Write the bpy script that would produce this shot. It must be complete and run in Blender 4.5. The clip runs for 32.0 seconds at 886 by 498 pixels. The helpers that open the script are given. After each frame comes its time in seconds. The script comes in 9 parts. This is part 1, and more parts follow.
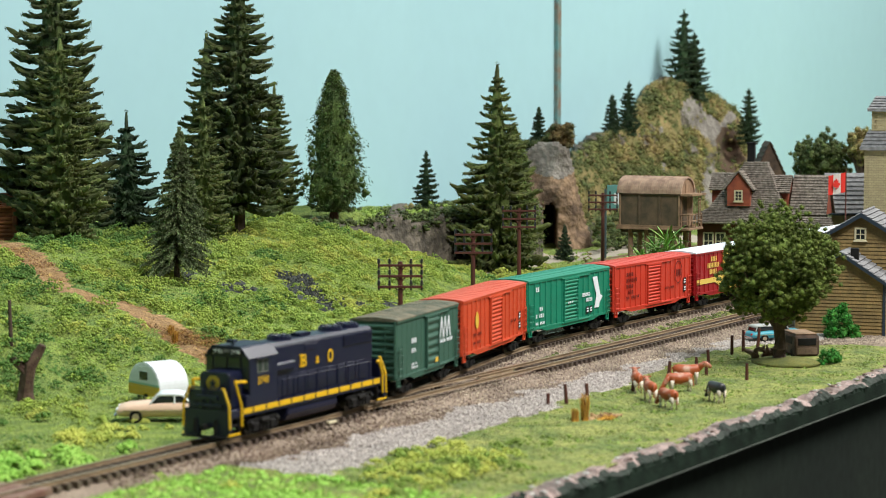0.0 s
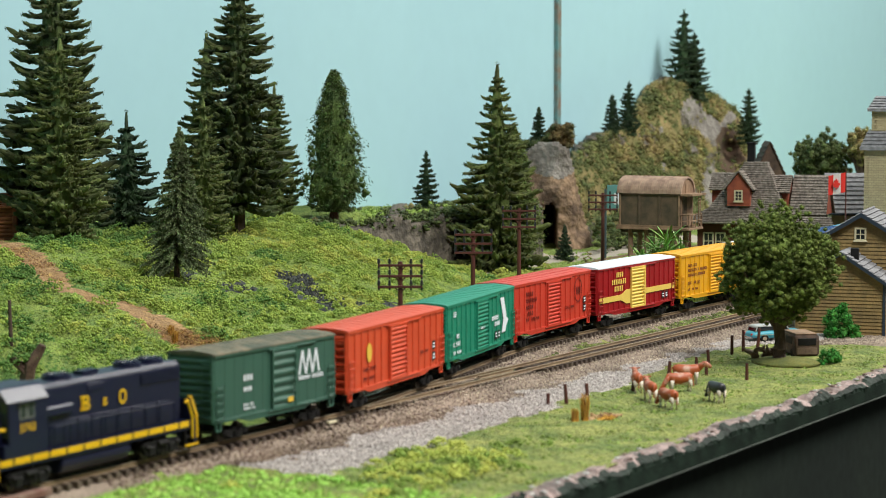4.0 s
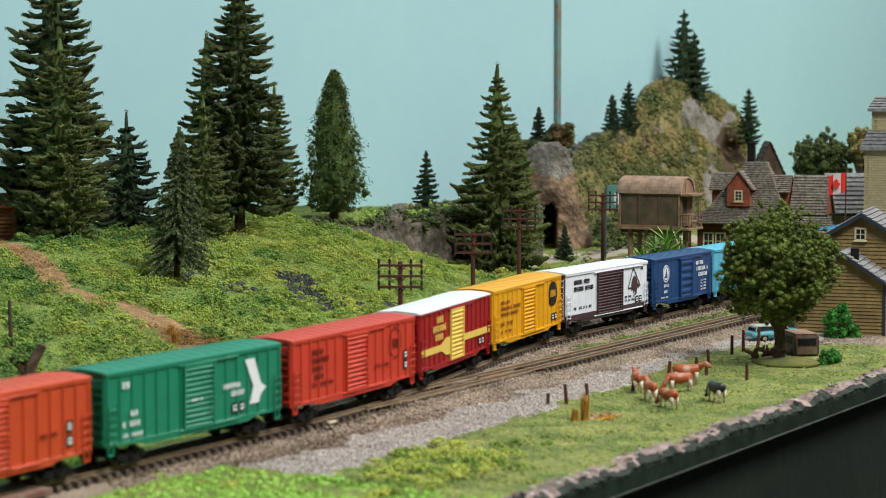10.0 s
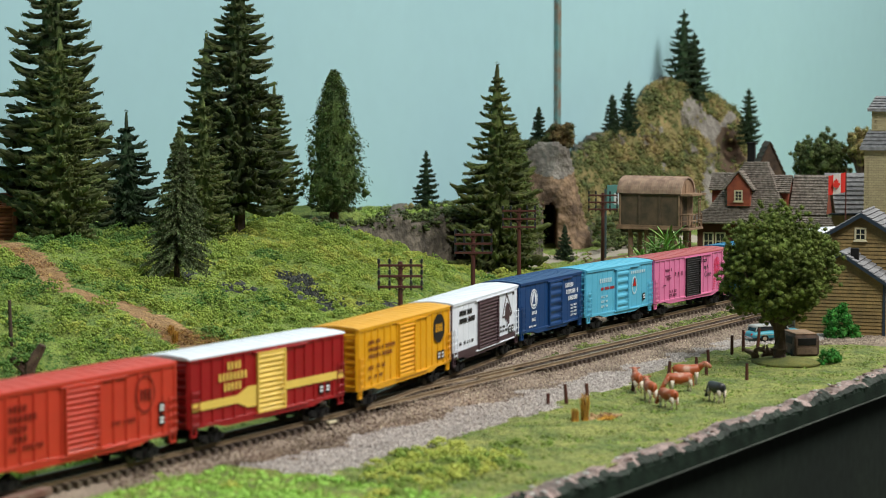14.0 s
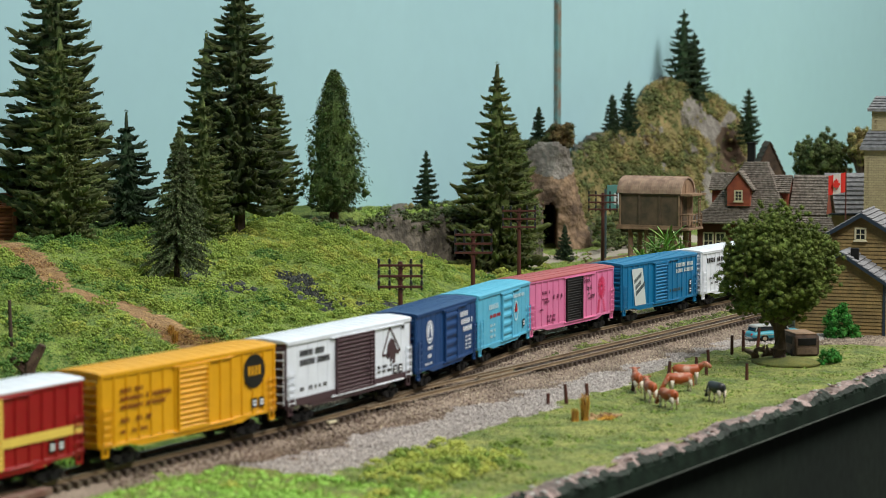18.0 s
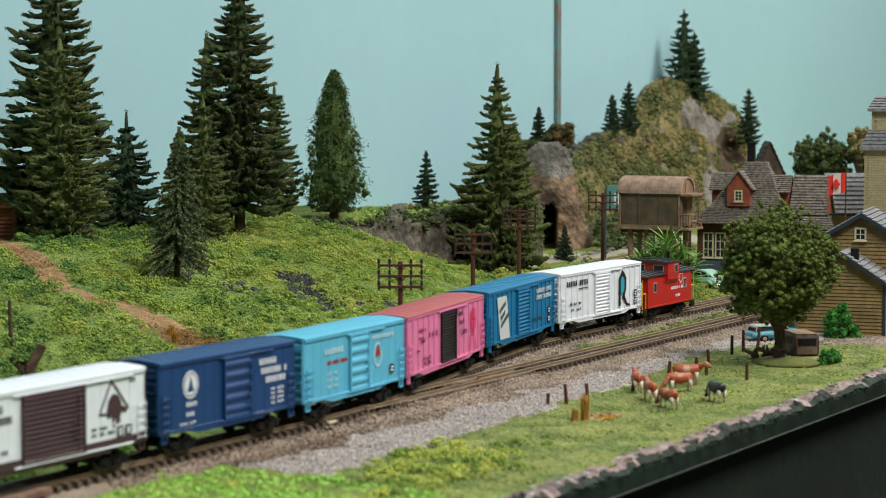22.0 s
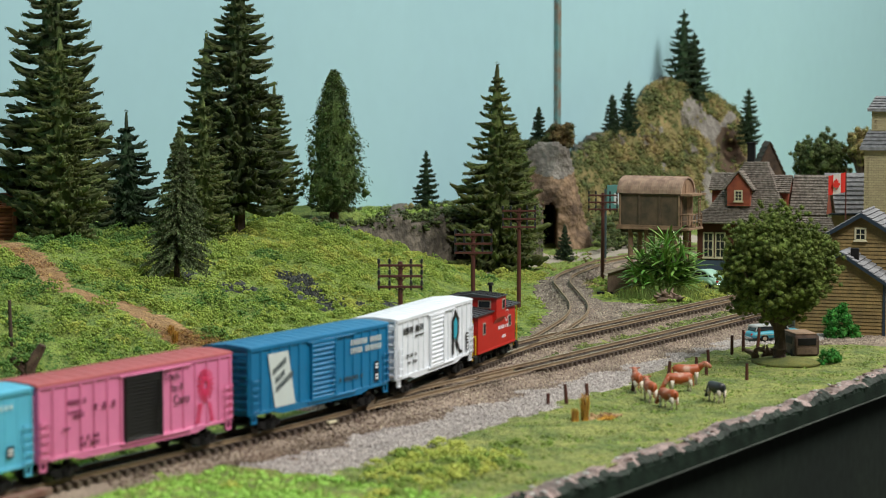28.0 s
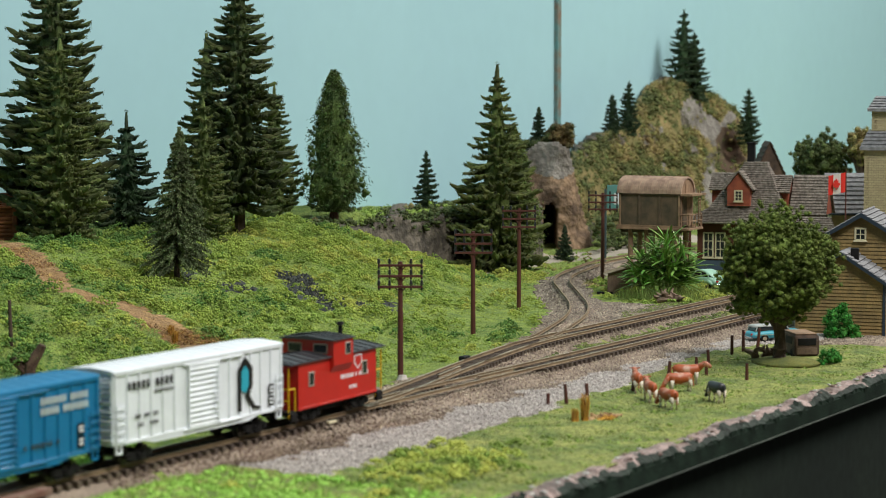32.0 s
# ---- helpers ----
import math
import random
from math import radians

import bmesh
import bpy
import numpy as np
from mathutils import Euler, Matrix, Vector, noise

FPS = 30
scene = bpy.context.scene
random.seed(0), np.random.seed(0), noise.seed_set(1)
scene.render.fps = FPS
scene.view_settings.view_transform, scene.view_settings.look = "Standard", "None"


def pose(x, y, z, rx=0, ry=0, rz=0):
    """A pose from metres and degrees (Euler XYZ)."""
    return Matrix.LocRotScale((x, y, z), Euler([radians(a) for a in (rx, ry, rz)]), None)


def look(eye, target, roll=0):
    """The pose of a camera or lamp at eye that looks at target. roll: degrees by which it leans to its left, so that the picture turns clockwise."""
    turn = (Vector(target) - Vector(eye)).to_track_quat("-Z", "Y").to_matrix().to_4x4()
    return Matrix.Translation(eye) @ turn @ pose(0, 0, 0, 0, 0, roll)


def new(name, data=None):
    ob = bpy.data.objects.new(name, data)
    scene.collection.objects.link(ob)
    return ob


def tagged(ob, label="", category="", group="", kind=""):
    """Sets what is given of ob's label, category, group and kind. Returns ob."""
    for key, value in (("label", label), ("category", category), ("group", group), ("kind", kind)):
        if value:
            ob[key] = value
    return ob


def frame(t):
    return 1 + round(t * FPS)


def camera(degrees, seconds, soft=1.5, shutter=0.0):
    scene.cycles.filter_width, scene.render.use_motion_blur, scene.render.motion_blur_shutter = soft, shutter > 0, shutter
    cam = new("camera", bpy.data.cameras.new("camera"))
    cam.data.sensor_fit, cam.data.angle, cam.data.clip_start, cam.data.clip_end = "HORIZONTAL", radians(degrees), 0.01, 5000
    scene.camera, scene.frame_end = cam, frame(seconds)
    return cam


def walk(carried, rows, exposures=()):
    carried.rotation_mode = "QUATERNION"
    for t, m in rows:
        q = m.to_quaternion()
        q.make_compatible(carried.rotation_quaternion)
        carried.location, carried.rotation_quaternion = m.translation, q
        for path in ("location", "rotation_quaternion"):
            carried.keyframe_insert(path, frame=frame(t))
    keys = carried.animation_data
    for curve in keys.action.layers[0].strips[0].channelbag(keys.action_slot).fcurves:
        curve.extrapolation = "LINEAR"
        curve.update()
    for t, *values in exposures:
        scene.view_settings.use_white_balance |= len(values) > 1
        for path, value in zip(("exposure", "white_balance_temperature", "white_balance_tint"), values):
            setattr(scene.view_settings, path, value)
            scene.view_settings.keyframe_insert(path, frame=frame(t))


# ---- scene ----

# Model railway layout at 1:160. z = 0 is the top of the rails; A runs along the shelf, B from the front track to the wall.
MM = 0.001
EYE = 0.1168
cam = camera(23.3, 32.0, soft=0.85, shutter=0.5)
STAND = look((0, 0, EYE), (0, 1, EYE - math.tan(0.0722)))
walk(cam, [(0, STAND), (32, STAND)], [(0, 0.32), (3, 0.25), (7, 0.10), (11, 0.0), (18, -0.10), (25, -0.06), (32, -0.06)])
cam.data.dof.use_dof = True
cam.data.dof.focus_distance = 1.17
cam.data.dof.aperture_fstop = 31.0

# ---- light: fluorescent ceiling panels of the room ----
world = bpy.data.worlds.new("room_air")
scene.world = world
world.use_nodes = True
world.node_tree.nodes["Background"].inputs[0].default_value = (0.75, 0.85, 0.9, 1)
world.node_tree.nodes["Background"].inputs[1].default_value = 0.35


def area_lamp(name, place, target, sx, sy, watts, tint):
    data = bpy.data.lights.new(name, "AREA")
    data.shape, data.size, data.size_y, data.energy, data.color = "RECTANGLE", sx, sy, watts, tint
    ob = new(name, data)
    ob.matrix_world = look(place, target)
    return ob


area_lamp("ceiling_panel_light", (1.30, 1.72, 1.45), (1.30, 1.72, 0), 0.6, 0.6, 39, (1.0, 0.98, 0.925))
area_lamp("ceiling_panel_light", (0.68, 0.22, 1.35), (0.60, 0.30, 0), 0.6, 0.6, 34, (1.0, 0.98, 0.925))


# ---- materials ----
def mat(name, colour, rough=0.6, vary=0.12, scale=400.0, bump=0.15, metal=0.0, colour2=None, fine=3000.0, island=0.0, spec=0.5, per_object=0.0, mix_at=0.5, distance=0.0004):
    """Principled paint with variation at two scales, in metres of the thing's own space."""
    m = bpy.data.materials.new(name)
    m.use_nodes = True
    nt = m.node_tree
    n, link = nt.nodes, nt.links.new
    b = n["Principled BSDF"]
    b.inputs["Roughness"].default_value = rough
    b.inputs["Metallic"].default_value = metal
    b.inputs["Specular IOR Level"].default_value = spec
    tc = n.new("ShaderNodeTexCoord")
    big = n.new("ShaderNodeTexNoise")
    big.inputs["Scale"].default_value, big.inputs["Detail"].default_value = scale, 4
    small = n.new("ShaderNodeTexNoise")
    small.inputs["Scale"].default_value, small.inputs["Detail"].default_value = fine, 3
    link(tc.outputs["Object"], big.inputs["Vector"])
    link(tc.outputs["Object"], small.inputs["Vector"])
    ramp = n.new("ShaderNodeValToRGB")
    ramp.color_ramp.elements[0].position, ramp.color_ramp.elements[1].position = mix_at - 0.15, mix_at + 0.15
    c2 = colour2 or tuple(min(1, c * (1 - vary * 1.5)) for c in colour)
    ramp.color_ramp.elements[0].color, ramp.color_ramp.elements[1].color = (*c2, 1), (*colour, 1)
    link(big.outputs["Fac"], ramp.inputs["Fac"])
    hsv = n.new("ShaderNodeHueSaturation")
    link(ramp.outputs["Color"], hsv.inputs["Color"])
    val = n.new("ShaderNodeMapRange")
    val.inputs["From Min"].default_value, val.inputs["From Max"].default_value = 0.25, 0.75
    val.inputs["To Min"].default_value, val.inputs["To Max"].default_value = 1 - vary, 1 + vary
    link(small.outputs["Fac"], val.inputs["Value"])
    out = val.outputs["Result"]
    if island or per_object:
        src = n.new("ShaderNodeNewGeometry").outputs["Random Per Island"] if island else n.new("ShaderNodeObjectInfo").outputs["Random"]
        amount = island or per_object
        isl = n.new("ShaderNodeMapRange")
        isl.inputs["To Min"].default_value, isl.inputs["To Max"].default_value = 1 - amount, 1 + amount
        link(src, isl.inputs["Value"])
        mul = n.new("ShaderNodeMath")
        mul.operation = "MULTIPLY"
        link(out, mul.inputs[0])
        link(isl.outputs["Result"], mul.inputs[1])
        out = mul.outputs[0]
        hue = n.new("ShaderNodeMapRange")
        hue.inputs["To Min"].default_value, hue.inputs["To Max"].default_value = 0.5 - amount * 0.06, 0.5 + amount * 0.06
        link(src, hue.inputs["Value"])
        link(hue.outputs["Result"], hsv.inputs["Hue"])
    link(out, hsv.inputs["Value"])
    link(hsv.outputs["Color"], b.inputs["Base Color"])
    if bump:
        bp = n.new("ShaderNodeBump")
        bp.inputs["Strength"].default_value, bp.inputs["Distance"].default_value = bump, distance
        link(small.outputs["Fac"], bp.inputs["Height"])
        link(bp.outputs["Normal"], b.inputs["Normal"])
    return m


def srgb(r, g, b):
    return tuple(((c / 255 + 0.055) / 1.055) ** 2.4 if c > 10 else c / 255 / 12.92 for c in (r, g, b))


def paint(name, r, g, b, rough=0.42, vary=0.06):
    return mat(name, srgb(r, g, b), rough, vary, 120, 0.05, fine=1500)


M_TURF = mat("green_turf", (0.31, 0.40, 0.08), 0.95, 0.45, 130, 1.0, colour2=(0.17, 0.26, 0.055), fine=900, distance=0.004)
M_MEADOW = mat("meadow_turf", (0.29, 0.31, 0.085), 0.95, 0.5, 75, 1.0, colour2=(0.13, 0.185, 0.045), fine=600, distance=0.003)
M_GRAVEL = mat("pale_gravel", (0.45, 0.41, 0.39), 0.9, 0.3, 90, 0.9, colour2=(0.34, 0.305, 0.285), fine=900, distance=0.001)
M_BALLAST = mat("brown_ballast", (0.22, 0.17, 0.13), 0.95, 0.4, 60, 1.0, colour2=(0.31, 0.245, 0.19), fine=1100, distance=0.001)
M_DIRT = mat("ochre_dirt", (0.42, 0.26, 0.12), 0.95, 0.4, 150, 1.0, colour2=(0.24, 0.145, 0.07), fine=800, distance=0.001)
M_ROAD = mat("sandy_road", (0.42, 0.37, 0.30), 0.95, 0.15, 60, 0.4, fine=900)
M_STONE = mat("gravel_stones", (0.52, 0.475, 0.45), 0.85, 0.2, 300, 0.2, island=0.28, fine=3000)
M_STONE_BROWN = mat("ballast_stones", (0.26, 0.19, 0.145), 0.9, 0.3, 40, 0.2, island=0.45, fine=3000)
M_COAL = mat("dark_slate_patch", (0.040, 0.046, 0.042), 0.8, 0.3, 200, 0.6, fine=1200)
M_RAIL = mat("tan_weathered_rail", (0.25, 0.18, 0.105), 0.6, 0.3, 120, 0.2, colour2=(0.17, 0.115, 0.07), metal=0.0)
M_RAILTOP = mat("polished_rail_head", (0.55, 0.46, 0.33), 0.38, 0.2, 90, 0.05, metal=0.5)
M_SLEEPER = mat("dark_sleeper_plastic", (0.115, 0.083, 0.062), 0.75, 0.25, 300, 0.3, per_object=0.25)
M_WALL = mat("pale_blue_wall_paint", srgb(168, 209, 218), 0.7, 0.015, 3, 0.04, colour2=srgb(164, 205, 215), fine=60)
# Greys of the unseen room, kept dark to cut bounce and deepen shadows.
M_ROOM = mat("low_bounce_room_grey", (0.11, 0.11, 0.107), 0.8, 0.03, 2, 0.03, fine=60)
M_FLOOR = mat("grey_room_floor", (0.10, 0.10, 0.095), 0.5, 0.1, 3, 0.05, fine=40)
M_FASCIA = mat("dark_green_board", (0.013, 0.026, 0.017), 0.6, 0.5, 120, 0.2, colour2=(0.005, 0.011, 0.007), fine=1300, distance=0.001, spec=0.2)
M_PANEL = mat("dark_olive_panel", (0.010, 0.017, 0.011), 0.9, 0.3, 14, 0.15, colour2=(0.006, 0.011, 0.008), fine=200, spec=0.2)
M_RIM = mat("chipped_plaster_rim", (0.33, 0.235, 0.215), 0.5, 0.4, 130, 0.7, colour2=(0.10, 0.075, 0.066), fine=900, mix_at=0.47, distance=0.001)
M_ROCK = mat("grey_brown_rock", (0.15, 0.128, 0.10), 0.9, 0.45, 90, 1.0, colour2=(0.055, 0.047, 0.036), fine=260, distance=0.003)
M_ROCK_TAN = mat("tan_rock_plaster", (0.25, 0.165, 0.10), 0.9, 0.4, 55, 1.0, colour2=(0.085, 0.055, 0.038), fine=240, distance=0.003, mix_at=0.46)
M_NEEDLE = mat("conifer_needles", (0.084, 0.108, 0.031), 0.9, 0.35, 150, 0.5, colour2=(0.026, 0.042, 0.015), fine=1500, island=0.35)
M_NEEDLE_MID = mat("fresh_conifer_needles", (0.150, 0.178, 0.050), 0.9, 0.35, 150, 0.5, colour2=(0.062, 0.088, 0.028), fine=1500, island=0.35)
M_NEEDLE_OLIVE = mat("olive_conifer_needles", (0.130, 0.155, 0.038), 0.9, 0.35, 150, 0.5, colour2=(0.042, 0.060, 0.017), fine=1500, island=0.35)
M_NEEDLE_BLUE = mat("bluish_conifer_needles", (0.046, 0.080, 0.032), 0.9, 0.3, 120, 0.4, colour2=(0.022, 0.042, 0.020), fine=1500, island=0.35)
M_NEEDLE_GREY = mat("frosted_conifer_needles", (0.20, 0.255, 0.110), 0.9, 0.3, 120, 0.4, colour2=(0.075, 0.095, 0.045), fine=1500, island=0.55)
M_LEAF = mat("leafy_foam", (0.140, 0.188, 0.030), 0.9, 0.3, 120, 0.6, colour2=(0.084, 0.120, 0.021), fine=1300, island=0.2)
M_LEAF_OLIVE = mat("olive_foam", (0.10, 0.13, 0.035), 0.9, 0.3, 160, 0.5, colour2=(0.05, 0.075, 0.025), fine=1300, island=0.3)
M_LEAF_BRIGHT = mat("bright_green_foam", (0.05, 0.26, 0.03), 0.9, 0.3, 160, 0.5, colour2=(0.03, 0.14, 0.02), fine=1300, island=0.3)
M_FOAM = [mat("turf_clump_foam", c, 0.95, 0.3, 200, 0.5, colour2=tuple(k * 0.66 for k in c), fine=1600, island=0.07)
          for c in ((0.36, 0.47, 0.085), (0.27, 0.40, 0.075), (0.13, 0.26, 0.055), (0.47, 0.52, 0.105))]
M_YELLOW_GRASS = mat("yellow_grass", (0.58, 0.60, 0.13), 0.9, 0.25, 90, 0.4, colour2=(0.40, 0.50, 0.10), fine=1600, island=0.12)
M_BRIGHT_GRASS = mat("bright_foreground_grass", (0.29, 0.54, 0.09), 0.9, 0.15, 60, 0.3, colour2=(0.37, 0.60, 0.12), fine=1600, island=0.10)
M_BARK = mat("brown_bark", (0.085, 0.055, 0.040), 0.9, 0.3, 300, 0.6, fine=1500)
M_WOOD = mat("weathered_brown_wood", (0.13, 0.085, 0.06), 0.8, 0.25, 200, 0.4, colour2=(0.19, 0.13, 0.09), fine=1500)
M_POLE = mat("red_brown_pole_plastic", (0.10, 0.030, 0.022), 0.5, 0.15, 200, 0.1)
M_GLASSY = mat("black_insulator", (0.02, 0.02, 0.022), 0.3, 0.1)
M_BLACK = mat("black_running_gear", (0.010, 0.0095, 0.0095), 0.65, 0.25, 300, 0.2, spec=0.25)
M_WHEEL = mat("dark_wheel_steel", (0.10, 0.09, 0.08), 0.4, 0.2, 300, 0.1, metal=0.8)
M_TRIM_YELLOW = paint("yellow_trim_paint", 222, 178, 24)
M_WHITE = paint("white_paint", 231, 236, 243)
M_GLASS = mat("dark_window_glass", (0.02, 0.025, 0.03), 0.08, 0.05, 20, 0.0)


# ---- building helpers: parts are shaped in millimetres ----
def thing(name, label, category, place=None, group="", kind=""):
    ob = new(name)
    ob.empty_display_size = 0.01
    if place is not None:
        ob.matrix_world = place
    return tagged(ob, label, category, group, kind)


def finish(bm, name, material, scale=MM, smooth=False):
    me = bpy.data.meshes.new(name)
    if scale != 1:
        bmesh.ops.scale(bm, vec=(scale,) * 3, verts=bm.verts)
    bm.to_mesh(me)
    bm.free()
    for m in (material if isinstance(material, (list, tuple)) else [material]):
        me.materials.append(m)
    if smooth:
        me.shade_smooth()
    return me


def part(name, bm, material, parent, label="", at=None, smooth=False):
    ob = new(name, bm if isinstance(bm, bpy.types.Mesh) else finish(bm, name, material, smooth=smooth))
    ob.parent = parent
    if at is not None:
        ob.matrix_local = at
    return tagged(ob, label)


def single(name, bm, material, label, category, place=None, group="", kind="", smooth=False):
    ob = new(name, bm if isinstance(bm, bpy.types.Mesh) else finish(bm, name, material, smooth=smooth))
    if place is not None:
        ob.matrix_world = place
    return tagged(ob, label, category, group, kind)


def box(bm, x0, x1, y0, y1, z0, z1, bevel=0.0, m=None):
    r = bmesh.ops.create_cube(bm, size=1)
    vs = r["verts"]
    bmesh.ops.scale(bm, vec=(x1 - x0, y1 - y0, z1 - z0), verts=vs)
    bmesh.ops.translate(bm, vec=((x0 + x1) / 2, (y0 + y1) / 2, (z0 + z1) / 2), verts=vs)
    if m is not None:
        bmesh.ops.transform(bm, matrix=m, verts=vs)
    if bevel:
        es = list({e for v in vs for e in v.link_edges})
        bmesh.ops.bevel(bm, geom=es, offset=bevel, segments=1, affect="EDGES")
    return bm


def rod(bm, p, q, r, r2=None, sides=6, caps=True):
    p, q = Vector(p), Vector(q)
    d = q - p
    res = bmesh.ops.create_cone(bm, cap_ends=caps, segments=sides, radius1=r, radius2=r if r2 is None else r2, depth=d.length)
    m = Matrix.Translation((p + q) / 2) @ d.to_track_quat("Z", "Y").to_matrix().to_4x4()
    bmesh.ops.transform(bm, matrix=m, verts=res["verts"])
    return bm


def prism(bm, outline, x0, x1, axis="x"):
    """Extrude an outline of (u, v) pairs along an axis."""
    def spot(u, v, w):
        return {"x": (w, u, v), "y": (u, w, v), "z": (u, v, w)}[axis]
    a = [bm.verts.new(spot(u, v, x0)) for u, v in outline]
    b = [bm.verts.new(spot(u, v, x1)) for u, v in outline]
    n = len(outline)
    bm.faces.new(a)
    bm.faces.new(b)
    for i in range(n):
        bm.faces.new((a[i], a[(i + 1) % n], b[(i + 1) % n], b[i]))
    bmesh.ops.recalc_face_normals(bm, faces=bm.faces)
    return bm


def B():
    return bmesh.new()


def lettering(text, height, name="lettering"):
    """A flat mesh of the built-in font in the x-z plane, in millimetres, starting at the origin."""
    cu = bpy.data.curves.new(name, "FONT")
    cu.body, cu.size, cu.extrude = text, height * 1.4, 0.05
    ob = bpy.data.objects.new(name, cu)
    scene.collection.objects.link(ob)
    me = bpy.data.meshes.new_from_object(ob.evaluated_get(bpy.context.evaluated_depsgraph_get()))
    bpy.data.objects.remove(ob)
    bm = B()
    bm.from_mesh(me)
    bpy.data.meshes.remove(me)
    bmesh.ops.rotate(bm, cent=(0, 0, 0), matrix=Matrix.Rotation(radians(90), 3, "X"), verts=bm.verts)
    return bm


def raw_tris(name, verts, tris, material, smooth=False):
    """A mesh of triangles straight from arrays."""
    me = bpy.data.meshes.new(name)
    me.vertices.add(len(verts))
    me.vertices.foreach_set("co", np.asarray(verts, np.float32).ravel())
    me.loops.add(len(tris) * 3)
    me.loops.foreach_set("vertex_index", np.asarray(tris, np.int32).ravel())
    me.polygons.add(len(tris))
    me.polygons.foreach_set("loop_start", np.arange(len(tris), dtype=np.int32) * 3)
    me.materials.append(material)
    me.update(calc_edges=True)
    if smooth:
        me.shade_smooth()
    return me


def raw(name, verts, faces, materials, smooth=False):
    me = bpy.data.meshes.new(name)
    me.from_pydata([tuple(v) for v in verts], [], [tuple(f) for f in faces])
    for m in (materials if isinstance(materials, (list, tuple)) else [materials]):
        me.materials.append(m)
    if smooth:
        me.shade_smooth()
    me.update()
    return me


# ---- plan: A along the shelf (60 degrees), B across it ----
CA, SA = math.cos(radians(60)), math.sin(radians(60))


def AB(a, b, z=0.0):
    return Vector((-0.0118 + CA * a - SA * b, 0.837 + SA * a + CA * b, z))


def to_ab(x, y):
    dx, dy = x + 0.0118, y - 0.837
    return CA * dx + SA * dy, -SA * dx + CA * dy


def fillet(corners, radii, step=0.004):
    """A polyline with rounded corners, resampled at an even step. Returns points and their distances."""
    pts = [Vector(corners[0])]
    for i in range(1, len(corners) - 1):
        v = Vector(corners[i])
        a, b = (Vector(corners[i - 1]) - v).normalized(), (Vector(corners[i + 1]) - v).normalized()
        ang = a.angle(b)
        r = radii[i]
        if ang > math.pi - 1e-3:
            continue
        tl = r / math.tan(ang / 2)
        p, q = v + a * tl, v + b * tl
        c = v + (a + b).normalized() * (r / math.sin(ang / 2))
        t0, t1 = math.atan2(*(p - c).yx), math.atan2(*(q - c).yx)
        d = (t1 - t0 + math.pi) % (2 * math.pi) - math.pi
        for k in range(25):
            t = t0 + d * k / 24
            pts.append(c + r * Vector((math.cos(t), math.sin(t))))
    pts.append(Vector(corners[-1]))
    P = np.array([tuple(p) for p in pts])
    S = np.r_[0, np.cumsum(np.hypot(*np.diff(P, axis=0).T))]
    n = np.arange(0, S[-1], step)
    return np.stack([np.interp(n, S, P[:, 0]), np.interp(n, S, P[:, 1])], 1), n


def front_line(y):
    return (-0.0118 + CA / SA * (y - 0.837), y)


def back_line(y):
    return (0.0492 + CA / SA * (y - 1.029), y)


BEND, BEND_SLOPE = front_line(0.64), 0.54


def bend_line(y):
    return (BEND[0] + BEND_SLOPE * (y - BEND[1]), y)


MAIN, MAIN_S = fillet([bend_line(-0.75), BEND, front_line(0.804), back_line(1.008), back_line(2.3)], [0, 0.3, 0.5, 0.5, 0])
MAIN_S = MAIN_S - np.interp(0.80, MAIN[:, 1], MAIN_S) + 0.1975


def on_main(s):
    return Vector((np.interp(s, MAIN_S, MAIN[:, 0]), np.interp(s, MAIN_S, MAIN[:, 1])))


EDGE_B, WALL_B = -0.126, 0.446


def bump01(x):
    x = min(1.0, max(0.0, x))
    return x * x * (3 - 2 * x)


def hill_foot(a):
    return float(np.interp(a, [-0.4, -0.1, -0.05, 0.067, 0.232, 0.36, 0.45, 0.6], [0.16, 0.13, 0.115, 0.058, 0.105, 0.145, 0.18, 0.24]))


def ground_z(a, b):
    """Height of the scenery, without its fine relief."""
    z = -0.006
    f = hill_foot(a)
    z += 0.042 * bump01((b - f) / (0.345 - f)) ** 0.85 * (1 - bump01((a - 0.40) / 0.16)) * bump01((a + 1.1) / 0.5)
    # plateau with the cliff along the wall
    z += 0.036 * bump01((b - 0.315) / 0.03) * bump01((a - 0.42) / 0.1) * (1 - bump01((a - 0.70) / 0.05))
    # ballast beds under the tracks
    if -0.3 < a < 0.9 and -0.03 < b < 0.27:
        d = abs(off_main(a, b))
        if a > -0.05:
            d = min(d, abs(b))
        if a > 0.15:
            d = min(d, off_branch(a, b))
        z += 0.0029 * bump01((0.0135 - d) / 0.0075)
    # foreground bank beside the bend
    z += 0.004 * bump01((-0.175 - a) / 0.03) * bump01((-0.016 - b) / 0.015)
    return z


def hill_relief(a, b):
    """Lumps of the turf slope over its plain height."""
    rough = bump01((b - hill_foot(a)) / 0.05)
    return rough * (0.0030 * noise.noise((a * 22, b * 22, 1)) + 0.0016 * noise.noise((a * 55, b * 55, 6)) + 0.0012 * noise.noise((a * 130, b * 130, 8)))


# ---- the room and the shelf ----
def slab(name, a0, a1, b0, b1, z0, z1, material, label, category, kind="structure"):
    c = [AB(a0, b0), AB(a1, b0), AB(a1, b1), AB(a0, b1)]
    bm = B()
    prism(bm, [(p.x, p.y) for p in c], z0, z1, "z")
    return single(name, finish(bm, name, material, 1), None, label, category, kind=kind)


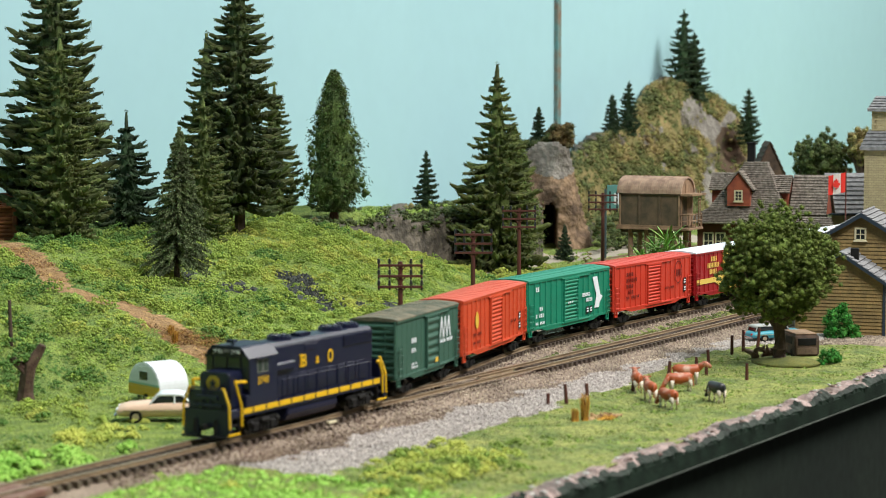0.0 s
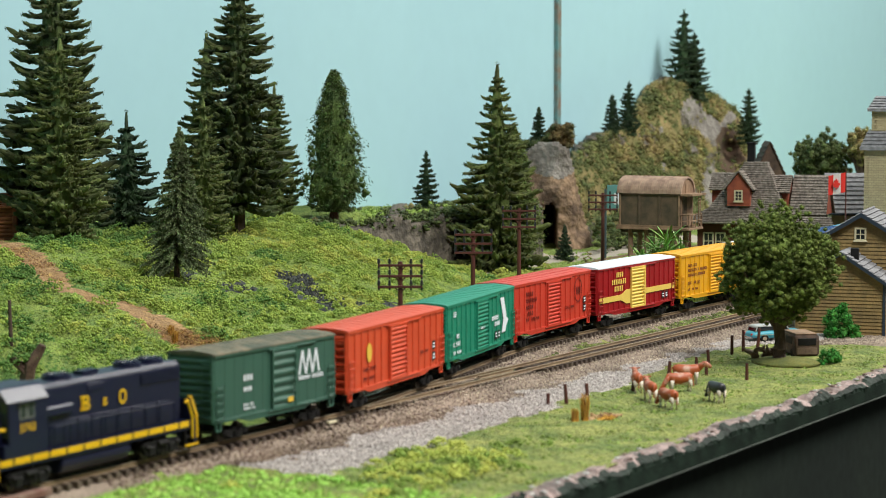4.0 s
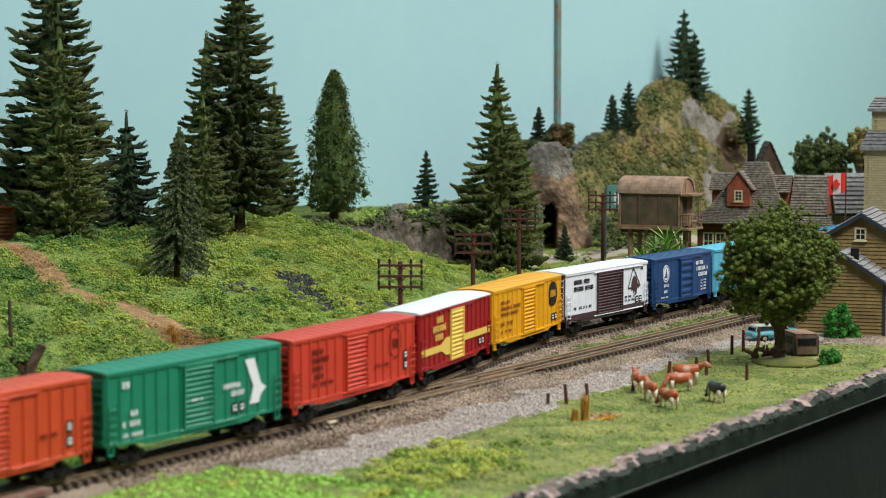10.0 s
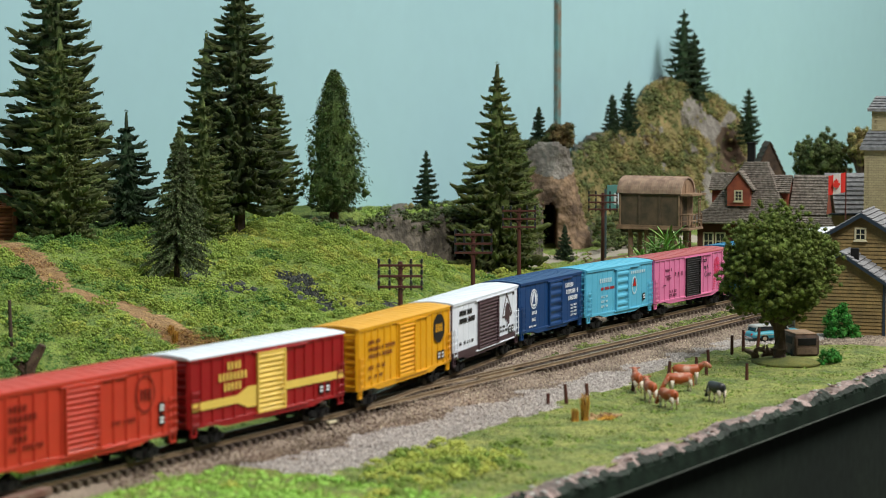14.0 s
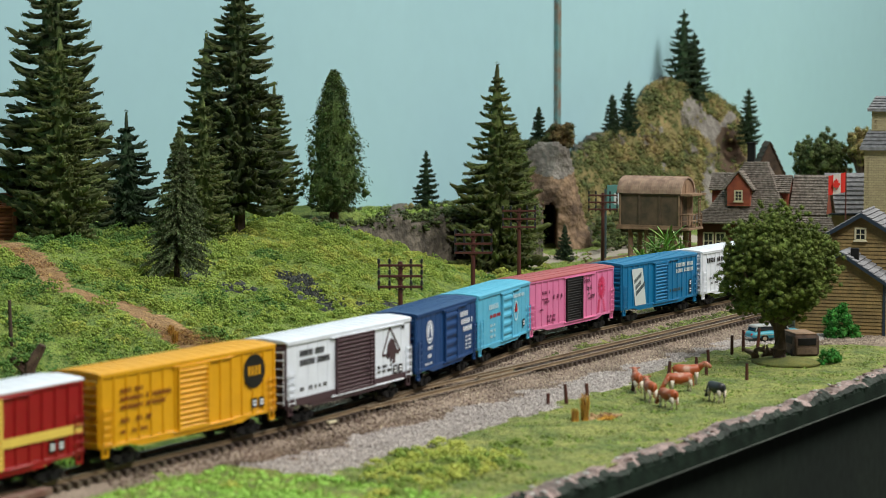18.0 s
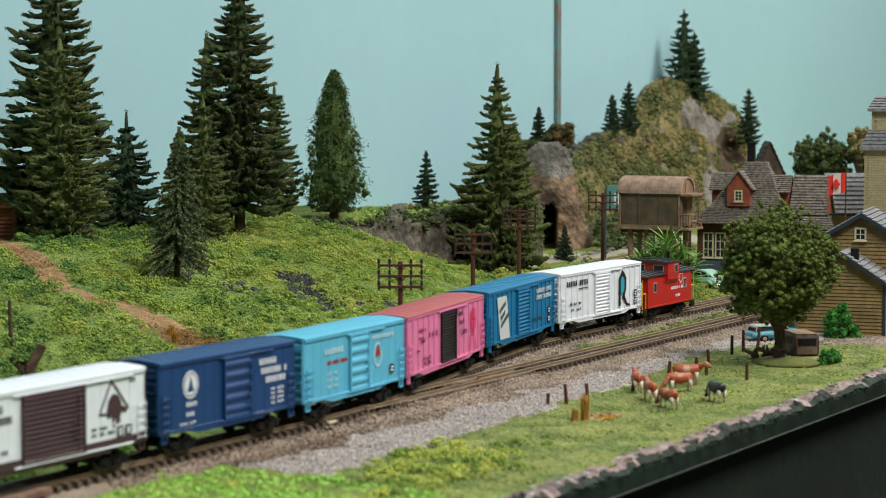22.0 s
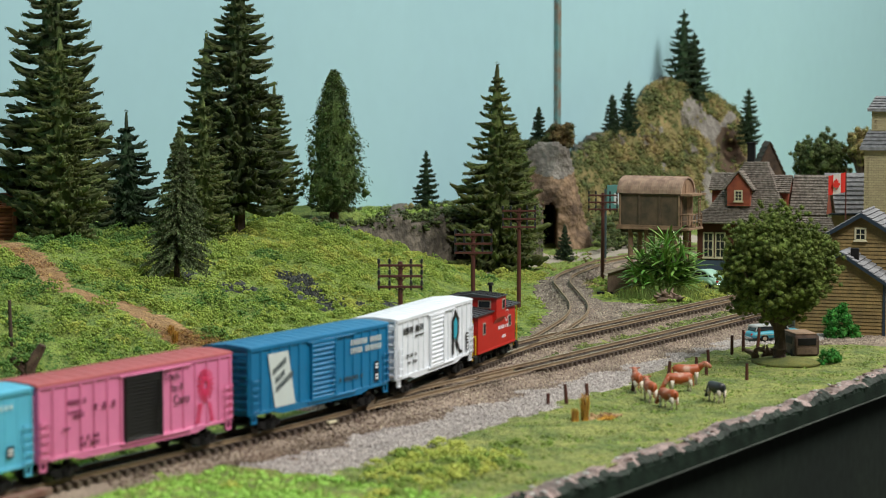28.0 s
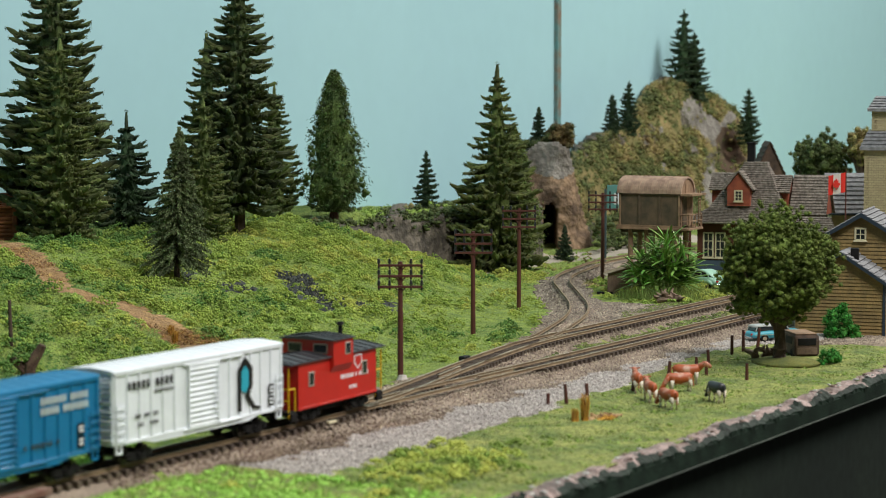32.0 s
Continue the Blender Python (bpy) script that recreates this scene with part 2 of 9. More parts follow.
slab("wall_north_left", -1.6, 0.9945, WALL_B, WALL_B + 0.02, -0.95, 1.5, M_WALL, "pale blue painted backdrop wall behind the layout", "wall")
slab("wall_north_right", 1.0005, 2.6, WALL_B, WALL_B + 0.02, -0.95, 1.5, M_WALL, "pale blue painted backdrop wall behind the layout", "wall")
# Unseen walls, floor and ceiling added to close the room and limit bounced light.
slab("wall_east", 2.6, 2.62, -1.8, WALL_B + 0.02, -0.95, 1.5, M_ROOM, "unseen dark grey end wall added to close the room", "wall")
slab("wall_west", -1.62, -1.6, -1.8, WALL_B + 0.02, -0.95, 1.5, M_ROOM, "unseen dark grey end wall added to close the room", "wall")
slab("wall_south", -1.6, 2.6, -1.82, -1.8, -0.95, 1.5, M_ROOM, "unseen dark grey wall added behind the aisle", "wall")
slab("floor", -1.6, 2.6, -1.8, WALL_B, -0.97, -0.95, M_FLOOR, "grey floor of the layout room", "floor")
slab("ceiling", -1.6, 2.6, -1.8, WALL_B, 1.5, 1.52, M_ROOM, "unseen dark grey ceiling added over the layout room", "ceiling")

M_SEAM = mat("chipped_teal_strip", srgb(96, 140, 140), 0.7, 0.2, 90, 0.4, colour2=srgb(130, 100, 80), fine=500, mix_at=0.47)
slab("trim_seam", 0.9940, 1.0010, WALL_B - 0.0035, WALL_B + 0.018, -0.95, 1.5, M_SEAM, "chipped teal and brown strip covering the wall joint", "trim")


def build_ground():
    aa = np.r_[np.arange(-1.6, -0.32, 0.03), np.arange(-0.32, 0.75, 0.0042), np.arange(0.75, 1.5, 0.009), np.arange(1.5, 2.61, 0.05)]
    bb = np.r_[np.arange(EDGE_B, 0.34, 0.0042), np.arange(0.34, WALL_B, 0.009), WALL_B]
    verts, faces, zone = [], [], []
    for a in aa:
        for b in bb:
            z = ground_z(a, b)
            z += hill_relief(a, b) + (0.0008 if b > 0.05 or b < -0.06 else 0.00025) * noise.noise((a * 70, b * 70, 5))
            p = AB(a, b)
            verts.append((p.x, p.y, z))
    nb = len(bb)
    for i in range(len(aa) - 1):
        for j in range(nb - 1):
            faces.append((i * nb + j, (i + 1) * nb + j, (i + 1) * nb + j + 1, i * nb + j + 1))
            a, b = (aa[i] + aa[i + 1]) / 2, (bb[j] + bb[j + 1]) / 2
            zone.append(ground_zone(a, b))
    me = raw("ground", verts, faces, [M_TURF, M_MEADOW, M_GRAVEL, M_BALLAST, M_DIRT, M_ROAD, M_COAL], True)
    me.polygons.foreach_set("material_index", zone)
    return single("ground", me, None, "scenic ground with turf, gravel and ballast", "ground", kind="structure")


PATH_LINE = [(0.16, 0.36), (0.148, 0.341), (0.119, 0.295), (0.089, 0.259), (0.068, 0.237), (0.07, 0.217), (0.073, 0.197), (0.063, 0.17), (0.05, 0.148), (0.04, 0.125)]


PUDDLE = to_ab(0.0610, 0.8120)


def near_line(a, b, line, width):
    best = 9
    for (a0, b0), (a1, b1) in zip(line, line[1:]):
        da, db = a1 - a0, b1 - b0
        t = min(1, max(0, ((a - a0) * da + (b - b0) * db) / (da * da + db * db)))
        best = min(best, math.hypot(a - a0 - t * da, b - b0 - t * db))
    return best < width


def off_main(a, b):
    p = AB(a, b)
    x = np.interp(p.y, MAIN[:, 1], MAIN[:, 0])
    return (x - p.x) * SA


def off_branch(a, b):
    p = AB(a, b)
    return float(np.min(np.hypot(BRANCH[:, 0] - p.x, BRANCH[:, 1] - p.y)))


def ground_zone(a, b):
    """0 turf, 1 meadow, 2 pale gravel, 3 ballast, 4 dirt, 5 road, 6 dark slate."""
    j = 0.006 * noise.noise((a * 60, b * 60, 9)) + 0.003 * noise.noise((a * 160, b * 160, 3))
    d = off_main(a, b) + j
    if abs(d) < 0.0125:
        return 3
    if a > -0.05 and abs(b + j) < 0.0125:
        return 3
    if 0.1 < a < 0.8 and off_branch(a, b) + j < 0.017:
        return 3
    low = float(np.interp(a, [-0.14, 0, 0.1, 0.224, 0.27, 0.29, 0.6], [-0.052, -0.05, -0.042, -0.029, -0.04, -0.085, -0.09]))
    if -0.145 < a + j and low < b + j < -0.005:
        return 3 if b + 2 * j > -0.021 or (a > 0.27 and b + 2 * j < -0.06) else 2
    if a > -0.03 and 0 < b + j < 0.043:
        inner = d < -0.012 and b > 0.012
        return 1 if inner and a > 0.17 and noise.noise((a * 90, b * 90, 2)) > -0.2 else 3
    if 0.24 < a < 0.42 and 0.05 < b + j < 0.075 + 0.4 * (a - 0.24):
        return 3
    if near_line(a + j, b + j, PATH_LINE, 0.0078):
        return 4
    if b > 0.06 and (near_line(a + 4 * j, b + 3 * j, [(0.162, 0.230), (0.185, 0.21)], 0.006) or near_line(a + 4 * j, b + 3 * j, [(0.258, 0.23), (0.238, 0.209), (0.218, 0.188)], 0.011) or near_line(a + 4 * j, b + 3 * j, [(0.20, 0.195), (0.228, 0.182), (0.262, 0.165)], 0.006)):
        return 6
    if 0.55 < a < 1.4 and 0.275 < b + j < 0.315:
        return 5
    if a > 0.29 and b < -0.02:
        return 3
    if math.hypot((a - PUDDLE[0] + 2 * j) / 0.013, (b - PUDDLE[1] + j) / 0.006) < 1:
        return 4
    if b < -0.02:
        return 1
    return 0


# branch track: an S-bend from the second set of points towards the tunnel
BRANCH, BRANCH_S = fillet([AB(0.10, 0.0285).xy, AB(0.20, 0.0455).xy, AB(0.325, 0.085).xy, AB(0.5064, 0.194).xy, AB(0.64, 0.228).xy, AB(0.82, 0.236).xy], [0, 0.5, 0.50, 0.35, 0.3, 0], 0.003)
FRONT, FRONT_S = fillet([front_line(0.80), front_line(2.3)], [0, 0], 0.004)


def rail_mesh(name, line, off, top=None):
    """One rail with foot, web and head, swept along a line of plan points."""
    P = line
    T = np.gradient(P, axis=0)
    T /= np.linalg.norm(T, axis=1)[:, None]
    N = np.stack([-T[:, 1], T[:, 0]], 1)
    prof = [(-0.7, -1.35), (0.7, -1.35), (0.7, -1.2), (0.2, -1.05), (0.2, -0.5), (0.36, -0.4), (0.36, 0.0), (-0.36, 0.0), (-0.36, -0.4), (-0.2, -0.5), (-0.2, -1.05), (-0.7, -1.2)]
    n = len(prof)
    verts = [(*(P[i] + N[i] * (off + u * MM)), v * MM) for i in range(len(P)) for u, v in prof]
    faces, mats = [], []
    for i in range(len(P) - 1):
        for k in range(n):
            faces.append((i * n + k, i * n + (k + 1) % n, (i + 1) * n + (k + 1) % n, (i + 1) * n + k))
            mats.append(1 if k == 6 else 0)
    me = raw(name, verts, faces, [M_RAIL, top or M_RAILTOP])
    me.polygons.foreach_set("material_index", mats)
    return me


GAUGE = 0.0050
_bm = box(B(), -1.0, 1.0, -8.0, 8.0, -3.2, -1.4)
SLEEPER_MESH = finish(_bm, "sleeper", M_SLEEPER)


def build_track(name, line, label, near, skip=None):
    """near: the stretch of A in which sleepers are parts of their own."""
    t = thing(name, label, "railway track", kind="structure")
    for off in (-GAUGE, GAUGE):
        part("rail", rail_mesh("rail", line, off, M_RAIL if name == "track_branch" else None), None, t)
    S = np.r_[0, np.cumsum(np.hypot(*np.diff(line, axis=0).T))]
    rest = []
    for s in np.arange(0.002, S[-1] - 0.002, 0.0047):
        x, y = np.interp(s, S, line[:, 0]), np.interp(s, S, line[:, 1])
        x2, y2 = np.interp(s + 0.001, S, line[:, 0]), np.interp(s + 0.001, S, line[:, 1])
        yaw = math.atan2(y2 - y, x2 - x)
        a, b = to_ab(x, y)
        if skip and skip(a, b):
            continue
        m = Matrix.Translation((x, y, 0)) @ Matrix.Rotation(yaw + random.uniform(-0.02, 0.02), 4, "Z")
        if near[0] < a < near[1]:
            ob = new("sleeper", SLEEPER_MESH)
            ob.parent = t
            ob.matrix_local = m
        else:
            rest.append(m)
    verts, faces = [], []
    base = [v.co.copy() for v in SLEEPER_MESH.vertices]
    fs = [tuple(p.vertices) for p in SLEEPER_MESH.polygons]
    for m in rest:
        k = len(verts)
        verts += [m @ v for v in base]
        faces += [tuple(i + k for i in f) for f in fs]
    if verts:
        ob = part("sleepers", raw("sleepers", verts, faces, M_SLEEPER), None, t)
        tagged(ob, kind="stuff")
    return t


# ---- the train ----
W2 = 9.3  # half the width of a car body


def frame_mesh():
    bm = B()
    for s in (-1, 1):
        y = s * 7.4
        prism(bm, [(-7.0, 3.4), (-5.4, 4.2), (-2.2, 3.9), (-1.6, 2.0), (1.6, 2.0), (2.2, 3.9), (5.4, 4.2), (7.0, 3.4), (6.6, 2.0), (4.6, 1.8), (2.4, 0.9), (-2.4, 0.9), (-4.6, 1.8), (-6.6, 2.0)], y - 0.6, y + 0.6, "y")
        for k in (-0.8, 0, 0.8):
            rod(bm, (k, y + s * 0.8, 1.4), (k, y + s * 0.8, 3.4), 0.35, sides=6)
        for x in (-5.2, 5.2):
            rod(bm, (x, y - s * 0.2, 2.7), (x, y + s * 1.0, 2.7), 0.9, sides=8)
    box(bm, -1.5, 1.5, -7.4, 7.4, 2.4, 4.6)
    rod(bm, (0, 0, 4.4), (0, 0, 7.6), 2.0, sides=10)
    return finish(bm, "bogie_frame", M_BLACK)


def wheelset_mesh(r=2.6):
    bm = B()
    rod(bm, (0, -6.6, 0), (0, 6.6, 0), 0.6, sides=8)
    for s in (-1, 1):
        rod(bm, (0, s * 4.3, 0), (0, s * 5.9, 0), r, sides=16)
        rod(bm, (0, s * 4.0, 0), (0, s * 4.4, 0), r + 0.45, sides=16)
        for k in range(4):
            a = k * math.pi / 2
            rod(bm, (1.5 * math.cos(a), s * 5.95, 1.5 * math.sin(a)), (1.5 * math.cos(a), s * 6.05, 1.5 * math.sin(a)), 0.35, sides=5)
    return finish(bm, "wheelset", M_WHEEL)


FRAME_MESH, WHEEL_MESH = frame_mesh(), wheelset_mesh()
ROLLING = []  # (car, offset of its middle, half its pivot distance, [(bogie, along, [wheelsets])])


def add_bogie(car, x, frame=None):
    bg = part("bogie", frame or FRAME_MESH, None, car, at=pose(x * MM, 0, 0))
    wheels = [part("wheelset", WHEEL_MESH, None, bg, at=pose(w * MM, 0, 2.6 * MM)) for w in (-5.2, 5.2)]
    return bg, x * MM, wheels


def add_couplers(car, half):
    for s in (-1, 1):
        bm = B()
        box(bm, s * half - 1.5, s * half + 1.5, -1.1, 1.1, 4.0, 5.6, 0.2)
        box(bm, s * (half + 1.2), s * (half + 3.6), -0.7, 0.7, 3.9, 5.7, 0.2)
        box(bm, s * (half + 2.6), s * (half + 3.7), -1.2, 0.5, 3.8, 5.8, 0.2)
        part("coupler", bm, M_BLACK, car)


def bars(bm, x, z, word, height, y, letter=None, gap=0.5, slant=0.0):
    """Plain letter-sized bars in a row on the near side, one bar a letter and a space where '_' stands."""
    w = letter or height * 0.62
    for ch in word:
        if ch != "_":
            box(bm, x + 0.18 * w, x + 0.74 * w, y, y + 0.1, z, z + height)
        x += w
    return x


def ring(bm, cx, cz, rx, rz, y, wide, sides=20):
    """A flat oval ring on the near side."""
    for i in range(sides):
        a0, a1 = 2 * math.pi * i / sides, 2 * math.pi * (i + 1) / sides
        q = [(cx + rx * math.cos(a), cz + rz * math.sin(a)) for a in (a0, a1)] + [(cx + (rx - wide) * math.cos(a), cz + (rz - wide) * math.sin(a)) for a in (a1, a0)]
        prism(bm, q, y, y + 0.1, "y")
    return bm


def disc(bm, cx, cz, rx, rz, y, sides=24):
    return prism(bm, [(cx + rx * math.cos(2 * math.pi * i / sides), cz + rz * math.sin(2 * math.pi * i / sides)) for i in range(sides)], y, y + 0.1, "y")


RUNGS = {}


def rung_mesh(material):
    if material.name not in RUNGS:
        RUNGS[material.name] = finish(rod(B(), (-2.1, 0, 0), (2.1, 0, 0), 0.2, sides=5), "rung", material)
    return RUNGS[material.name]


def boxcar(label, half, body, roof=None, end=None, door=None, posts=True, door_w=17.0, door_x=0.0, z0=4.6, z1=27.4, door_ribs=11, sill=None, door_low=0.0, wide_post=True):
    """A boxcar about its middle: near side at -y. Lengths in millimetres."""
    roof, end, door, sill = roof or body, end or body, door or body, sill or body
    car = thing("boxcar", label, "boxcar", group="train cars")
    L = half
    # body shell: two sides and floor
    for s in (-1, 1):
        out = [(-L, s * (W2 - 0.4))]
        n = 15 if posts else 13
        wide, proud = (0.55, 0.42) if posts else (0.13, 0.10)
        for i in range(n + 1):
            x = -L + 0.6 + (2 * L - 1.2) * i / n
            if not abs(x - door_x) < door_w / 2 + 0.8:
                out += [(x - wide, s * W2), (x - wide + 0.1, s * (W2 + proud)), (x + wide - 0.1, s * (W2 + proud)), (x + wide, s * W2)]
        out += [(L, s * W2), (L, s * (W2 - 0.4))]
        bm = prism(B(), out, z0, z1 - 0.9, "z")
        part("top_chord", box(B(), -L, L, *sorted((s * (W2 - 0.4), s * (W2 + 0.5))), z1 - 0.9, z1, 0.1), body, car)
        part("side_wall", bm, body, car)
        bm = B()
        box(bm, -L, L, *sorted((s * W2, s * (W2 + 0.4))), z0, z0 + 1.1, 0.1)
        prism(bm, [(-L + 14, z0), (L - 14, z0), (L - 20, z0 - 1.3), (-L + 20, z0 - 1.3)], *sorted((s * (W2 - 0.5), s * (W2 + 0.3))), "y")
        part("side_sill", bm, sill, car)
        # sliding door with its corrugation and rails
        bm = B()
        y = s * (W2 + 0.15)
        zz0, zz1 = z0 + 1.6 + door_low, z1 - 2.3
        out = [(y, z0 + 0.6 + door_low), (y + s * 0.75, z0 + 0.6 + door_low), (y + s * 0.75, zz0 - 0.2)]
        step = (zz1 - zz0) / door_ribs
        for i in range(door_ribs):
            z = zz0 + step * i
            out += [(y + s * 0.35, z + step * 0.18), (y + s * 0.9, z + step * 0.5), (y + s * 0.9, z + step * 0.72), (y + s * 0.35, z + step * 0.98)]
        out += [(y + s * 0.75, zz1 + 0.3), (y + s * 0.75, z1 - 1.3), (y, z1 - 1.3)]
        prism(bm, out, door_x - door_w / 2 + 0.7, door_x + door_w / 2 - 0.7, "x")
        for x in (door_x - door_w / 2 + 0.35, door_x + door_w / 2 - 0.35):
            part("door_stile", box(B(), x - 0.4, x + 0.4, *sorted((y, y + s * 0.95)), z0 + 0.6 + door_low, z1 - 1.3, 0.1), door, car)
        dr = part("door", bm, door, car)
        bm = B()
        for k in (0.3, 0.42, 0.55):
            rod(bm, (door_x + door_w * 0.28, y + s * 1.2, z0 + 20 * k), (door_x + door_w * 0.28 + 2, y + s * 1.2, z0 + 20 * k), 0.18, sides=5)
        rod(bm, (door_x + door_w * 0.36, y + s * 1.2, z0 + 1.5), (door_x + door_w * 0.36, y + s * 1.2, z1 - 4), 0.2, sides=5)
        part("door_bar", bm, door, dr)
        far = min(door_x + door_w * 1.32, L - 1)
        part("door_track", box(B(), door_x - door_w * 0.62, far, *sorted((s * W2, s * (W2 + 0.9))), z0 + 0.1 + door_low, z0 + 0.7 + door_low, 0.1), body, car)
        part("door_track", box(B(), door_x - door_w * 0.62, far, *sorted((s * W2, s * (W2 + 0.8))), z1 - 1.5, z1 - 0.9, 0.1), body, car)
    for s in (-1, 1):
        bm = B()
        out = [(s * (L - 0.4), z0), (s * L, z0)]
        n = 9
        for i in range(n):
            z = z0 + 0.9 + (z1 - z0 - 1.8) * i / n
            h = (z1 - z0 - 1.8) / n
            out += [(s * L, z + 0.05 * h), (s * (L + 0.6), z + 0.35 * h), (s * (L + 0.6), z + 0.6 * h), (s * L, z + 0.92 * h)]
        out += [(s * L, z1), (s * (L - 0.4), z1)]
        prism(bm, out, -W2 + 0.8, W2 - 0.8, "y")
        for y in (-W2 + 0.45, W2 - 0.45):
            part("corner_post", box(B(), *sorted((s * (L - 0.3), s * (L + 0.7))), y - 0.45, y + 0.45, z0, z1, 0.1), end, car)
        part("end_wall", bm, end, car)
        for t in (-1, 1):  # ladder rungs on side and end, sill steps
            xs = sorted((s * (L - 0.4), s * (L - 4.6)))
            bm = B()
            for x in xs:
                rod(bm, (x, t * (W2 + 0.8), z0 + 0.8), (x, t * (W2 + 0.8), z0 + (z1 - z0) * 0.56), 0.18, sides=5)
            ld = part("ladder", bm, body, car)
            for z in np.linspace(z0 + 1.6, z0 + (z1 - z0) * 0.52, 5):
                part("rung", rung_mesh(body), None, ld, at=pose((xs[0] + xs[1]) / 2 * MM, t * (W2 + 0.95) * MM, z * MM))
            bm = B()
            for y in (W2 - 0.6, W2 - 4.4):
                rod(bm, (s * (L + 0.9), t * y, z0 + 1), (s * (L + 0.9), t * y, z1 - 2.2), 0.18, sides=5)
            ld = part("end_ladder", bm, body, car)
            for z in np.linspace(z0 + 2, z1 - 3, 7):
                part("rung", rung_mesh(body), None, ld, at=pose(s * (L + 1.0) * MM, t * (W2 - 2.5) * MM, z * MM, 0, 0, 90))
            bm = B()
            for x in (s * (L - 0.8), s * (L - 3.2)):
                box(bm, x - 0.3, x + 0.3, t * W2 - 0.35, t * W2 + 0.35, 2.0, z0 + 0.4)
            box(bm, *sorted((s * (L - 0.5), s * (L - 3.5))), t * W2 - 0.4, t * W2 + 0.4, 1.8, 2.4)
            part("sill_step", bm, sill, car)
    # roof: one skin with raised seams across it
    xs = [-L - 0.5]
    n = 15
    for i in range(1, n):
        x = -L + 2 * L * i / n
        xs += [x - 0.45, x - 0.25, x + 0.25, x + 0.45]
    xs += [L + 0.5]
    verts, faces = [], []
    for i, x in enumerate(xs):
        up = 0.14 if i % 4 in (2, 3) and 0 < i < len(xs) - 1 else 0.0
        for u, v in ((-W2 - 0.55, z1 - 0.1), (-W2 - 0.6, z1 + 0.35), (-W2 + 0.6, z1 + 0.75 + up * 0.3), (-W2 + 2.2, z1 + 1.0 + up), (0, z1 + 1.5 + up), (W2 - 2.2, z1 + 1.0 + up), (W2 - 0.6, z1 + 0.75 + up * 0.3), (W2 + 0.6, z1 + 0.35), (W2 + 0.55, z1 - 0.1)):
            verts.append(Vector((x, u, v)) * MM)
    for i in range(len(xs) - 1):
        for k in range(9):
            faces.append((i * 9 + k, i * 9 + (k + 1) % 9, i * 9 + 9 + (k + 1) % 9, i * 9 + 9 + k))
    faces += [tuple(range(9))[::-1], tuple((len(xs) - 1) * 9 + k for k in range(9))]
    bm = raw("roof", verts, faces, roof)
    part("roof", bm, roof, car)
    bm = B()
    box(bm, -L + 1, L - 1, -W2 + 0.5, W2 - 0.5, z0 - 0.3, z0 + 0.2)
    box(bm, -L + 3, L - 3, -1.6, 1.6, z0 - 1.8, z0)
    for x in np.linspace(-L + 20, L - 20, 6):
        box(bm, x - 0.5, x + 0.5, -W2 + 0.8, W2 - 0.8, z0 - 1.2, z0)
    part("underframe", bm, M_BLACK, car)
    bm = B()
    rod(bm, (4, -4, z0 - 1.6), (11, -4, z0 - 1.6), 1.5, sides=10)
    part("brake_cylinder", bm, M_BLACK, car)
    add_couplers(car, L)
    return car


def mark(car, bm, colour, label=""):
    return tagged(part("marking", bm, colour, car, label), kind="stuff")


YS = -W2 - 0.53  # face of the raised posts, where paint shows
YP = -W2 - 0.16


def join_train(car, middle, half_mm, pivot=None, frame=None, lift=2.6):
    p = pivot or (half_mm - 14.0)
    if not pivot:  # freight bodies ride on high bolsters
        for ch in car.children:
            ch.location.z += (1.0 if ch.name.startswith("coupler") else lift) * MM
    ROLLING.append((car, middle, p * MM, [add_bogie(car, s * p, frame) for s in (-1, 1)]))


C_NAVY = paint("navy_blue_paint", 18, 23, 50, 0.38)
C_CABGLASS = mat("cab_window_glass", (0.035, 0.05, 0.04), 0.06, 0.05, 20, 0.0)
C_EMBLEM = paint("dull_yellow_emblem", 176, 152, 38)
C_FRAMEGREY = paint("bare_metal_grey", 120, 122, 118)
C_DKGREEN = paint("dark_green_paint", 50, 88, 74, 0.55)
C_ORANGE = paint("orange_red_paint", 200, 74, 42)
C_TEAL = paint("teal_green_paint", 24, 128, 100)
C_RED = paint("vermilion_paint", 196, 60, 42)
C_MAROON = paint("maroon_paint", 152, 20, 26)
C_YELLOW = paint("golden_yellow_paint", 226, 164, 22)
C_CREAM = paint("pale_yellow_paint", 232, 200, 96)
C_OFFWHITE = paint("off_white_paint", 229, 236, 246)
C_PLUM = paint("plum_brown_paint", 72, 52, 58)
C_BLUE = paint("deep_blue_paint", 22, 64, 116)
C_SKY = paint("sky_blue_paint", 92, 182, 214)
C_PINK = paint("pink_paint", 222, 124, 168)
C_PINKROOF = paint("dusty_rose_roof", 176, 82, 84)
C_AZURE = paint("azure_blue_paint", 16, 112, 160)
C_CABRED = paint("caboose_red_paint", 186, 34, 26)
C_BLACKPAINT = paint("black_paint", 24, 22, 24)
C_GREYROOF = mat("weathered_roof", srgb(122, 112, 92), 0.7, 0.25, 160, 0.2, colour2=srgb(70, 76, 62), fine=1200)
C_BROWNMARK = paint("brown_lettering_paint", 120, 60, 30)
C_GOLD = paint("gold_lettering_paint", 222, 184, 70)
C_DKRED = paint("dark_red_lettering_paint", 110, 24, 18)
C_MAGENTA = paint("rose_red_paint", 214, 54, 100)
C_FRAME = paint("grey_window_frame", 170, 150, 140)
C_CABROOF = paint("dark_grey_roof_paint", 62, 60, 64)


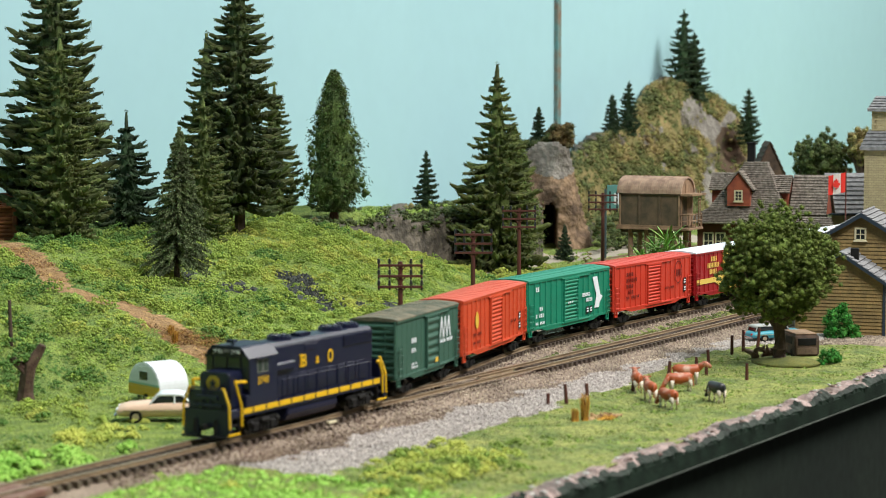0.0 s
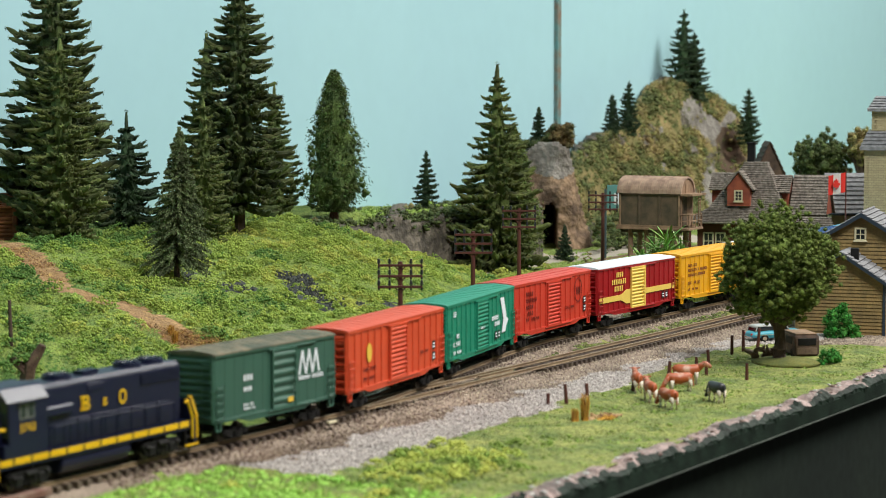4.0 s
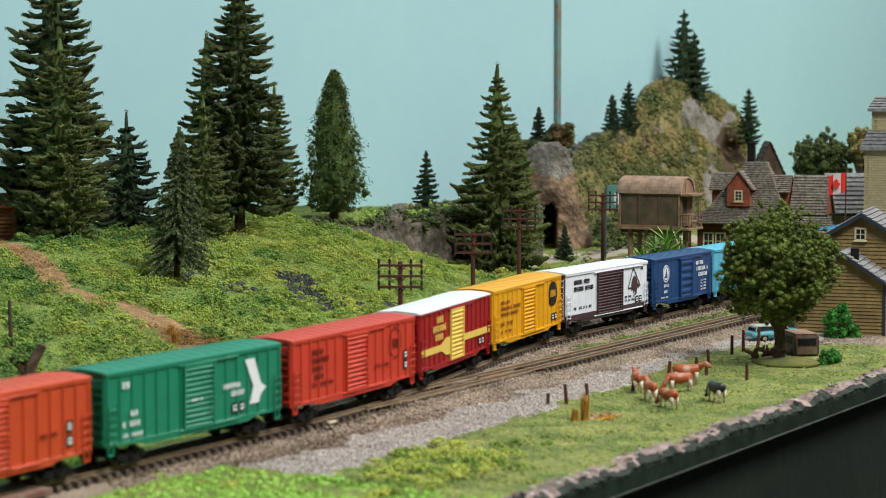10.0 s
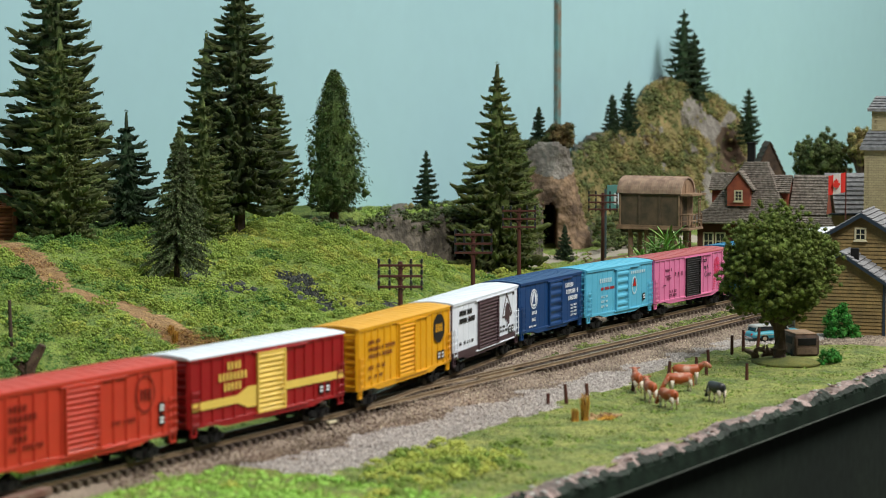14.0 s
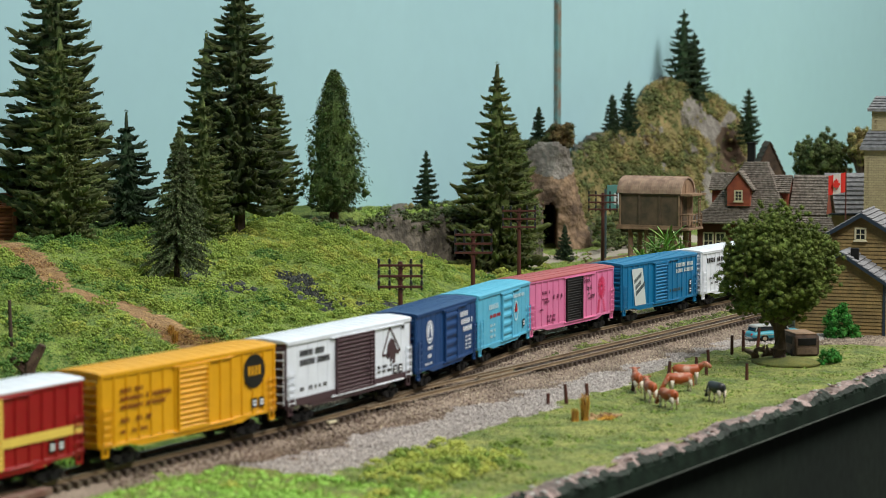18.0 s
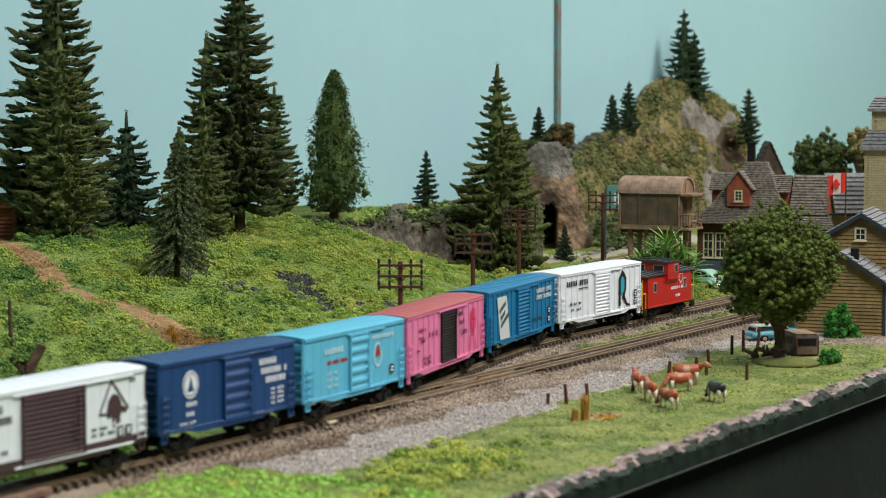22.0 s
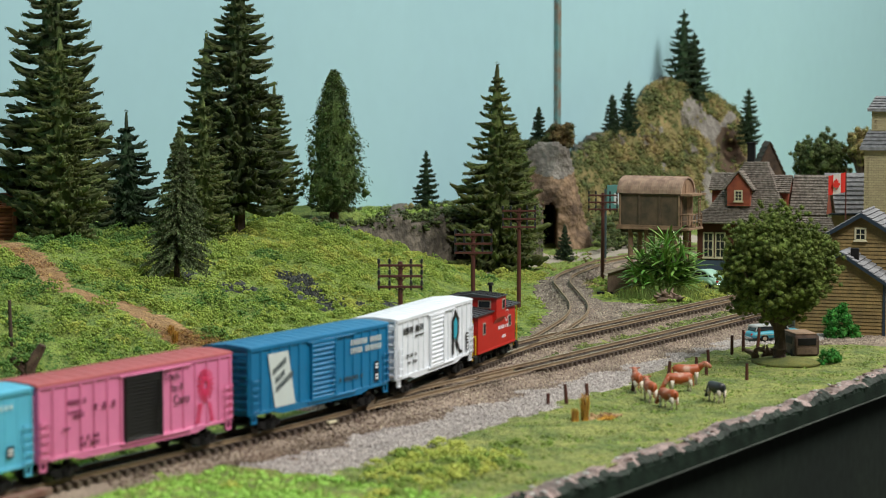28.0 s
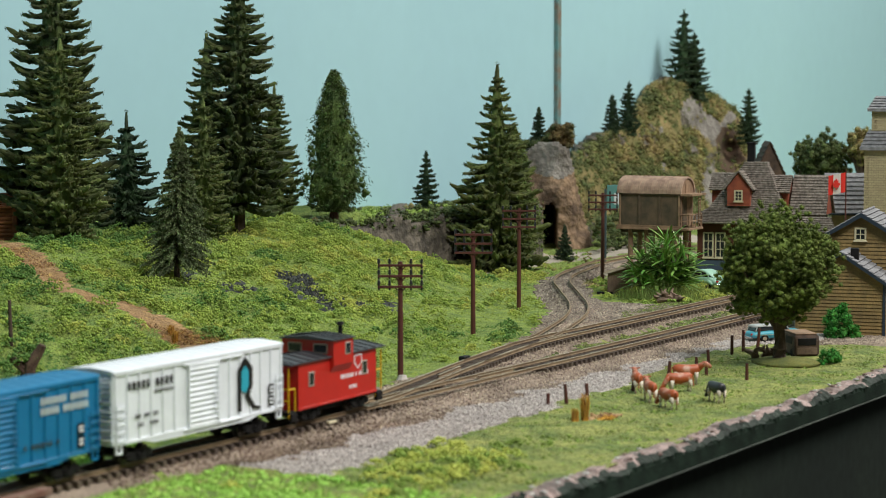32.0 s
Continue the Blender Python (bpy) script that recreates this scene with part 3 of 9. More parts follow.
def placards(car, x, z=7.2, n=2, colour=None):
    """The black stencil panels low on the side."""
    bm = B()
    for i in range(n):
        box(bm, x + i * 4.2, x + i * 4.2 + 3.0, YS, YS + 0.1, z, z + 3.4)
    mark(car, bm, C_BLACKPAINT)
    bm = B()
    for i in range(n):
        for k in (0.7, 1.9):
            box(bm, x + i * 4.2 + 0.5, x + i * 4.2 + 2.5, YS - 0.06, YS, z + k, z + k + 0.7)
    mark(car, bm, M_WHITE)


def build_cars():
    # dark green forty-foot car with a weathered roof
    c = boxcar("dark green boxcar with weathered grey roof and white peaks emblem", 36.5, C_DKGREEN, C_GREYROOF, posts=False, door_w=15, door_x=4.0, door_ribs=6)
    bm = B()
    for k in range(3):
        x = 16.0 + k * 4.3
        prism(bm, [(x - 2.6, 15.5), (x - 0.4, 24), (x + 0.4, 24), (x + 2.6, 15.5), (x + 1.6, 15.5), (x, 21.8), (x - 1.6, 15.5)], YP - 0.1, YP, "y")
    bars(bm, 13.5, 13.6, "aaaaaaa_aaaaaaa", 1.4, YP - 0.1, 1.05)
    bars(bm, -20, 17.2, "aaa", 2.0, YP - 0.1, 1.9)
    bars(bm, -20, 13.5, "aaa", 1.6, YP - 0.1, 1.7)
    bars(bm, -20, 8.5, "aaa_aa", 0.9, YP - 0.1, 1.0)
    bars(bm, -20, 7.2, "aaaa_aa", 0.9, YP - 0.1, 1.0)
    mark(c, bm, M_WHITE)
    bm = box(B(), 5.5, 8.8, YS - 0.7, YS - 0.6, 7.0, 8.8)
    mark(c, bm, C_GOLD)
    join_train(c, 0.2547, 36.5)

    c = boxcar("orange-red ribbed boxcar with a louvred sliding door", 46.5, C_ORANGE)
    bm = disc(B(), -27.5, 18.0, 2.2, 3.6, YS)
    mark(c, bm, C_GOLD)
    bm = B()
    bars(bm, -33, 11.5, "aaaa_aaaa", 1.2, YS, 1.3)
    bars(bm, -33, 8.0, "aaa_aaaa", 1.2, YS, 1.3)
    bars(bm, 22, 12.0, "aaa_aaa", 1.2, YS, 1.2)
    mark(c, bm, C_DKRED)
    placards(c, 34.5, 8.0, 1)
    placards(c, 34.5, 12.4, 1)
    join_train(c, 0.3447, 46.5)

    c = boxcar("teal green ribbed boxcar with a white bent arrow emblem", 47.5, C_TEAL)
    bm = B()
    prism(bm, [(26, 24.5), (31.5, 24.5), (35.5, 15.5), (38.5, 14.0), (35, 11.5), (34, 9.0), (28.5, 9.0), (31, 15)], YS, YS + 0.1, "y")
    bars(bm, 13.5, 15.6, "aaaaaaaaa", 1.8, YS, 1.1)
    bars(bm, 18, 12.9, "aaaaaaa", 1.8, YS, 1.1)
    bars(bm, -36, 13.2, "aa", 1.8, YS, 2.0)
    bars(bm, -40, 10.0, "a_aaa", 1.8, YS, 1.8)
    bars(bm, -40, 6.8, "aa_aaaa", 1.2, YS, 1.5)
    bars(bm, -40, 22.2, "aa", 2.2, YS, 2.0)
    bars(bm, -5, 14.0, "aaa_a", 0.9, YS - 0.8, 1.2)
    mark(c, bm, M_WHITE)
    placards(c, 18.5, 7.2)
    join_train(c, 0.4462, 47.5)

    c = boxcar("vermilion ribbed boxcar with dark oval emblem", 47.5, C_RED)
    bm = ring(B(), 31, 19.5, 5.0, 6.0, YS, 0.5)
    bars(bm, 28, 17.5, "aaa", 3.5, YS, 2.2)
    for k, w in enumerate(("aaaa", "aaaaaa", "aaaa", "_aaa")):
        bars(bm, -34, 21.5 - 3.0 * k, w, 1.9, YS, 2.2)
    bars(bm, -34, 10.0, "aa_aaaaa", 1.4, YS, 2.0)
    bars(bm, 14, 11.5, "aaa_aaaa", 1.2, YS, 1.5)
    mark(c, bm, C_DKRED)
    placards(c, 38.0, 8.4, 1)
    placards(c, 38.0, 12.4, 1)
    join_train(c, 0.5464, 47.5)

    c = boxcar("maroon boxcar with yellow door, yellow stripe and white roof", 46.5, C_MAROON, C_OFFWHITE, door=C_CREAM)
    bm = B()
    box(bm, -46, -20, YS, YS + 0.1, 10.2, 13.0)
    prism(bm, [(-20, 10.2), (-20, 13.0), (-14, 15.2), (-9, 15.2), (-9, 8.0), (-14, 8.0)], YS, YS + 0.1, "y")
    box(bm, 9, 46, YS, YS + 0.1, 11.4, 14.2)
    for k, (x, n) in enumerate(((-26, 4), (-31, 8), (-28, 5))):
        bars(bm, x, 22.0 - 3.5 * k, "a" * n, 2.6, YS, 2.1)
    mark(c, bm, C_CREAM)
    placards(c, 30, 7.2)
    join_train(c, 0.6476, 46.5)

    c = boxcar("golden yellow ribbed boxcar with round black emblem", 47.2, C_YELLOW)
    bm = disc(B(), 34.5, 20.0, 6.4, 5.8, YS)
    mark(c, bm, C_BLACKPAINT)
    bm = B()
    for k, w in enumerate(("aaaa_aaa", "aaaaaaaa_a_aaaaaaa", "aaaaaaaa_aaaaaaa")):
        bars(bm, -38, 21.0 - 2.6 * k, w, 1.5, YS, 1.45)
    bars(bm, -38, 11.5, "aaa__aa_aa", 1.6, YS, 1.6)
    bars(bm, -38, 8.2, "aa__aa_aaa", 1.2, YS, 1.4)
    mark(c, bm, C_BROWNMARK)
    bm = B()
    bars(bm, 30.5, 18.6, "aaaa", 3.2, YS - 0.06, 2.0)
    mark(c, bm, C_YELLOW)
    placards(c, 33, 7.4)
    join_train(c, 0.7497, 47.2)

    c = boxcar("off-white boxcar with plum double door, ends and sill", 47.0, C_OFFWHITE, None, C_PLUM, C_PLUM, posts=False, door_w=29, door_x=2.0, sill=C_PLUM, door_ribs=13)
    bm = box(B(), -47, 47, YP - 0.3, YP, 4.7, 7.4)
    mark(c, bm, C_PLUM)
    bm = B()
    for k, w in enumerate(("aaaaaaa_aaaaa", "aaaaaaaa_aaaaaaa")):
        bars(bm, -38, 21.8 - 3.3 * k, w, 2.2, YP - 0.1, 1.35, 0.25)
    bars(bm, -38, 9.6, "aa__aa_a_a_aa", 1.3, YP - 0.1, 1.5)
    bars(bm, 20, 10.8, "aa_aaa__a", 1.0, YP - 0.1, 1.3)
    bars(bm, 20, 9.0, "aa_aa_aaa", 1.0, YP - 0.1, 1.3)
    bars(bm, 39, 24.0, "aa", 1.6, YP - 0.1, 1.6)
    mark(c, bm, C_BLACKPAINT)
    bm = B()
    for p, q in (((24, 15.5), (30, 25.5)), ((30, 25.5), (33, 22.5)), ((33, 22.5), (38.5, 16.0)), ((24, 15.5), (29.5, 15.3))):
        d = Vector((q[0] - p[0], q[1] - p[1])).normalized() * 0.35
        prism(bm, [(p[0] - d.y, p[1] + d.x), (q[0] - d.y, q[1] + d.x), (q[0] + d.y, q[1] - d.x), (p[0] + d.y, p[1] - d.x)], YP - 0.1, YP, "y")
    prism(bm, [(27.5, 15), (28.5, 19.5), (31, 21.5), (33.5, 20.5), (35.5, 17), (38, 16.2), (37.2, 14.8), (34.6, 15.4), (34.2, 12.0), (32.2, 11.6), (32.2, 14.2), (30.8, 12.0), (29.8, 14.8), (28.6, 13.6)], YP - 0.1, YP, "y")
    mark(c, bm, C_PLUM)
    placards(c, 32.5, 7.6)
    join_train(c, 0.8494, 47.0)

    c = boxcar("deep blue smooth-sided boxcar with round white emblem", 38.2, C_BLUE, posts=False, door_w=16, door_x=4.0, door_ribs=5)
    bm = disc(B(), -22, 19.5, 4.2, 4.6, YP - 0.1)
    for k, w in enumerate(("aaaaaa", "aaaaaaa_a", "_aaaaaaa")):
        bars(bm, 17 + k, 21.5 - 3.2 * k, w, 2.1, YP - 0.1, 1.75)
    bars(bm, -24.5, 12.4, "aaaa", 1.5, YP - 0.1, 1.5)
    bars(bm, -24.5, 9.2, "aaa", 1.5, YP - 0.1, 1.5)
    bars(bm, -28, 6.6, "aaaa_aaa", 0.8, YP - 0.1, 1.1)
    for k in range(4):
        bars(bm, 24, 12.2 - 1.6 * k, "aa_aaa", 0.9, YP - 0.1, 1.3)
    mark(c, bm, M_WHITE)
    bm = ring(B(), -22, 19.5, 3.6, 4.0, YP - 0.16, 0.4)
    prism(bm, [(-24, 17.2), (-20.4, 17.2), (-20.8, 19), (-22, 22.5), (-23, 19)], YP - 0.16, YP - 0.06, "y")
    mark(c, bm, C_BLUE)
    join_train(c, 0.9423, 38.2)

    c = boxcar("sky blue smooth-sided boxcar with red and white round emblem", 38.2, C_SKY, posts=False, door_w=15, door_x=2.0, door_ribs=5)
    bm = ring(B(), 17, 16.5, 3.2, 4.6, YP - 0.1, 0.7)
    bars(bm, -24, 20.5, "aaaaaa", 2.2, YP - 0.1, 2.4)
    bars(bm, 12.5, 22.5, "aaaaaaaa", 1.5, YP - 0.1, 2.2)
    for k in range(3):
        bars(bm, -22, 13.0 - 2.4 * k, "aaa_aa", 1.1, YP - 0.1, 1.3)
    mark(c, bm, paint("pale_lettering_paint", 190, 222, 232))
    bm = B()
    bars(bm, -22, 16.8, "aaa_aaaa_aaaaa", 1.4, YP - 0.1, 1.1)
    prism(bm, [(15.2, 16.2), (17, 20.4), (18.8, 16.2)], YP - 0.2, YP - 0.1, "y")
    mark(c, bm, C_CABRED)
    placards(c, 26.5, 8.4, 1)
    join_train(c, 1.0236, 38.2)

    c = boxcar("pink ribbed boxcar with dark shutter door and rose ribbon", 49.0, C_PINK, C_PINKROOF, paint("mauve_end_paint", 150, 84, 134), C_BLACKPAINT, door_w=19, door_x=1.0, door_ribs=16)
    bm = B()
    for x, z, w, h in ((-36, 20.5, "aaaa_a", 1.4), (-36, 17.8, "aaaaaaaaa", 0.7), (-28, 17.5, "__a_a_a", 2.0), (-33, 16.2, "aaaa", 1.2), (-38, 13.0, "aaaa", 0.8), (-30, 9.0, "a_a_aa", 1.4), (-30, 7.0, "aa_aaa", 1.4)):
        bars(bm, x, z, w, h, YS, h * 1.1)
    mark(c, bm, paint("plum_lettering_paint", 110, 40, 76))
    for x, z, w, h in ((11.5, 22.3, "Track", 2.6), (15.5, 18.6, "by A", 2.4), (16.5, 14.2, "Cure", 3.0)):
        bm = lettering(w, h)
        bmesh.ops.translate(bm, vec=(x, YS, z), verts=bm.verts)
        mark(c, bm, C_BLACKPAINT, "black word painted on the pink side")
    bm = B()
    for i in range(18):
        a = 2 * math.pi * i / 18
        p, q = (34 + 1.0 * math.cos(a), 18.5 + 1.4 * math.sin(a)), (34 + 4.6 * math.cos(a), 18.5 + 5.6 * math.sin(a))
        d = Vector((q[0] - p[0], q[1] - p[1])).normalized() * 0.32
        prism(bm, [(p[0] - d.y, p[1] + d.x), (q[0] - d.y, q[1] + d.x), (q[0] + d.y, q[1] - d.x), (p[0] + d.y, p[1] - d.x)], YS, YS + 0.1, "y")
    for i in range(7):
        box(bm, 31.0 + i * 0.2 - 2.5, 33.4 + i * 0.3 - 2.5, YS, YS + 0.1, 6.4 + i * 0.95, 6.9 + i * 0.95)
        box(bm, 36.0 - i * 0.2 + 0.5, 38.4 - i * 0.3 + 0.5, YS, YS + 0.1, 6.4 + i * 0.95, 6.9 + i * 0.95)
    mark(c, bm, C_MAGENTA)
    join_train(c, 1.1140, 49.0)

    c = boxcar("azure blue ribbed boxcar with slanted white patch", 47.0, C_AZURE)
    bm = prism(B(), [(-36.5, 24.8), (-23.5, 24.8), (-19, 5.8), (-32, 5.8)], YS, YS + 0.1, "y")
    for k, w in enumerate(("aaaaaaa_aaaaa", "aaaaa_aaaaaaa")):
        bars(bm, 19, 22.0 - 3.0 * k, w, 2.1, YS, 1.75)
    mark(c, bm, paint("pale_patch_paint", 205, 214, 212))
    bm = B()
    for k, w in enumerate(("aaaaaaa", "aaaaa", "aaaaaaaaa")):
        x, z = -33.5 + k * 1.6, 17.2 - 3.1 * k
        for i, ch in enumerate(w):
            xx, zz = x + i * 1.25 - (1.2 if k == 2 else 0), z + i * 0.55
            box(bm, xx, xx + 0.95, YS - 0.06, YS, zz, zz + 2.2)
    bars(bm, 11, 9.5, "a_aaaaaa_a", 1.5, YS, 1.7)
    mark(c, bm, paint("slate_lettering_paint", 60, 74, 80))
    placards(c, 36.5, 7.0, 1)
    placards(c, 36.5, 11.0, 1)
    join_train(c, 1.2201, 47.0)

    c = boxcar("bright white ribbed boxcar with black and turquoise emblem", 46.0, M_WHITE)
    bm = B()
    bars(bm, -40, 21.4, "aaaaa_aaaa", 2.6, YS, 2.4, 0.4)
    box(bm, -26, -16, YS, YS + 0.1, 19.6, 20.1)
    prism(bm, [(19.5, 7.2), (19.5, 21.5), (23.5, 25.6), (28, 21.5), (28, 15.2), (26, 12.2), (29.5, 8.2), (32.5, 7.6), (32.5, 6.8), (27.8, 7.2), (23.6, 12.0), (25.6, 15.6), (25.6, 20.6), (23.6, 22.4), (21.4, 20.6), (21.4, 7.2)], YS, YS + 0.1, "y")
    bars(bm, -36, 12.2, "aa_aa_aa", 1.2, YS, 1.5)
    bars(bm, -36, 9.4, "_aa__aaa", 1.2, YS, 1.5)
    mark(c, bm, C_BLACKPAINT)
    bm = prism(B(), [(21.4, 14.2), (21.4, 20.4), (23.5, 22.4), (25.6, 20.4), (25.6, 15.4), (23.6, 13.0)], YS - 0.02, YS + 0.08, "y")
    mark(c, bm, paint("turquoise_emblem_paint", 46, 166, 190))
    placards(c, 37.5, 7.0, 1)
    placards(c, 37.5, 11.0, 1)
    join_train(c, 1.3207, 46.0)
    build_caboose()
    build_loco()


def build_caboose():
    c = thing("caboose", "red wide-cupola caboose with dark grey roofs and yellow railings", "caboose", group="train cars")
    L = 28.0
    z0, z1 = 5.4, 22.0
    for s in (-1, 1):
        bm = box(B(), -L, L, *sorted((s * W2, s * (W2 - 0.4))), z0, z1)
        box(bm, -L, L, *sorted((s * W2, s * (W2 + 0.25))), z0, z0 + 0.9, 0.1)
        part("side_wall", bm, C_CABRED, c)
        for x in (-19, 19):
            w = part("window", box(B(), x - 2.0, x + 2.0, *sorted((s * (W2 - 0.1), s * (W2 + 0.25))), 13.0, 18.4, 0.1), C_FRAME, c)
            part("pane", box(B(), x - 1.4, x + 1.4, *sorted((s * (W2 + 0.2), s * (W2 + 0.3))), 13.6, 17.8), M_GLASS, w)
        part("end_wall", box(B(), *sorted((s * L, s * (L - 0.4))), -W2, W2, z0, z1), C_CABRED, c)
        # end platform, railings and ladder
        part("platform", box(B(), *sorted((s * L, s * (L + 5.5))), -W2 + 0.5, W2 - 0.5, z0 - 0.8, z0, 0.1), M_BLACK, c)
        for t in (-1, 1):
            bm = B()
            for x in (0.8, 5.0):
                rod(bm, (s * (L + x), t * (W2 - 0.8), z0 - 2), (s * (L + x), t * (W2 - 0.8), z1 - 1 if x > 3 else z0 + 8), 0.3, sides=5)
            rod(bm, (s * (L + 0.8), t * (W2 - 0.8), z0 + 8), (s * (L + 5.0), t * (W2 - 0.8), z0 + 8), 0.3, sides=5)
            rod(bm, (s * (L + 5.0), t * (W2 - 0.8), z0 + 8), (s * (L + 5.0), t * 1.5, z0 + 8), 0.3, sides=5)
            rod(bm, (s * (L + 5.0), t * (W2 - 0.8), z0 + 4), (s * (L + 5.0), t * 1.5, z0 + 4), 0.3, sides=5)
            part("railing", bm, M_TRIM_YELLOW, c)
            part("step", box(B(), *sorted((s * (L + 0.6), s * (L + 4.6))), t * (W2 - 0.6) - 0.8, t * (W2 - 0.6) + 0.8, 2.0, z0 - 0.5, 0.1), M_BLACK, c)
    bm = prism(B(), [(-W2 - 0.8, z1 - 0.1), (-W2 - 0.8, z1 + 0.4), (0, z1 + 2.0), (W2 + 0.8, z1 + 0.4), (W2 + 0.8, z1 - 0.1)], -L - 6, L + 6, "x")
    for i in range(12):
        x = -L - 4 + (2 * L + 8) * i / 11
        for s in (-1, 1):
            prism(bm, [(s * (W2 + 0.6), z1 + 0.4), (s * (W2 + 0.6), z1 + 0.75), (s * 0.3, z1 + 2.3), (s * 0.3, z1 + 1.8)], x - 0.25, x + 0.25, "x")
    part("roof", bm, C_CABROOF, c)
    # wide-vision cupola
    cx0, cx1, cw, cz = -6.0, 8.0, W2 + 1.6, 28.0
    bm = box(B(), cx0, cx1, -cw, cw, z1 - 3.0, cz)
    prism(bm, [(-cw, z1 - 3), (-W2, z1 - 5.5), (W2, z1 - 5.5), (cw, z1 - 3)], cx0, cx1, "x")
    cup = part("cupola", bm, C_CABRED, c)
    bm = prism(B(), [(-cw - 0.6, cz), (-cw - 0.6, cz + 0.4), (0, cz + 1.6), (cw + 0.6, cz + 0.4), (cw + 0.6, cz)], cx0 - 1.0, cx1 + 1.0, "x")
    for x in (cx0 + 2, cx0 + 5.5, cx0 + 9, cx0 + 12.5):
        prism(bm, [(-cw - 0.4, cz + 0.4), (-cw - 0.4, cz + 0.75), (0, cz + 1.95), (cw + 0.4, cz + 0.75), (cw + 0.4, cz + 0.4), (0, cz + 1.6)], x - 0.25, x + 0.25, "x")
    part("cupola_roof", bm, C_CABROOF, c)
    for s in (-1, 1):
        for y in (-5.4, 5.4):
            part("cupola_window", box(B(), *sorted((s and (cx1 if s > 0 else cx0) - 0.1 * s, (cx1 if s > 0 else cx0) + 0.2 * s)), y - 3.0, y + 3.0, 23.2, 26.8, 0.1), C_FRAME, cup)
            part("cupola_pane", box(B(), *sorted(((cx1 if s > 0 else cx0), (cx1 if s > 0 else cx0) + 0.3 * s)), y - 2.5, y + 2.5, 23.7, 26.3), M_GLASS, cup)
        part("cupola_window", box(B(), cx0 + 8.2, cx0 + 12.4, *sorted((s * (cw - 0.1), s * (cw + 0.15))), 22.2, 26.8, 0.1), C_FRAME, cup)
        part("cupola_pane", box(B(), cx0 + 8.7, cx0 + 11.9, *sorted((s * cw, s * (cw + 0.25))), 22.7, 26.3), M_GLASS, cup)
    bm = rod(B(), (14, -2, z1), (14, -2, z1 + 9.6), 0.8, sides=12)
    rod(bm, (14, -2, z1 + 9.6), (14, -2, z1 + 10.8), 1.6, 1.2, sides=12)
    part("smokestack", bm, M_BLACK, c)
    bm = B()
    bars(bm, 1.5, 13.2, "aaaaaaaa_a_aaaaaa", 1.5, -W2 - 0.1, 1.2, 0.25)
    bars(bm, 7.5, 9.0, "aaaaa", 1.3, -W2 - 0.1, 1.2)
    prism(bm, [(11.5, 21), (17, 21), (17, 18), (14.2, 15.6), (11.5, 18)], -W2 - 0.1, -W2, "y")
    mark(c, bm, M_WHITE)
    bm = prism(B(), [(12.0, 20.5), (16.5, 20.5), (16.5, 18.2), (14.2, 16.3), (12.0, 18.2)], -W2 - 0.16, -W2 - 0.06, "y")
    mark(c, bm, C_CABRED)
    bm = box(B(), -L + 1, L - 1, -W2 + 0.6, W2 - 0.6, z0 - 0.8, z0)
    box(bm, -8, 8, -5, 5, z0 - 3, z0)
    part("underframe", bm, M_BLACK, c)
    add_couplers(c, L + 5)
    join_train(c, 1.4040, L, 17.5, lift=0.3)


def bent_rail(points, r=0.5):
    """A flat-sided bent handrail through the given points."""
    bm = B()
    for p, q in zip(points, points[1:]):
        rod(bm, p, q, r, sides=6)
    for p in points[1:-1]:
        rod(bm, (p[0], p[1], p[2] - r * 0.7), (p[0], p[1], p[2] + r * 0.7), r * 0.95, sides=6)
    return bm


def hood_bevel(bm, amount):
    bmesh.ops.bevel(bm, geom=[e for e in bm.edges if e.is_manifold and e.calc_face_angle(0) > 0.35], offset=amount, segments=2, affect="EDGES")
    return bm


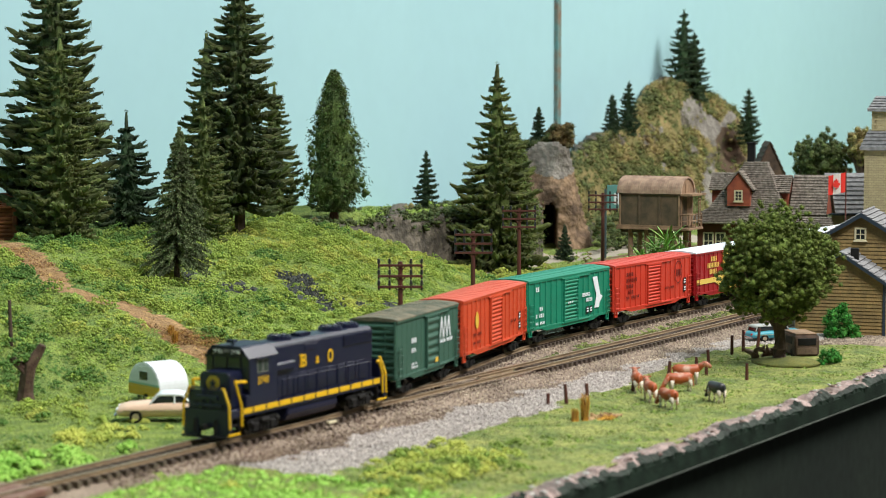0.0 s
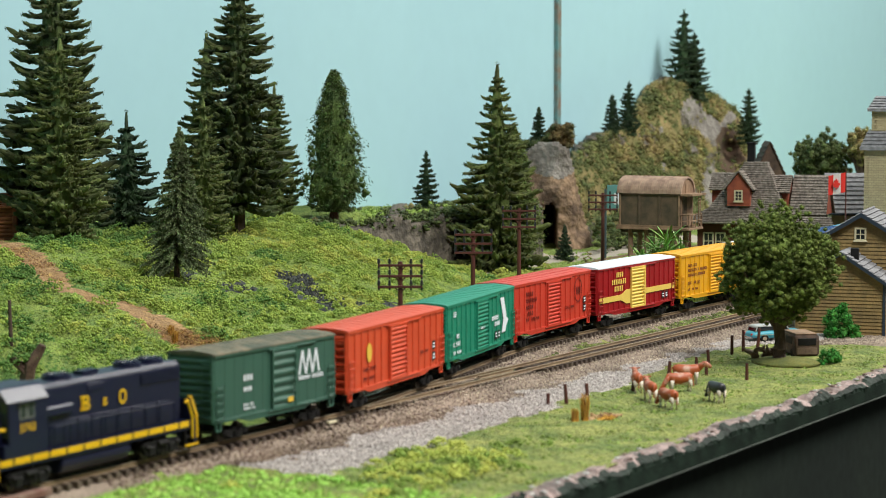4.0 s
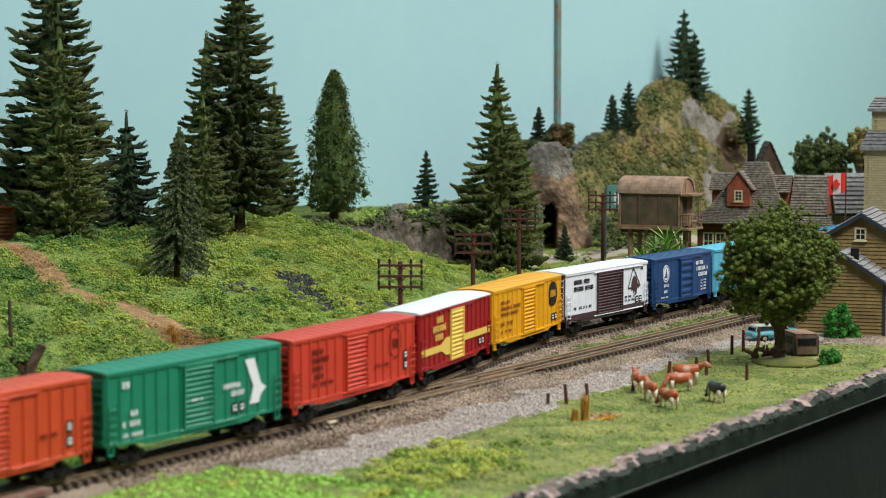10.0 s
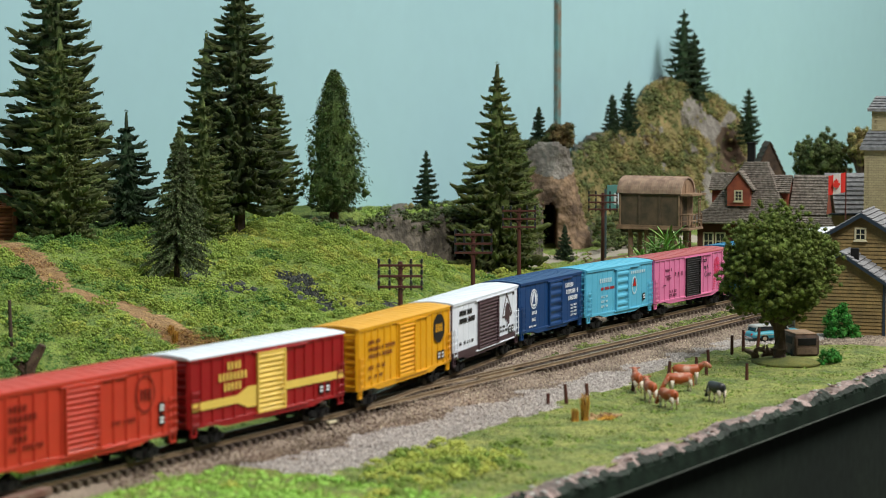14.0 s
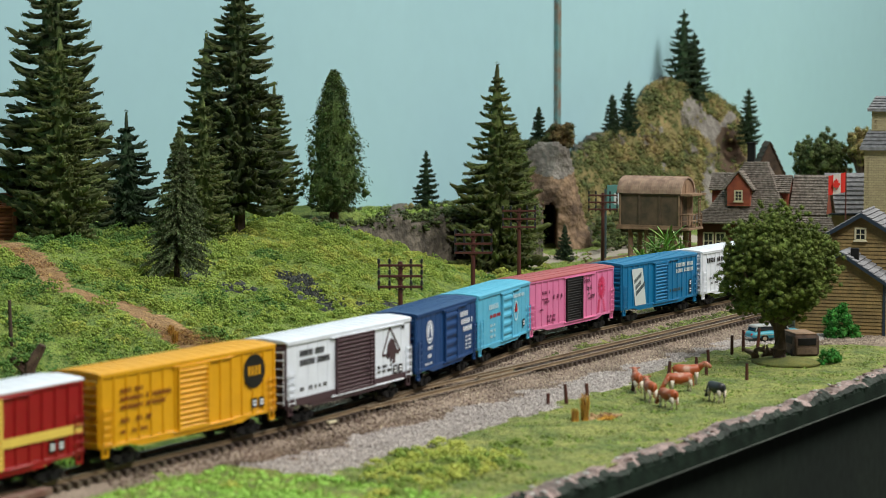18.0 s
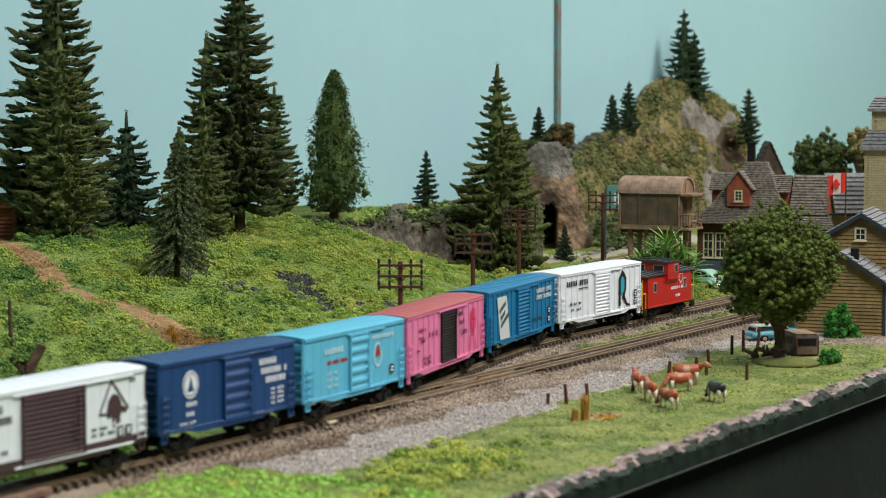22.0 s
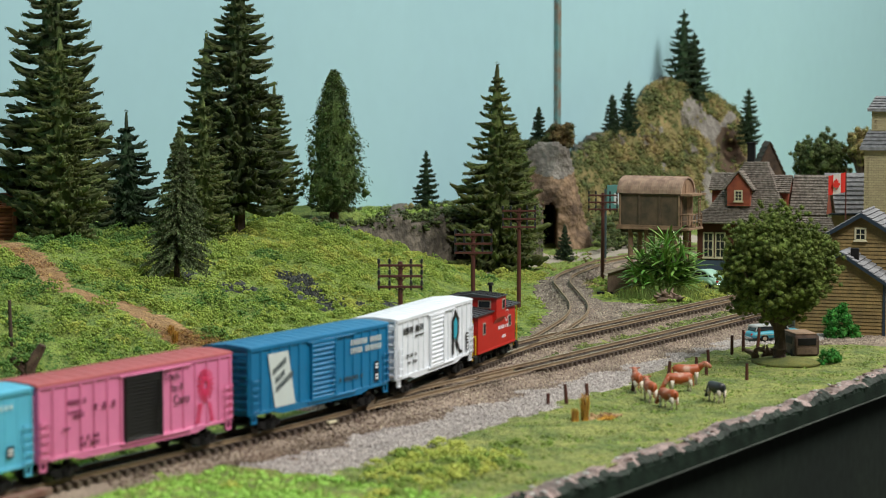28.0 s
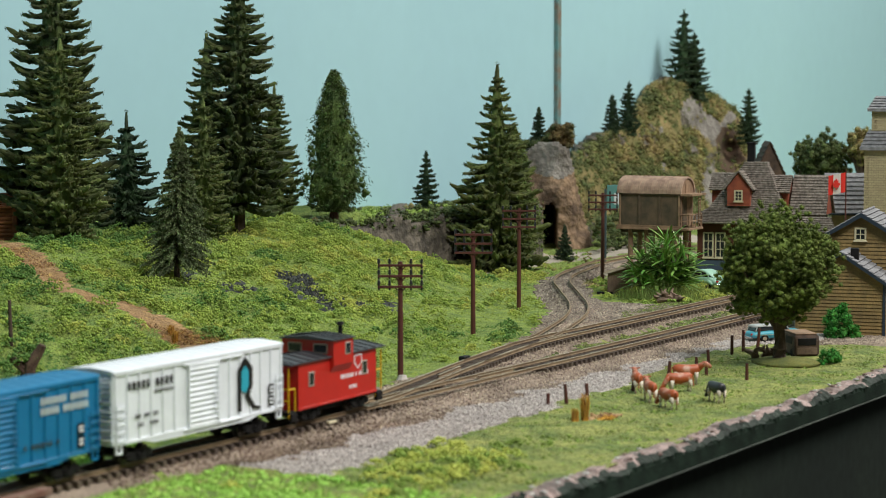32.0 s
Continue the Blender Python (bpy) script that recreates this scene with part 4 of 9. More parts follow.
def build_loco():
    c = thing("diesel_locomotive", "navy blue four-axle diesel locomotive with yellow handrails and stripe", "locomotive", group="train cars")
    F, R = -54.0, 50.0  # front and rear ends; the short hood leads
    deck = 10.3
    # frame with drop ends
    bm = box(B(), F + 2, R - 2, -9.2, 9.2, 7.4, deck, 0.2)
    for x0, x1 in ((F, F + 1.6), (R - 1.6, R)):
        prism(bm, [(-9.4, 3.2), (-8.4, 1.4), (-3.4, 1.4), (-2.6, 4.6), (2.6, 4.6), (3.4, 1.4), (8.4, 1.4), (9.4, 3.2), (9.4, deck + 0.4), (-9.4, deck + 0.4)], x0, x1, "x")
    part("frame", bm, C_NAVY, c)
    for s in (-1, 1):
        part("sill_stripe", box(B(), F + 8.6, R - 4.4, *sorted((s * 9.15, s * 9.45)), 8.5, 10.35), M_TRIM_YELLOW, c)
        bm = B()
        for k in range(11):
            box(bm, F + 14 + k * 8.0, F + 14.5 + k * 8.0, *sorted((s * 9.4, s * 9.62)), 8.3, 10.5)
        part("stanchion_foot", bm, C_NAVY, c)
    # end sheets over the couplers
    for x, e in ((F, -1), (R, 1)):
        bm = hood_bevel(box(B(), *sorted((x - e * 0.7, x - e * 1.6)), -7.8, 7.8, deck, 17.2), 0.25)
        box(bm, *sorted((x, x - e * 0.8)), -6.4, 6.4, deck + 1.2, deck + 2.2, 0.1)
        box(bm, *sorted((x, x - e * 0.8)), -4.4, 4.4, deck + 3.6, deck + 5.2, 0.1)
        part("end_sheet", bm, C_NAVY, c)
        bm = B()
        for y in (-4.6, -3.8, 3.8, 4.6):
            rod(bm, (x + e * 0.3, y, 7.6), (x + e * 0.9, y, 2.6), 0.28, sides=5)
        part("air_hose", bm, M_BLACK, c)
        part("footboard", box(B(), *sorted((x, x + e * 1.8)), -9.2, 9.2, 1.2, 1.9, 0.1), M_BLACK, c)
    # short hood
    bm = hood_bevel(prism(B(), [(-6.2, deck), (-6.2, 21.6), (-5.0, 22.7), (5.0, 22.7), (6.2, 21.6), (6.2, deck)], F + 5, F + 14, "x"), 0.35)
    nose = part("short_hood", bm, C_NAVY, c)
    em = part("emblem", prism(B(), [(0.6 + 2.6 * math.cos(k * math.pi / 12), 18.9 + 2.6 * math.sin(k * math.pi / 12)) for k in range(24)], F + 4.75, F + 5.0, "x"), C_EMBLEM, nose, "round yellow emblem plate")
    star = [(0.6 + (1.7 if k % 2 == 0 else 0.7) * math.sin(k * math.pi / 5), 18.9 + (1.7 if k % 2 == 0 else 0.7) * math.cos(k * math.pi / 5)) for k in range(10)]
    part("star", prism(B(), star, F + 4.6, F + 4.8, "x"), C_NAVY, em)
    # cab with chamfered roof edges
    x0, x1 = F + 13, F + 30
    bm = prism(B(), [(-9.0, deck), (-9.0, 27.0), (-6.0, 30.4), (6.0, 30.4), (9.0, 27.0), (9.0, deck)], x0, x1, "x")
    prism(bm, [(-9.35, 26.9), (-6.3, 30.5), (-5.2, 31.0), (5.2, 31.0), (6.3, 30.5), (9.35, 26.9), (9.0, 26.7), (6.0, 30.1), (-6.0, 30.1), (-9.0, 26.7)], x0 - 1.0, x1 + 0.4, "x")
    cab = part("cab", bm, C_NAVY, c)
    for y, w, zl in ((-7.35, 1.0, 16.5), (-2.75, 2.25, 23.4), (2.75, 2.25, 23.4), (7.35, 1.0, 16.5)):
        fr = part("windscreen_frame", box(B(), x0 - 0.22, x0 + 0.1, y - w - 0.35, y + w + 0.35, zl - 0.35, 27.35, 0.08), C_BLACKPAINT, cab)
        part("pane", box(B(), x0 - 0.3, x0 - 0.1, y - w, y + w, zl, 27.0, 0.05), C_CABGLASS, fr)
    for s in (-1, 1):
        nb = part("number_board", box(B(), x0 - 0.9, x0, *sorted((s * 1.5, s * 6.0)), 28.0, 30.0, 0.15), C_BLACKPAINT, cab)
        bm = lettering("3743", 1.35)
        bmesh.ops.rotate(bm, cent=(0, 0, 0), matrix=Matrix.Rotation(radians(-90), 3, "Z"), verts=bm.verts)
        bmesh.ops.translate(bm, vec=(x0 - 1.0, 5.5 if s > 0 else -1.9, 28.4), verts=bm.verts)
        part("road_number", bm, M_WHITE, nb, "small white road number")
        for xx in (x0 + 6.2, x0 + 9.6):
            fr = part("side_window", box(B(), xx - 1.55, xx + 1.55, *sorted((s * 8.95, s * 9.16)), 21.4, 26.2, 0.08), C_FRAMEGREY, cab)
            part("pane", box(B(), xx - 1.2, xx + 1.2, *sorted((s * 9.1, s * 9.22)), 21.8, 25.8, 0.05), C_CABGLASS, fr)
        part("sunshade", box(B(), x0 + 3.6, x0 + 12.0, *sorted((s * 9.0, s * 10.2)), 26.4, 26.8), C_NAVY, cab)
        part("battery_box", hood_bevel(box(B(), x0 - 2.5, x0 + 3.5, *sorted((s * 6.3, s * 9.1)), deck, 14.6), 0.3), C_NAVY, c)
    bm = lettering("3743", 2.6)
    bmesh.ops.translate(bm, vec=(x0 + 4.4, -9.12, 17.6), verts=bm.verts)
    part("road_number", bm, M_TRIM_YELLOW, cab, "yellow road number")
    for y in (-0.7, 0.7):
        part("headlight", rod(B(), (x0 - 1.2, y, 29.2), (x0, y, 29.2), 0.6, sides=10), C_FRAMEGREY, cab)
    # long hood
    hx0, hx1 = x1, R - 4.5
    bm = hood_bevel(prism(B(), [(-6.2, deck), (-6.2, 28.6), (-4.8, 29.9), (4.8, 29.9), (6.2, 28.6), (6.2, deck)], hx0, hx1, "x"), 0.3)
    for k in range(9):  # hood doors with their hinges and latches
        x = hx0 + 4 + k * 6.6
        for s in (-1, 1):
            box(bm, x, x + 6.0, *sorted((s * 6.2, s * 6.42)), deck + 0.8, 18.0, 0.08)
            box(bm, x + 0.3, x + 0.8, *sorted((s * 6.4, s * 6.6)), 12.4, 13.0)
            box(bm, x + 0.3, x + 0.8, *sorted((s * 6.4, s * 6.6)), 16.0, 16.6)
    for s in (-1, 1):
        for k in range(5):  # radiator louvres
            box(bm, hx1 - 21, hx1 - 1, *sorted((s * 6.2, s * 6.65)), 24.4 + k * 0.8, 24.9 + k * 0.8)
        box(bm, hx0 + 1, hx0 + 14, *sorted((s * 6.2, s * 7.8)), 20.0, 23.2, 0.6)
        box(bm, hx0 + 22, hx0 + 30, *sorted((s * 6.2, s * 6.5)), 25.4, 27.6, 0.1)
    hood = part("long_hood", bm, C_NAVY, c)
    for x in (hx0 + 15, hx1 - 20, hx1 - 8.5):
        bm = rod(B(), (x, 0, 29.7), (x, 0, 31.2), 4.7, 4.5, sides=18)
        rod(bm, (x, 0, 31.2), (x, 0, 31.5), 3.9, sides=18)
        for q in range(4):
            a = q * math.pi / 4
            rod(bm, (x - 3.9 * math.cos(a), -3.9 * math.sin(a), 31.6), (x + 3.9 * math.cos(a), 3.9 * math.sin(a), 31.6), 0.22, sides=4)
        part("roof_fan", bm, C_NAVY, hood)
    part("exhaust_stack", hood_bevel(box(B(), hx0 + 25, hx0 + 33, -2.2, 2.2, 29.8, 31.2), 0.4), C_NAVY, hood)
    # yellow lettering as plain shapes on the hood side
    bm = B()
    y = -6.62
    x = -5.0
    box(bm, x, x + 1.1, y, y + 0.4, 19.9, 24.4)
    box(bm, x - 0.5, x + 0.2, y, y + 0.4, 19.9, 20.6)
    box(bm, x - 0.5, x + 0.2, y, y + 0.4, 23.7, 24.4)
    ring(bm, x + 2.0, 23.25, 1.7, 1.15, y, 0.75, 14)
    ring(bm, x + 2.0, 21.1, 1.95, 1.25, y, 0.8, 14)
    box(bm, 5.4, 7.2, y, y + 0.4, 20.3, 21.0)
    box(bm, 5.7, 6.9, y, y + 0.4, 21.4, 22.6)
    ring(bm, 15.0, 22.0, 1.9, 2.4, y, 0.8, 18)
    part("marking", bm, M_TRIM_YELLOW, hood, "yellow emblem shapes on the hood")
    # fuel tank, horn, handrails
    bm = hood_bevel(prism(B(), [(-8.2, 7.6), (-8.8, 5.2), (-7.2, 2.3), (7.2, 2.3), (8.8, 5.2), (8.2, 7.6)], -17.0, 16.5, "x"), 0.5)
    part("fuel_tank", bm, C_NAVY, c)
    bm = rod(B(), (x0 + 3, 0, 30.8), (x0 + 3, 0, 32.6), 0.5)
    for yy in (-0.9, 0, 0.9):
        rod(bm, (x0 + 1.2, yy, 32.4), (x0 + 4.4, yy, 32.4), 0.75, 0.35)
    part("horn", bm, C_NAVY, cab)
    for s in (-1, 1):
        bm = B()
        for k in range(9):
            x = x1 + 3 + k * 7.4
            rod(bm, (x, s * 9.1, deck), (x, s * 9.1, deck + 7), 0.22, sides=5)
        rod(bm, (x1 + 3, s * 9.1, deck + 7), (x1 + 3 + 8 * 7.4, s * 9.1, deck + 7), 0.24, sides=5)
        part("handrail", bm, C_NAVY, c)
        part("corner_handrail", bent_rail([(F + 0.2, s * 6.4, 18.0), (F + 0.2, s * 7.0, 17.9), (F + 0.1, s * 9.3, 12.2), (F + 0.1, s * 9.5, 4.4)]), M_TRIM_YELLOW, c)
        part("corner_handrail", bent_rail([(F + 11.4, s * 8.6, 19.2), (F + 4.6, s * 8.7, 19.9), (F + 7.2, s * 9.5, 11.2), (F + 7.2, s * 9.5, 4.6)]), M_TRIM_YELLOW, c)
        part("corner_handrail", bent_rail([(R - 0.2, s * 6.4, 17.6), (R - 0.2, s * 7.2, 17.4), (R - 0.1, s * 9.3, 11.8), (R - 0.1, s * 9.5, 4.4)]), M_TRIM_YELLOW, c)
        part("corner_handrail", bent_rail([(R - 6.2, s * 9.0, 16.6), (R - 4.4, s * 9.0, 17.0), (R - 2.6, s * 9.5, 11.4), (R - 2.6, s * 9.5, 4.6)]), M_TRIM_YELLOW, c)
        for xs, e in ((F + 0.6, -1), (R - 0.6, 1)):
            bm = B()
            for z in (2.2, 4.9, 7.6):
                box(bm, *sorted((xs, xs - e * 5.6)), *sorted((s * 7.8, s * 9.3)), z, z + 0.5)
            box(bm, *sorted((xs, xs - e * 0.5)), *sorted((s * 7.8, s * 9.3)), 2.2, 8)
            box(bm, *sorted((xs - e * 5.1, xs - e * 5.6)), *sorted((s * 7.8, s * 9.3)), 2.2, 8)
            part("step", bm, M_BLACK, c)
            part("step_edge", box(B(), *sorted((xs + e * 1.2, xs - e * 5.8)), *sorted((s * 9.2, s * 9.5)), 2.0, 2.7), M_TRIM_YELLOW, c)
        bm = B()
        rod(bm, (F + 0.2, s * 7.0, deck + 7.6), (F + 0.2, s * 1.5, deck + 7.6), 0.25, sides=5)
        rod(bm, (F + 0.2, s * 1.5, deck + 7.6), (F + 0.2, s * 1.5, deck), 0.25, sides=5)
        part("end_rail", bm, C_NAVY, c)
    add_couplers(c, 53)
    bm = B()
    for s in (-1, 1):
        yy = s * 8.0
        prism(bm, [(-9.5, 5.0), (-8.5, 6.0), (8.5, 6.0), (9.5, 5.0), (8.6, 2.2), (6.4, 1.6), (3.2, 2.8), (-3.2, 2.8), (-6.4, 1.6), (-8.6, 2.2)], yy - 0.7, yy + 0.7, "y")
        for x in (-5.2, 5.2):
            box(bm, x - 1.6, x + 1.6, *sorted((s * 8.4, s * 9.3)), 1.6, 4.6, 0.2)
        rod(bm, (-2.4, s * 9.0, 5.0), (2.4, s * 9.0, 5.0), 0.9, sides=8)
        rod(bm, (-8.6, s * 9.0, 4.6), (-6.8, s * 9.0, 4.6), 0.7, sides=8)
        rod(bm, (6.8, s * 9.0, 4.6), (8.6, s * 9.0, 4.6), 0.7, sides=8)
        for x in (-2.0, 0, 2.0):
            box(bm, x - 0.4, x + 0.4, *sorted((s * 8.5, s * 9.0)), 1.8, 4.0)
    box(bm, -3, 3, -7.5, 7.5, 2.6, 7.0)
    join_train(c, 0.1585, 53, 32.0, finish(bm, "bogie_frame", M_BLACK))


# seconds and metres travelled along the track
TRAVEL = [(0, 0), (0.5, -0.0155), (1, -0.0307), (2, -0.0609), (3, -0.0912), (3.5, -0.1064), (4, -0.1213), (5, -0.1521), (5.5, -0.1697), (6, -0.1882), (7, -0.2276), (8,
          -0.2708), (9, -0.3145), (10, -0.3582), (11, -0.4015), (12, -0.4442), (13, -0.4811), (14, -0.5179), (14.5, -0.5365), (15, -0.5548), (16, -0.5908), (16.5,
          -0.609), (17, -0.6275), (18, -0.6647), (19, -0.7053), (20, -0.7485), (21, -0.7922), (22, -0.8365), (22.5, -0.8589), (23, -0.8772), (23.5, -0.8909), (24,
          -0.9005), (24.5, -0.9135), (25, -0.9302), (25.5, -0.9488), (26, -0.9682), (27, -1.0131), (27.5, -1.0353), (28, -1.0564), (29, -1.0995), (30, -1.1419), (31,
          -1.1849), (32, -1.2302)]


def travelled(t):
    """Smooth curve through the table."""
    k = max(0, min(len(TRAVEL) - 2, sum(1 for q in TRAVEL if q[0] <= t) - 1))
    p = [TRAVEL[max(0, min(len(TRAVEL) - 1, i))] for i in (k - 1, k, k + 1, k + 2)]
    (t1, d1), (t2, d2) = p[1], p[2]
    s1 = (d2 - p[0][1]) / max(1e-6, t2 - p[0][0])
    s2 = (p[3][1] - d1) / max(1e-6, p[3][0] - t1)
    u = (t - t1) / (t2 - t1)
    h = t2 - t1
    return (2 * u ** 3 - 3 * u * u + 1) * d1 + (u ** 3 - 2 * u * u + u) * h * s1 + (-2 * u ** 3 + 3 * u * u) * d2 + (u ** 3 - u * u) * h * s2


def heading(s):
    d = on_main(s + 0.003) - on_main(s - 0.003)
    return math.atan2(d.y, d.x)


def motions():
    spins = [(k / 15, pose(0, 0, 0, 0, math.degrees(travelled(k / 15) / 0.0026), 0)) for k in range(481)]
    for car, mid, pivot, bogies in ROLLING:
        rows, turns = [], [[] for _ in bogies]
        for k in range(65):
            t = k / 2
            s = mid + travelled(t)
            p, q = on_main(s - pivot), on_main(s + pivot)
            yaw = math.atan2(q.y - p.y, q.x - p.x)
            c = (p + q) / 2
            rows.append((t, Matrix.Translation((c.x, c.y, 0)) @ Matrix.Rotation(yaw, 4, "Z")))
            for i, (bg, x, wheels) in enumerate(bogies):
                turns[i].append((t, pose(x, 0, 0, 0, 0, math.degrees(heading(s + x) - yaw))))
        walk(car, rows)
        for (bg, x, wheels), tr in zip(bogies, turns):
            walk(bg, tr)
            for w in wheels:
                base = w.location.copy()
                walk(w, [(t, Matrix.Translation(base) @ m) for t, m in spins])


# ---- plants ----
class Heap:
    """Collects many small pieces of one mesh."""

    def __init__(self):
        self.v, self.f = [], []

    def add(self, verts, faces):
        k = len(self.v)
        self.v.extend(verts)
        self.f.extend(tuple(i + k for i in f) for f in faces)

    def mesh(self, name, material, smooth=False):
        return raw(name, self.v, self.f, material, smooth)


def tube(heap, spine, radii, sides=5, flat=1.0, rng=random, rough=0.0):
    n = len(spine)
    verts, faces = [], []
    for i, (p, r) in enumerate(zip(spine, radii)):
        d = (spine[min(n - 1, i + 1)] - spine[max(0, i - 1)]).normalized()
        side = d.cross(Vector((0, 0, 1)))
        side = side.normalized() if side.length > 1e-6 else Vector((1, 0, 0))
        up = side.cross(d)
        for k in range(sides):
            a = 2 * math.pi * k / sides
            q = r * (1 + rough * rng.uniform(-1, 1))
            verts.append(p + side * (q * math.cos(a)) + up * (q * flat * math.sin(a)))
    for i in range(n - 1):
        for k in range(sides):
            faces.append((i * sides + k, i * sides + (k + 1) % sides, (i + 1) * sides + (k + 1) % sides, (i + 1) * sides + k))
    faces.append(tuple(range(sides))[::-1])
    faces.append(tuple((n - 1) * sides + k for k in range(sides)))
    heap.add(verts, faces)


def blades(heap, centre, radius, count, size, rng, up=0.3):
    """Short flat needles or leaves that stand out round a point."""
    for _ in range(count):
        d = Vector((rng.gauss(0, 1), rng.gauss(0, 1), rng.gauss(0, 1) + up)).normalized()
        p = centre + d * radius * rng.uniform(0.6, 1.0)
        t = d.cross(Vector((rng.gauss(0, 1), rng.gauss(0, 1), rng.gauss(0, 1)))).normalized()
        w = size * rng.uniform(0.6, 1.3)
        heap.add([p - t * w * 0.35, p + t * w * 0.35, p + d * w + t * w * rng.uniform(-0.3, 0.3)], [(0, 1, 2)])


def conifer(place, height, radius, seed, tiers, label, material=None, bare=0.06, per=17, droop=0.30, lean=0.0, thick=1.12, upturn=0.72, fuzz=12, tip=1.0, taper=0.5, spire=0.06, twigs=2):
    """A model spruce: trunk and whorls of flocked boughs that sag and turn up at their tips. Metres."""
    rng = random.Random(seed)
    t = thing("conifer", label, "conifer tree", Matrix.Translation(place), "trees")
    heap = Heap()
    h = height
    tube(heap, [Vector((0, 0, -0.004)), Vector((lean * 0.3, 0, h * 0.5)), Vector((lean, 0, h * 0.97))], [h * 0.022, h * 0.016, h * 0.004], 7, rng=rng, rough=0.1)
    for k in range(5):
        a = k * 1.257 + rng.uniform(-0.3, 0.3)
        tube(heap, [Vector((0, 0, h * 0.02)), Vector((math.cos(a) * h * 0.035, math.sin(a) * h * 0.035, -0.003))], [h * 0.010, h * 0.004], 5)
    part("trunk", heap.mesh("trunk", M_BARK), None, t)
    crown, needles = Heap(), Heap()
    size = 0.00075 * tip

    def spread(f):
        return radius * (1 - 0.93 * f) ** taper * (min(1.0, 0.70 + 2.2 * f) if twigs else 1.0)
    if twigs:  # the dense dark heart of the crown
        fs = [k / 13 for k in range(14)]
        tube(crown, [Vector((lean * f, 0, h * (bare + (1 - spire - bare) * f ** 0.95))) for f in fs], [0.30 * spread(f) for f in fs], 13, 1, rng, 0.22)
    for i in range(tiers):
        f = i / (tiers - 1)
        z = h * (bare + (1 - spire - bare) * f ** 0.95)
        reach = spread(f) * rng.uniform(0.86, 1.10)
        n = max(5, int(round(per * (1 - 0.35 * f))))
        spin = rng.uniform(0, 6.28)
        gap = h * (1 - spire - bare) / tiers
        for k in range(n):
            a = spin + 2 * math.pi * (k + rng.uniform(-0.28, 0.28)) / n
            ln = reach * (rng.uniform(0.84, 1.10) if rng.random() < 0.7 else rng.uniform(0.55, 0.85))
            d = Vector((math.cos(a), math.sin(a), 0))
            o = Vector((lean * f, 0, z + rng.uniform(-0.32, 0.32) * gap))
            swing = Vector((-d.y, d.x, 0)) * rng.uniform(-0.25, 0.25) * ln
            sag, curl = droop * rng.uniform(0.6, 1.4) * (1.2 - 0.5 * f), upturn * rng.uniform(0.6, 1.35)

            def along(u):
                return o + d * ln * u + swing * u * u + Vector((0, 0, -sag * ln * u ** 1.2 + curl * ln * max(0, u - 0.45) ** 1.7))
            w = thick * (0.026 * ln + 0.0046 * h * (1 - 0.35 * f)) * rng.uniform(0.85, 1.2)
            us = (0.02, 0.3, 0.5, 0.65, 0.78, 0.88, 0.96, 1.0)
            tube(crown, [along(u) for u in us], [w * q * rng.uniform(0.8, 1.2) for q in (0.8, 1.0, 1.05, 1.0, 0.95, 0.86, 0.66, 0.28)], 8, 1.0, rng, 0.26)
            for u in np.linspace(0.3, 1.0, 9):
                blades(needles, along(u), w * (0.9 if u < 0.95 else 0.6), fuzz, size, rng, 0.1)
                blades(needles, along(u) - Vector((0, 0, w * 0.35)), w * 0.5, fuzz // 3, size * 1.25, rng, -1.6)
            for s in (-1, 1):
                for u in (0.5, 0.7)[:twigs]:
                    o2 = along(u)
                    d2 = (d + s * Vector((-d.y, d.x, 0)) * rng.uniform(0.4, 0.85)).normalized()
                    l2 = ln * (0.36 if u < 0.6 else 0.24) * rng.uniform(0.6, 1.15) * (1 - 0.5 * f)
                    bend = o2 + d2 * l2 * 0.6 + Vector((0, 0, -0.16 * l2))
                    e2 = o2 + d2 * l2 + Vector((0, 0, 0.16 * l2))
                    tube(crown, [o2, bend, e2], [w * 0.9, w * 0.85, w * 0.35], 7, 1.0, rng, 0.26)
                    blades(needles, bend, w * 0.75, fuzz, size, rng, 0.0)
                    blades(needles, e2, w * 0.55, fuzz // 2, size, rng, 0.0)
    top = [Vector((lean, 0, h * (1 - spire * q))) for q in (2.6, 1.3, 0.6, 0)]
    thin = max(h, 0.085) if twigs else h
    tube(crown, top, [thin * 0.018, thin * 0.015, thin * 0.012, thin * 0.006], 7, 1, rng, 0.3)
    for k in range(7):
        blades(needles, top[0].lerp(top[3], k / 6), thin * 0.011, 30, size, rng, 0.6)
    part("crown", crown.mesh("crown", material or M_NEEDLE), None, t)
    tagged(part("needle_fuzz", needles.mesh("needle_fuzz", material or M_NEEDLE), None, t), kind="stuff")
    return t


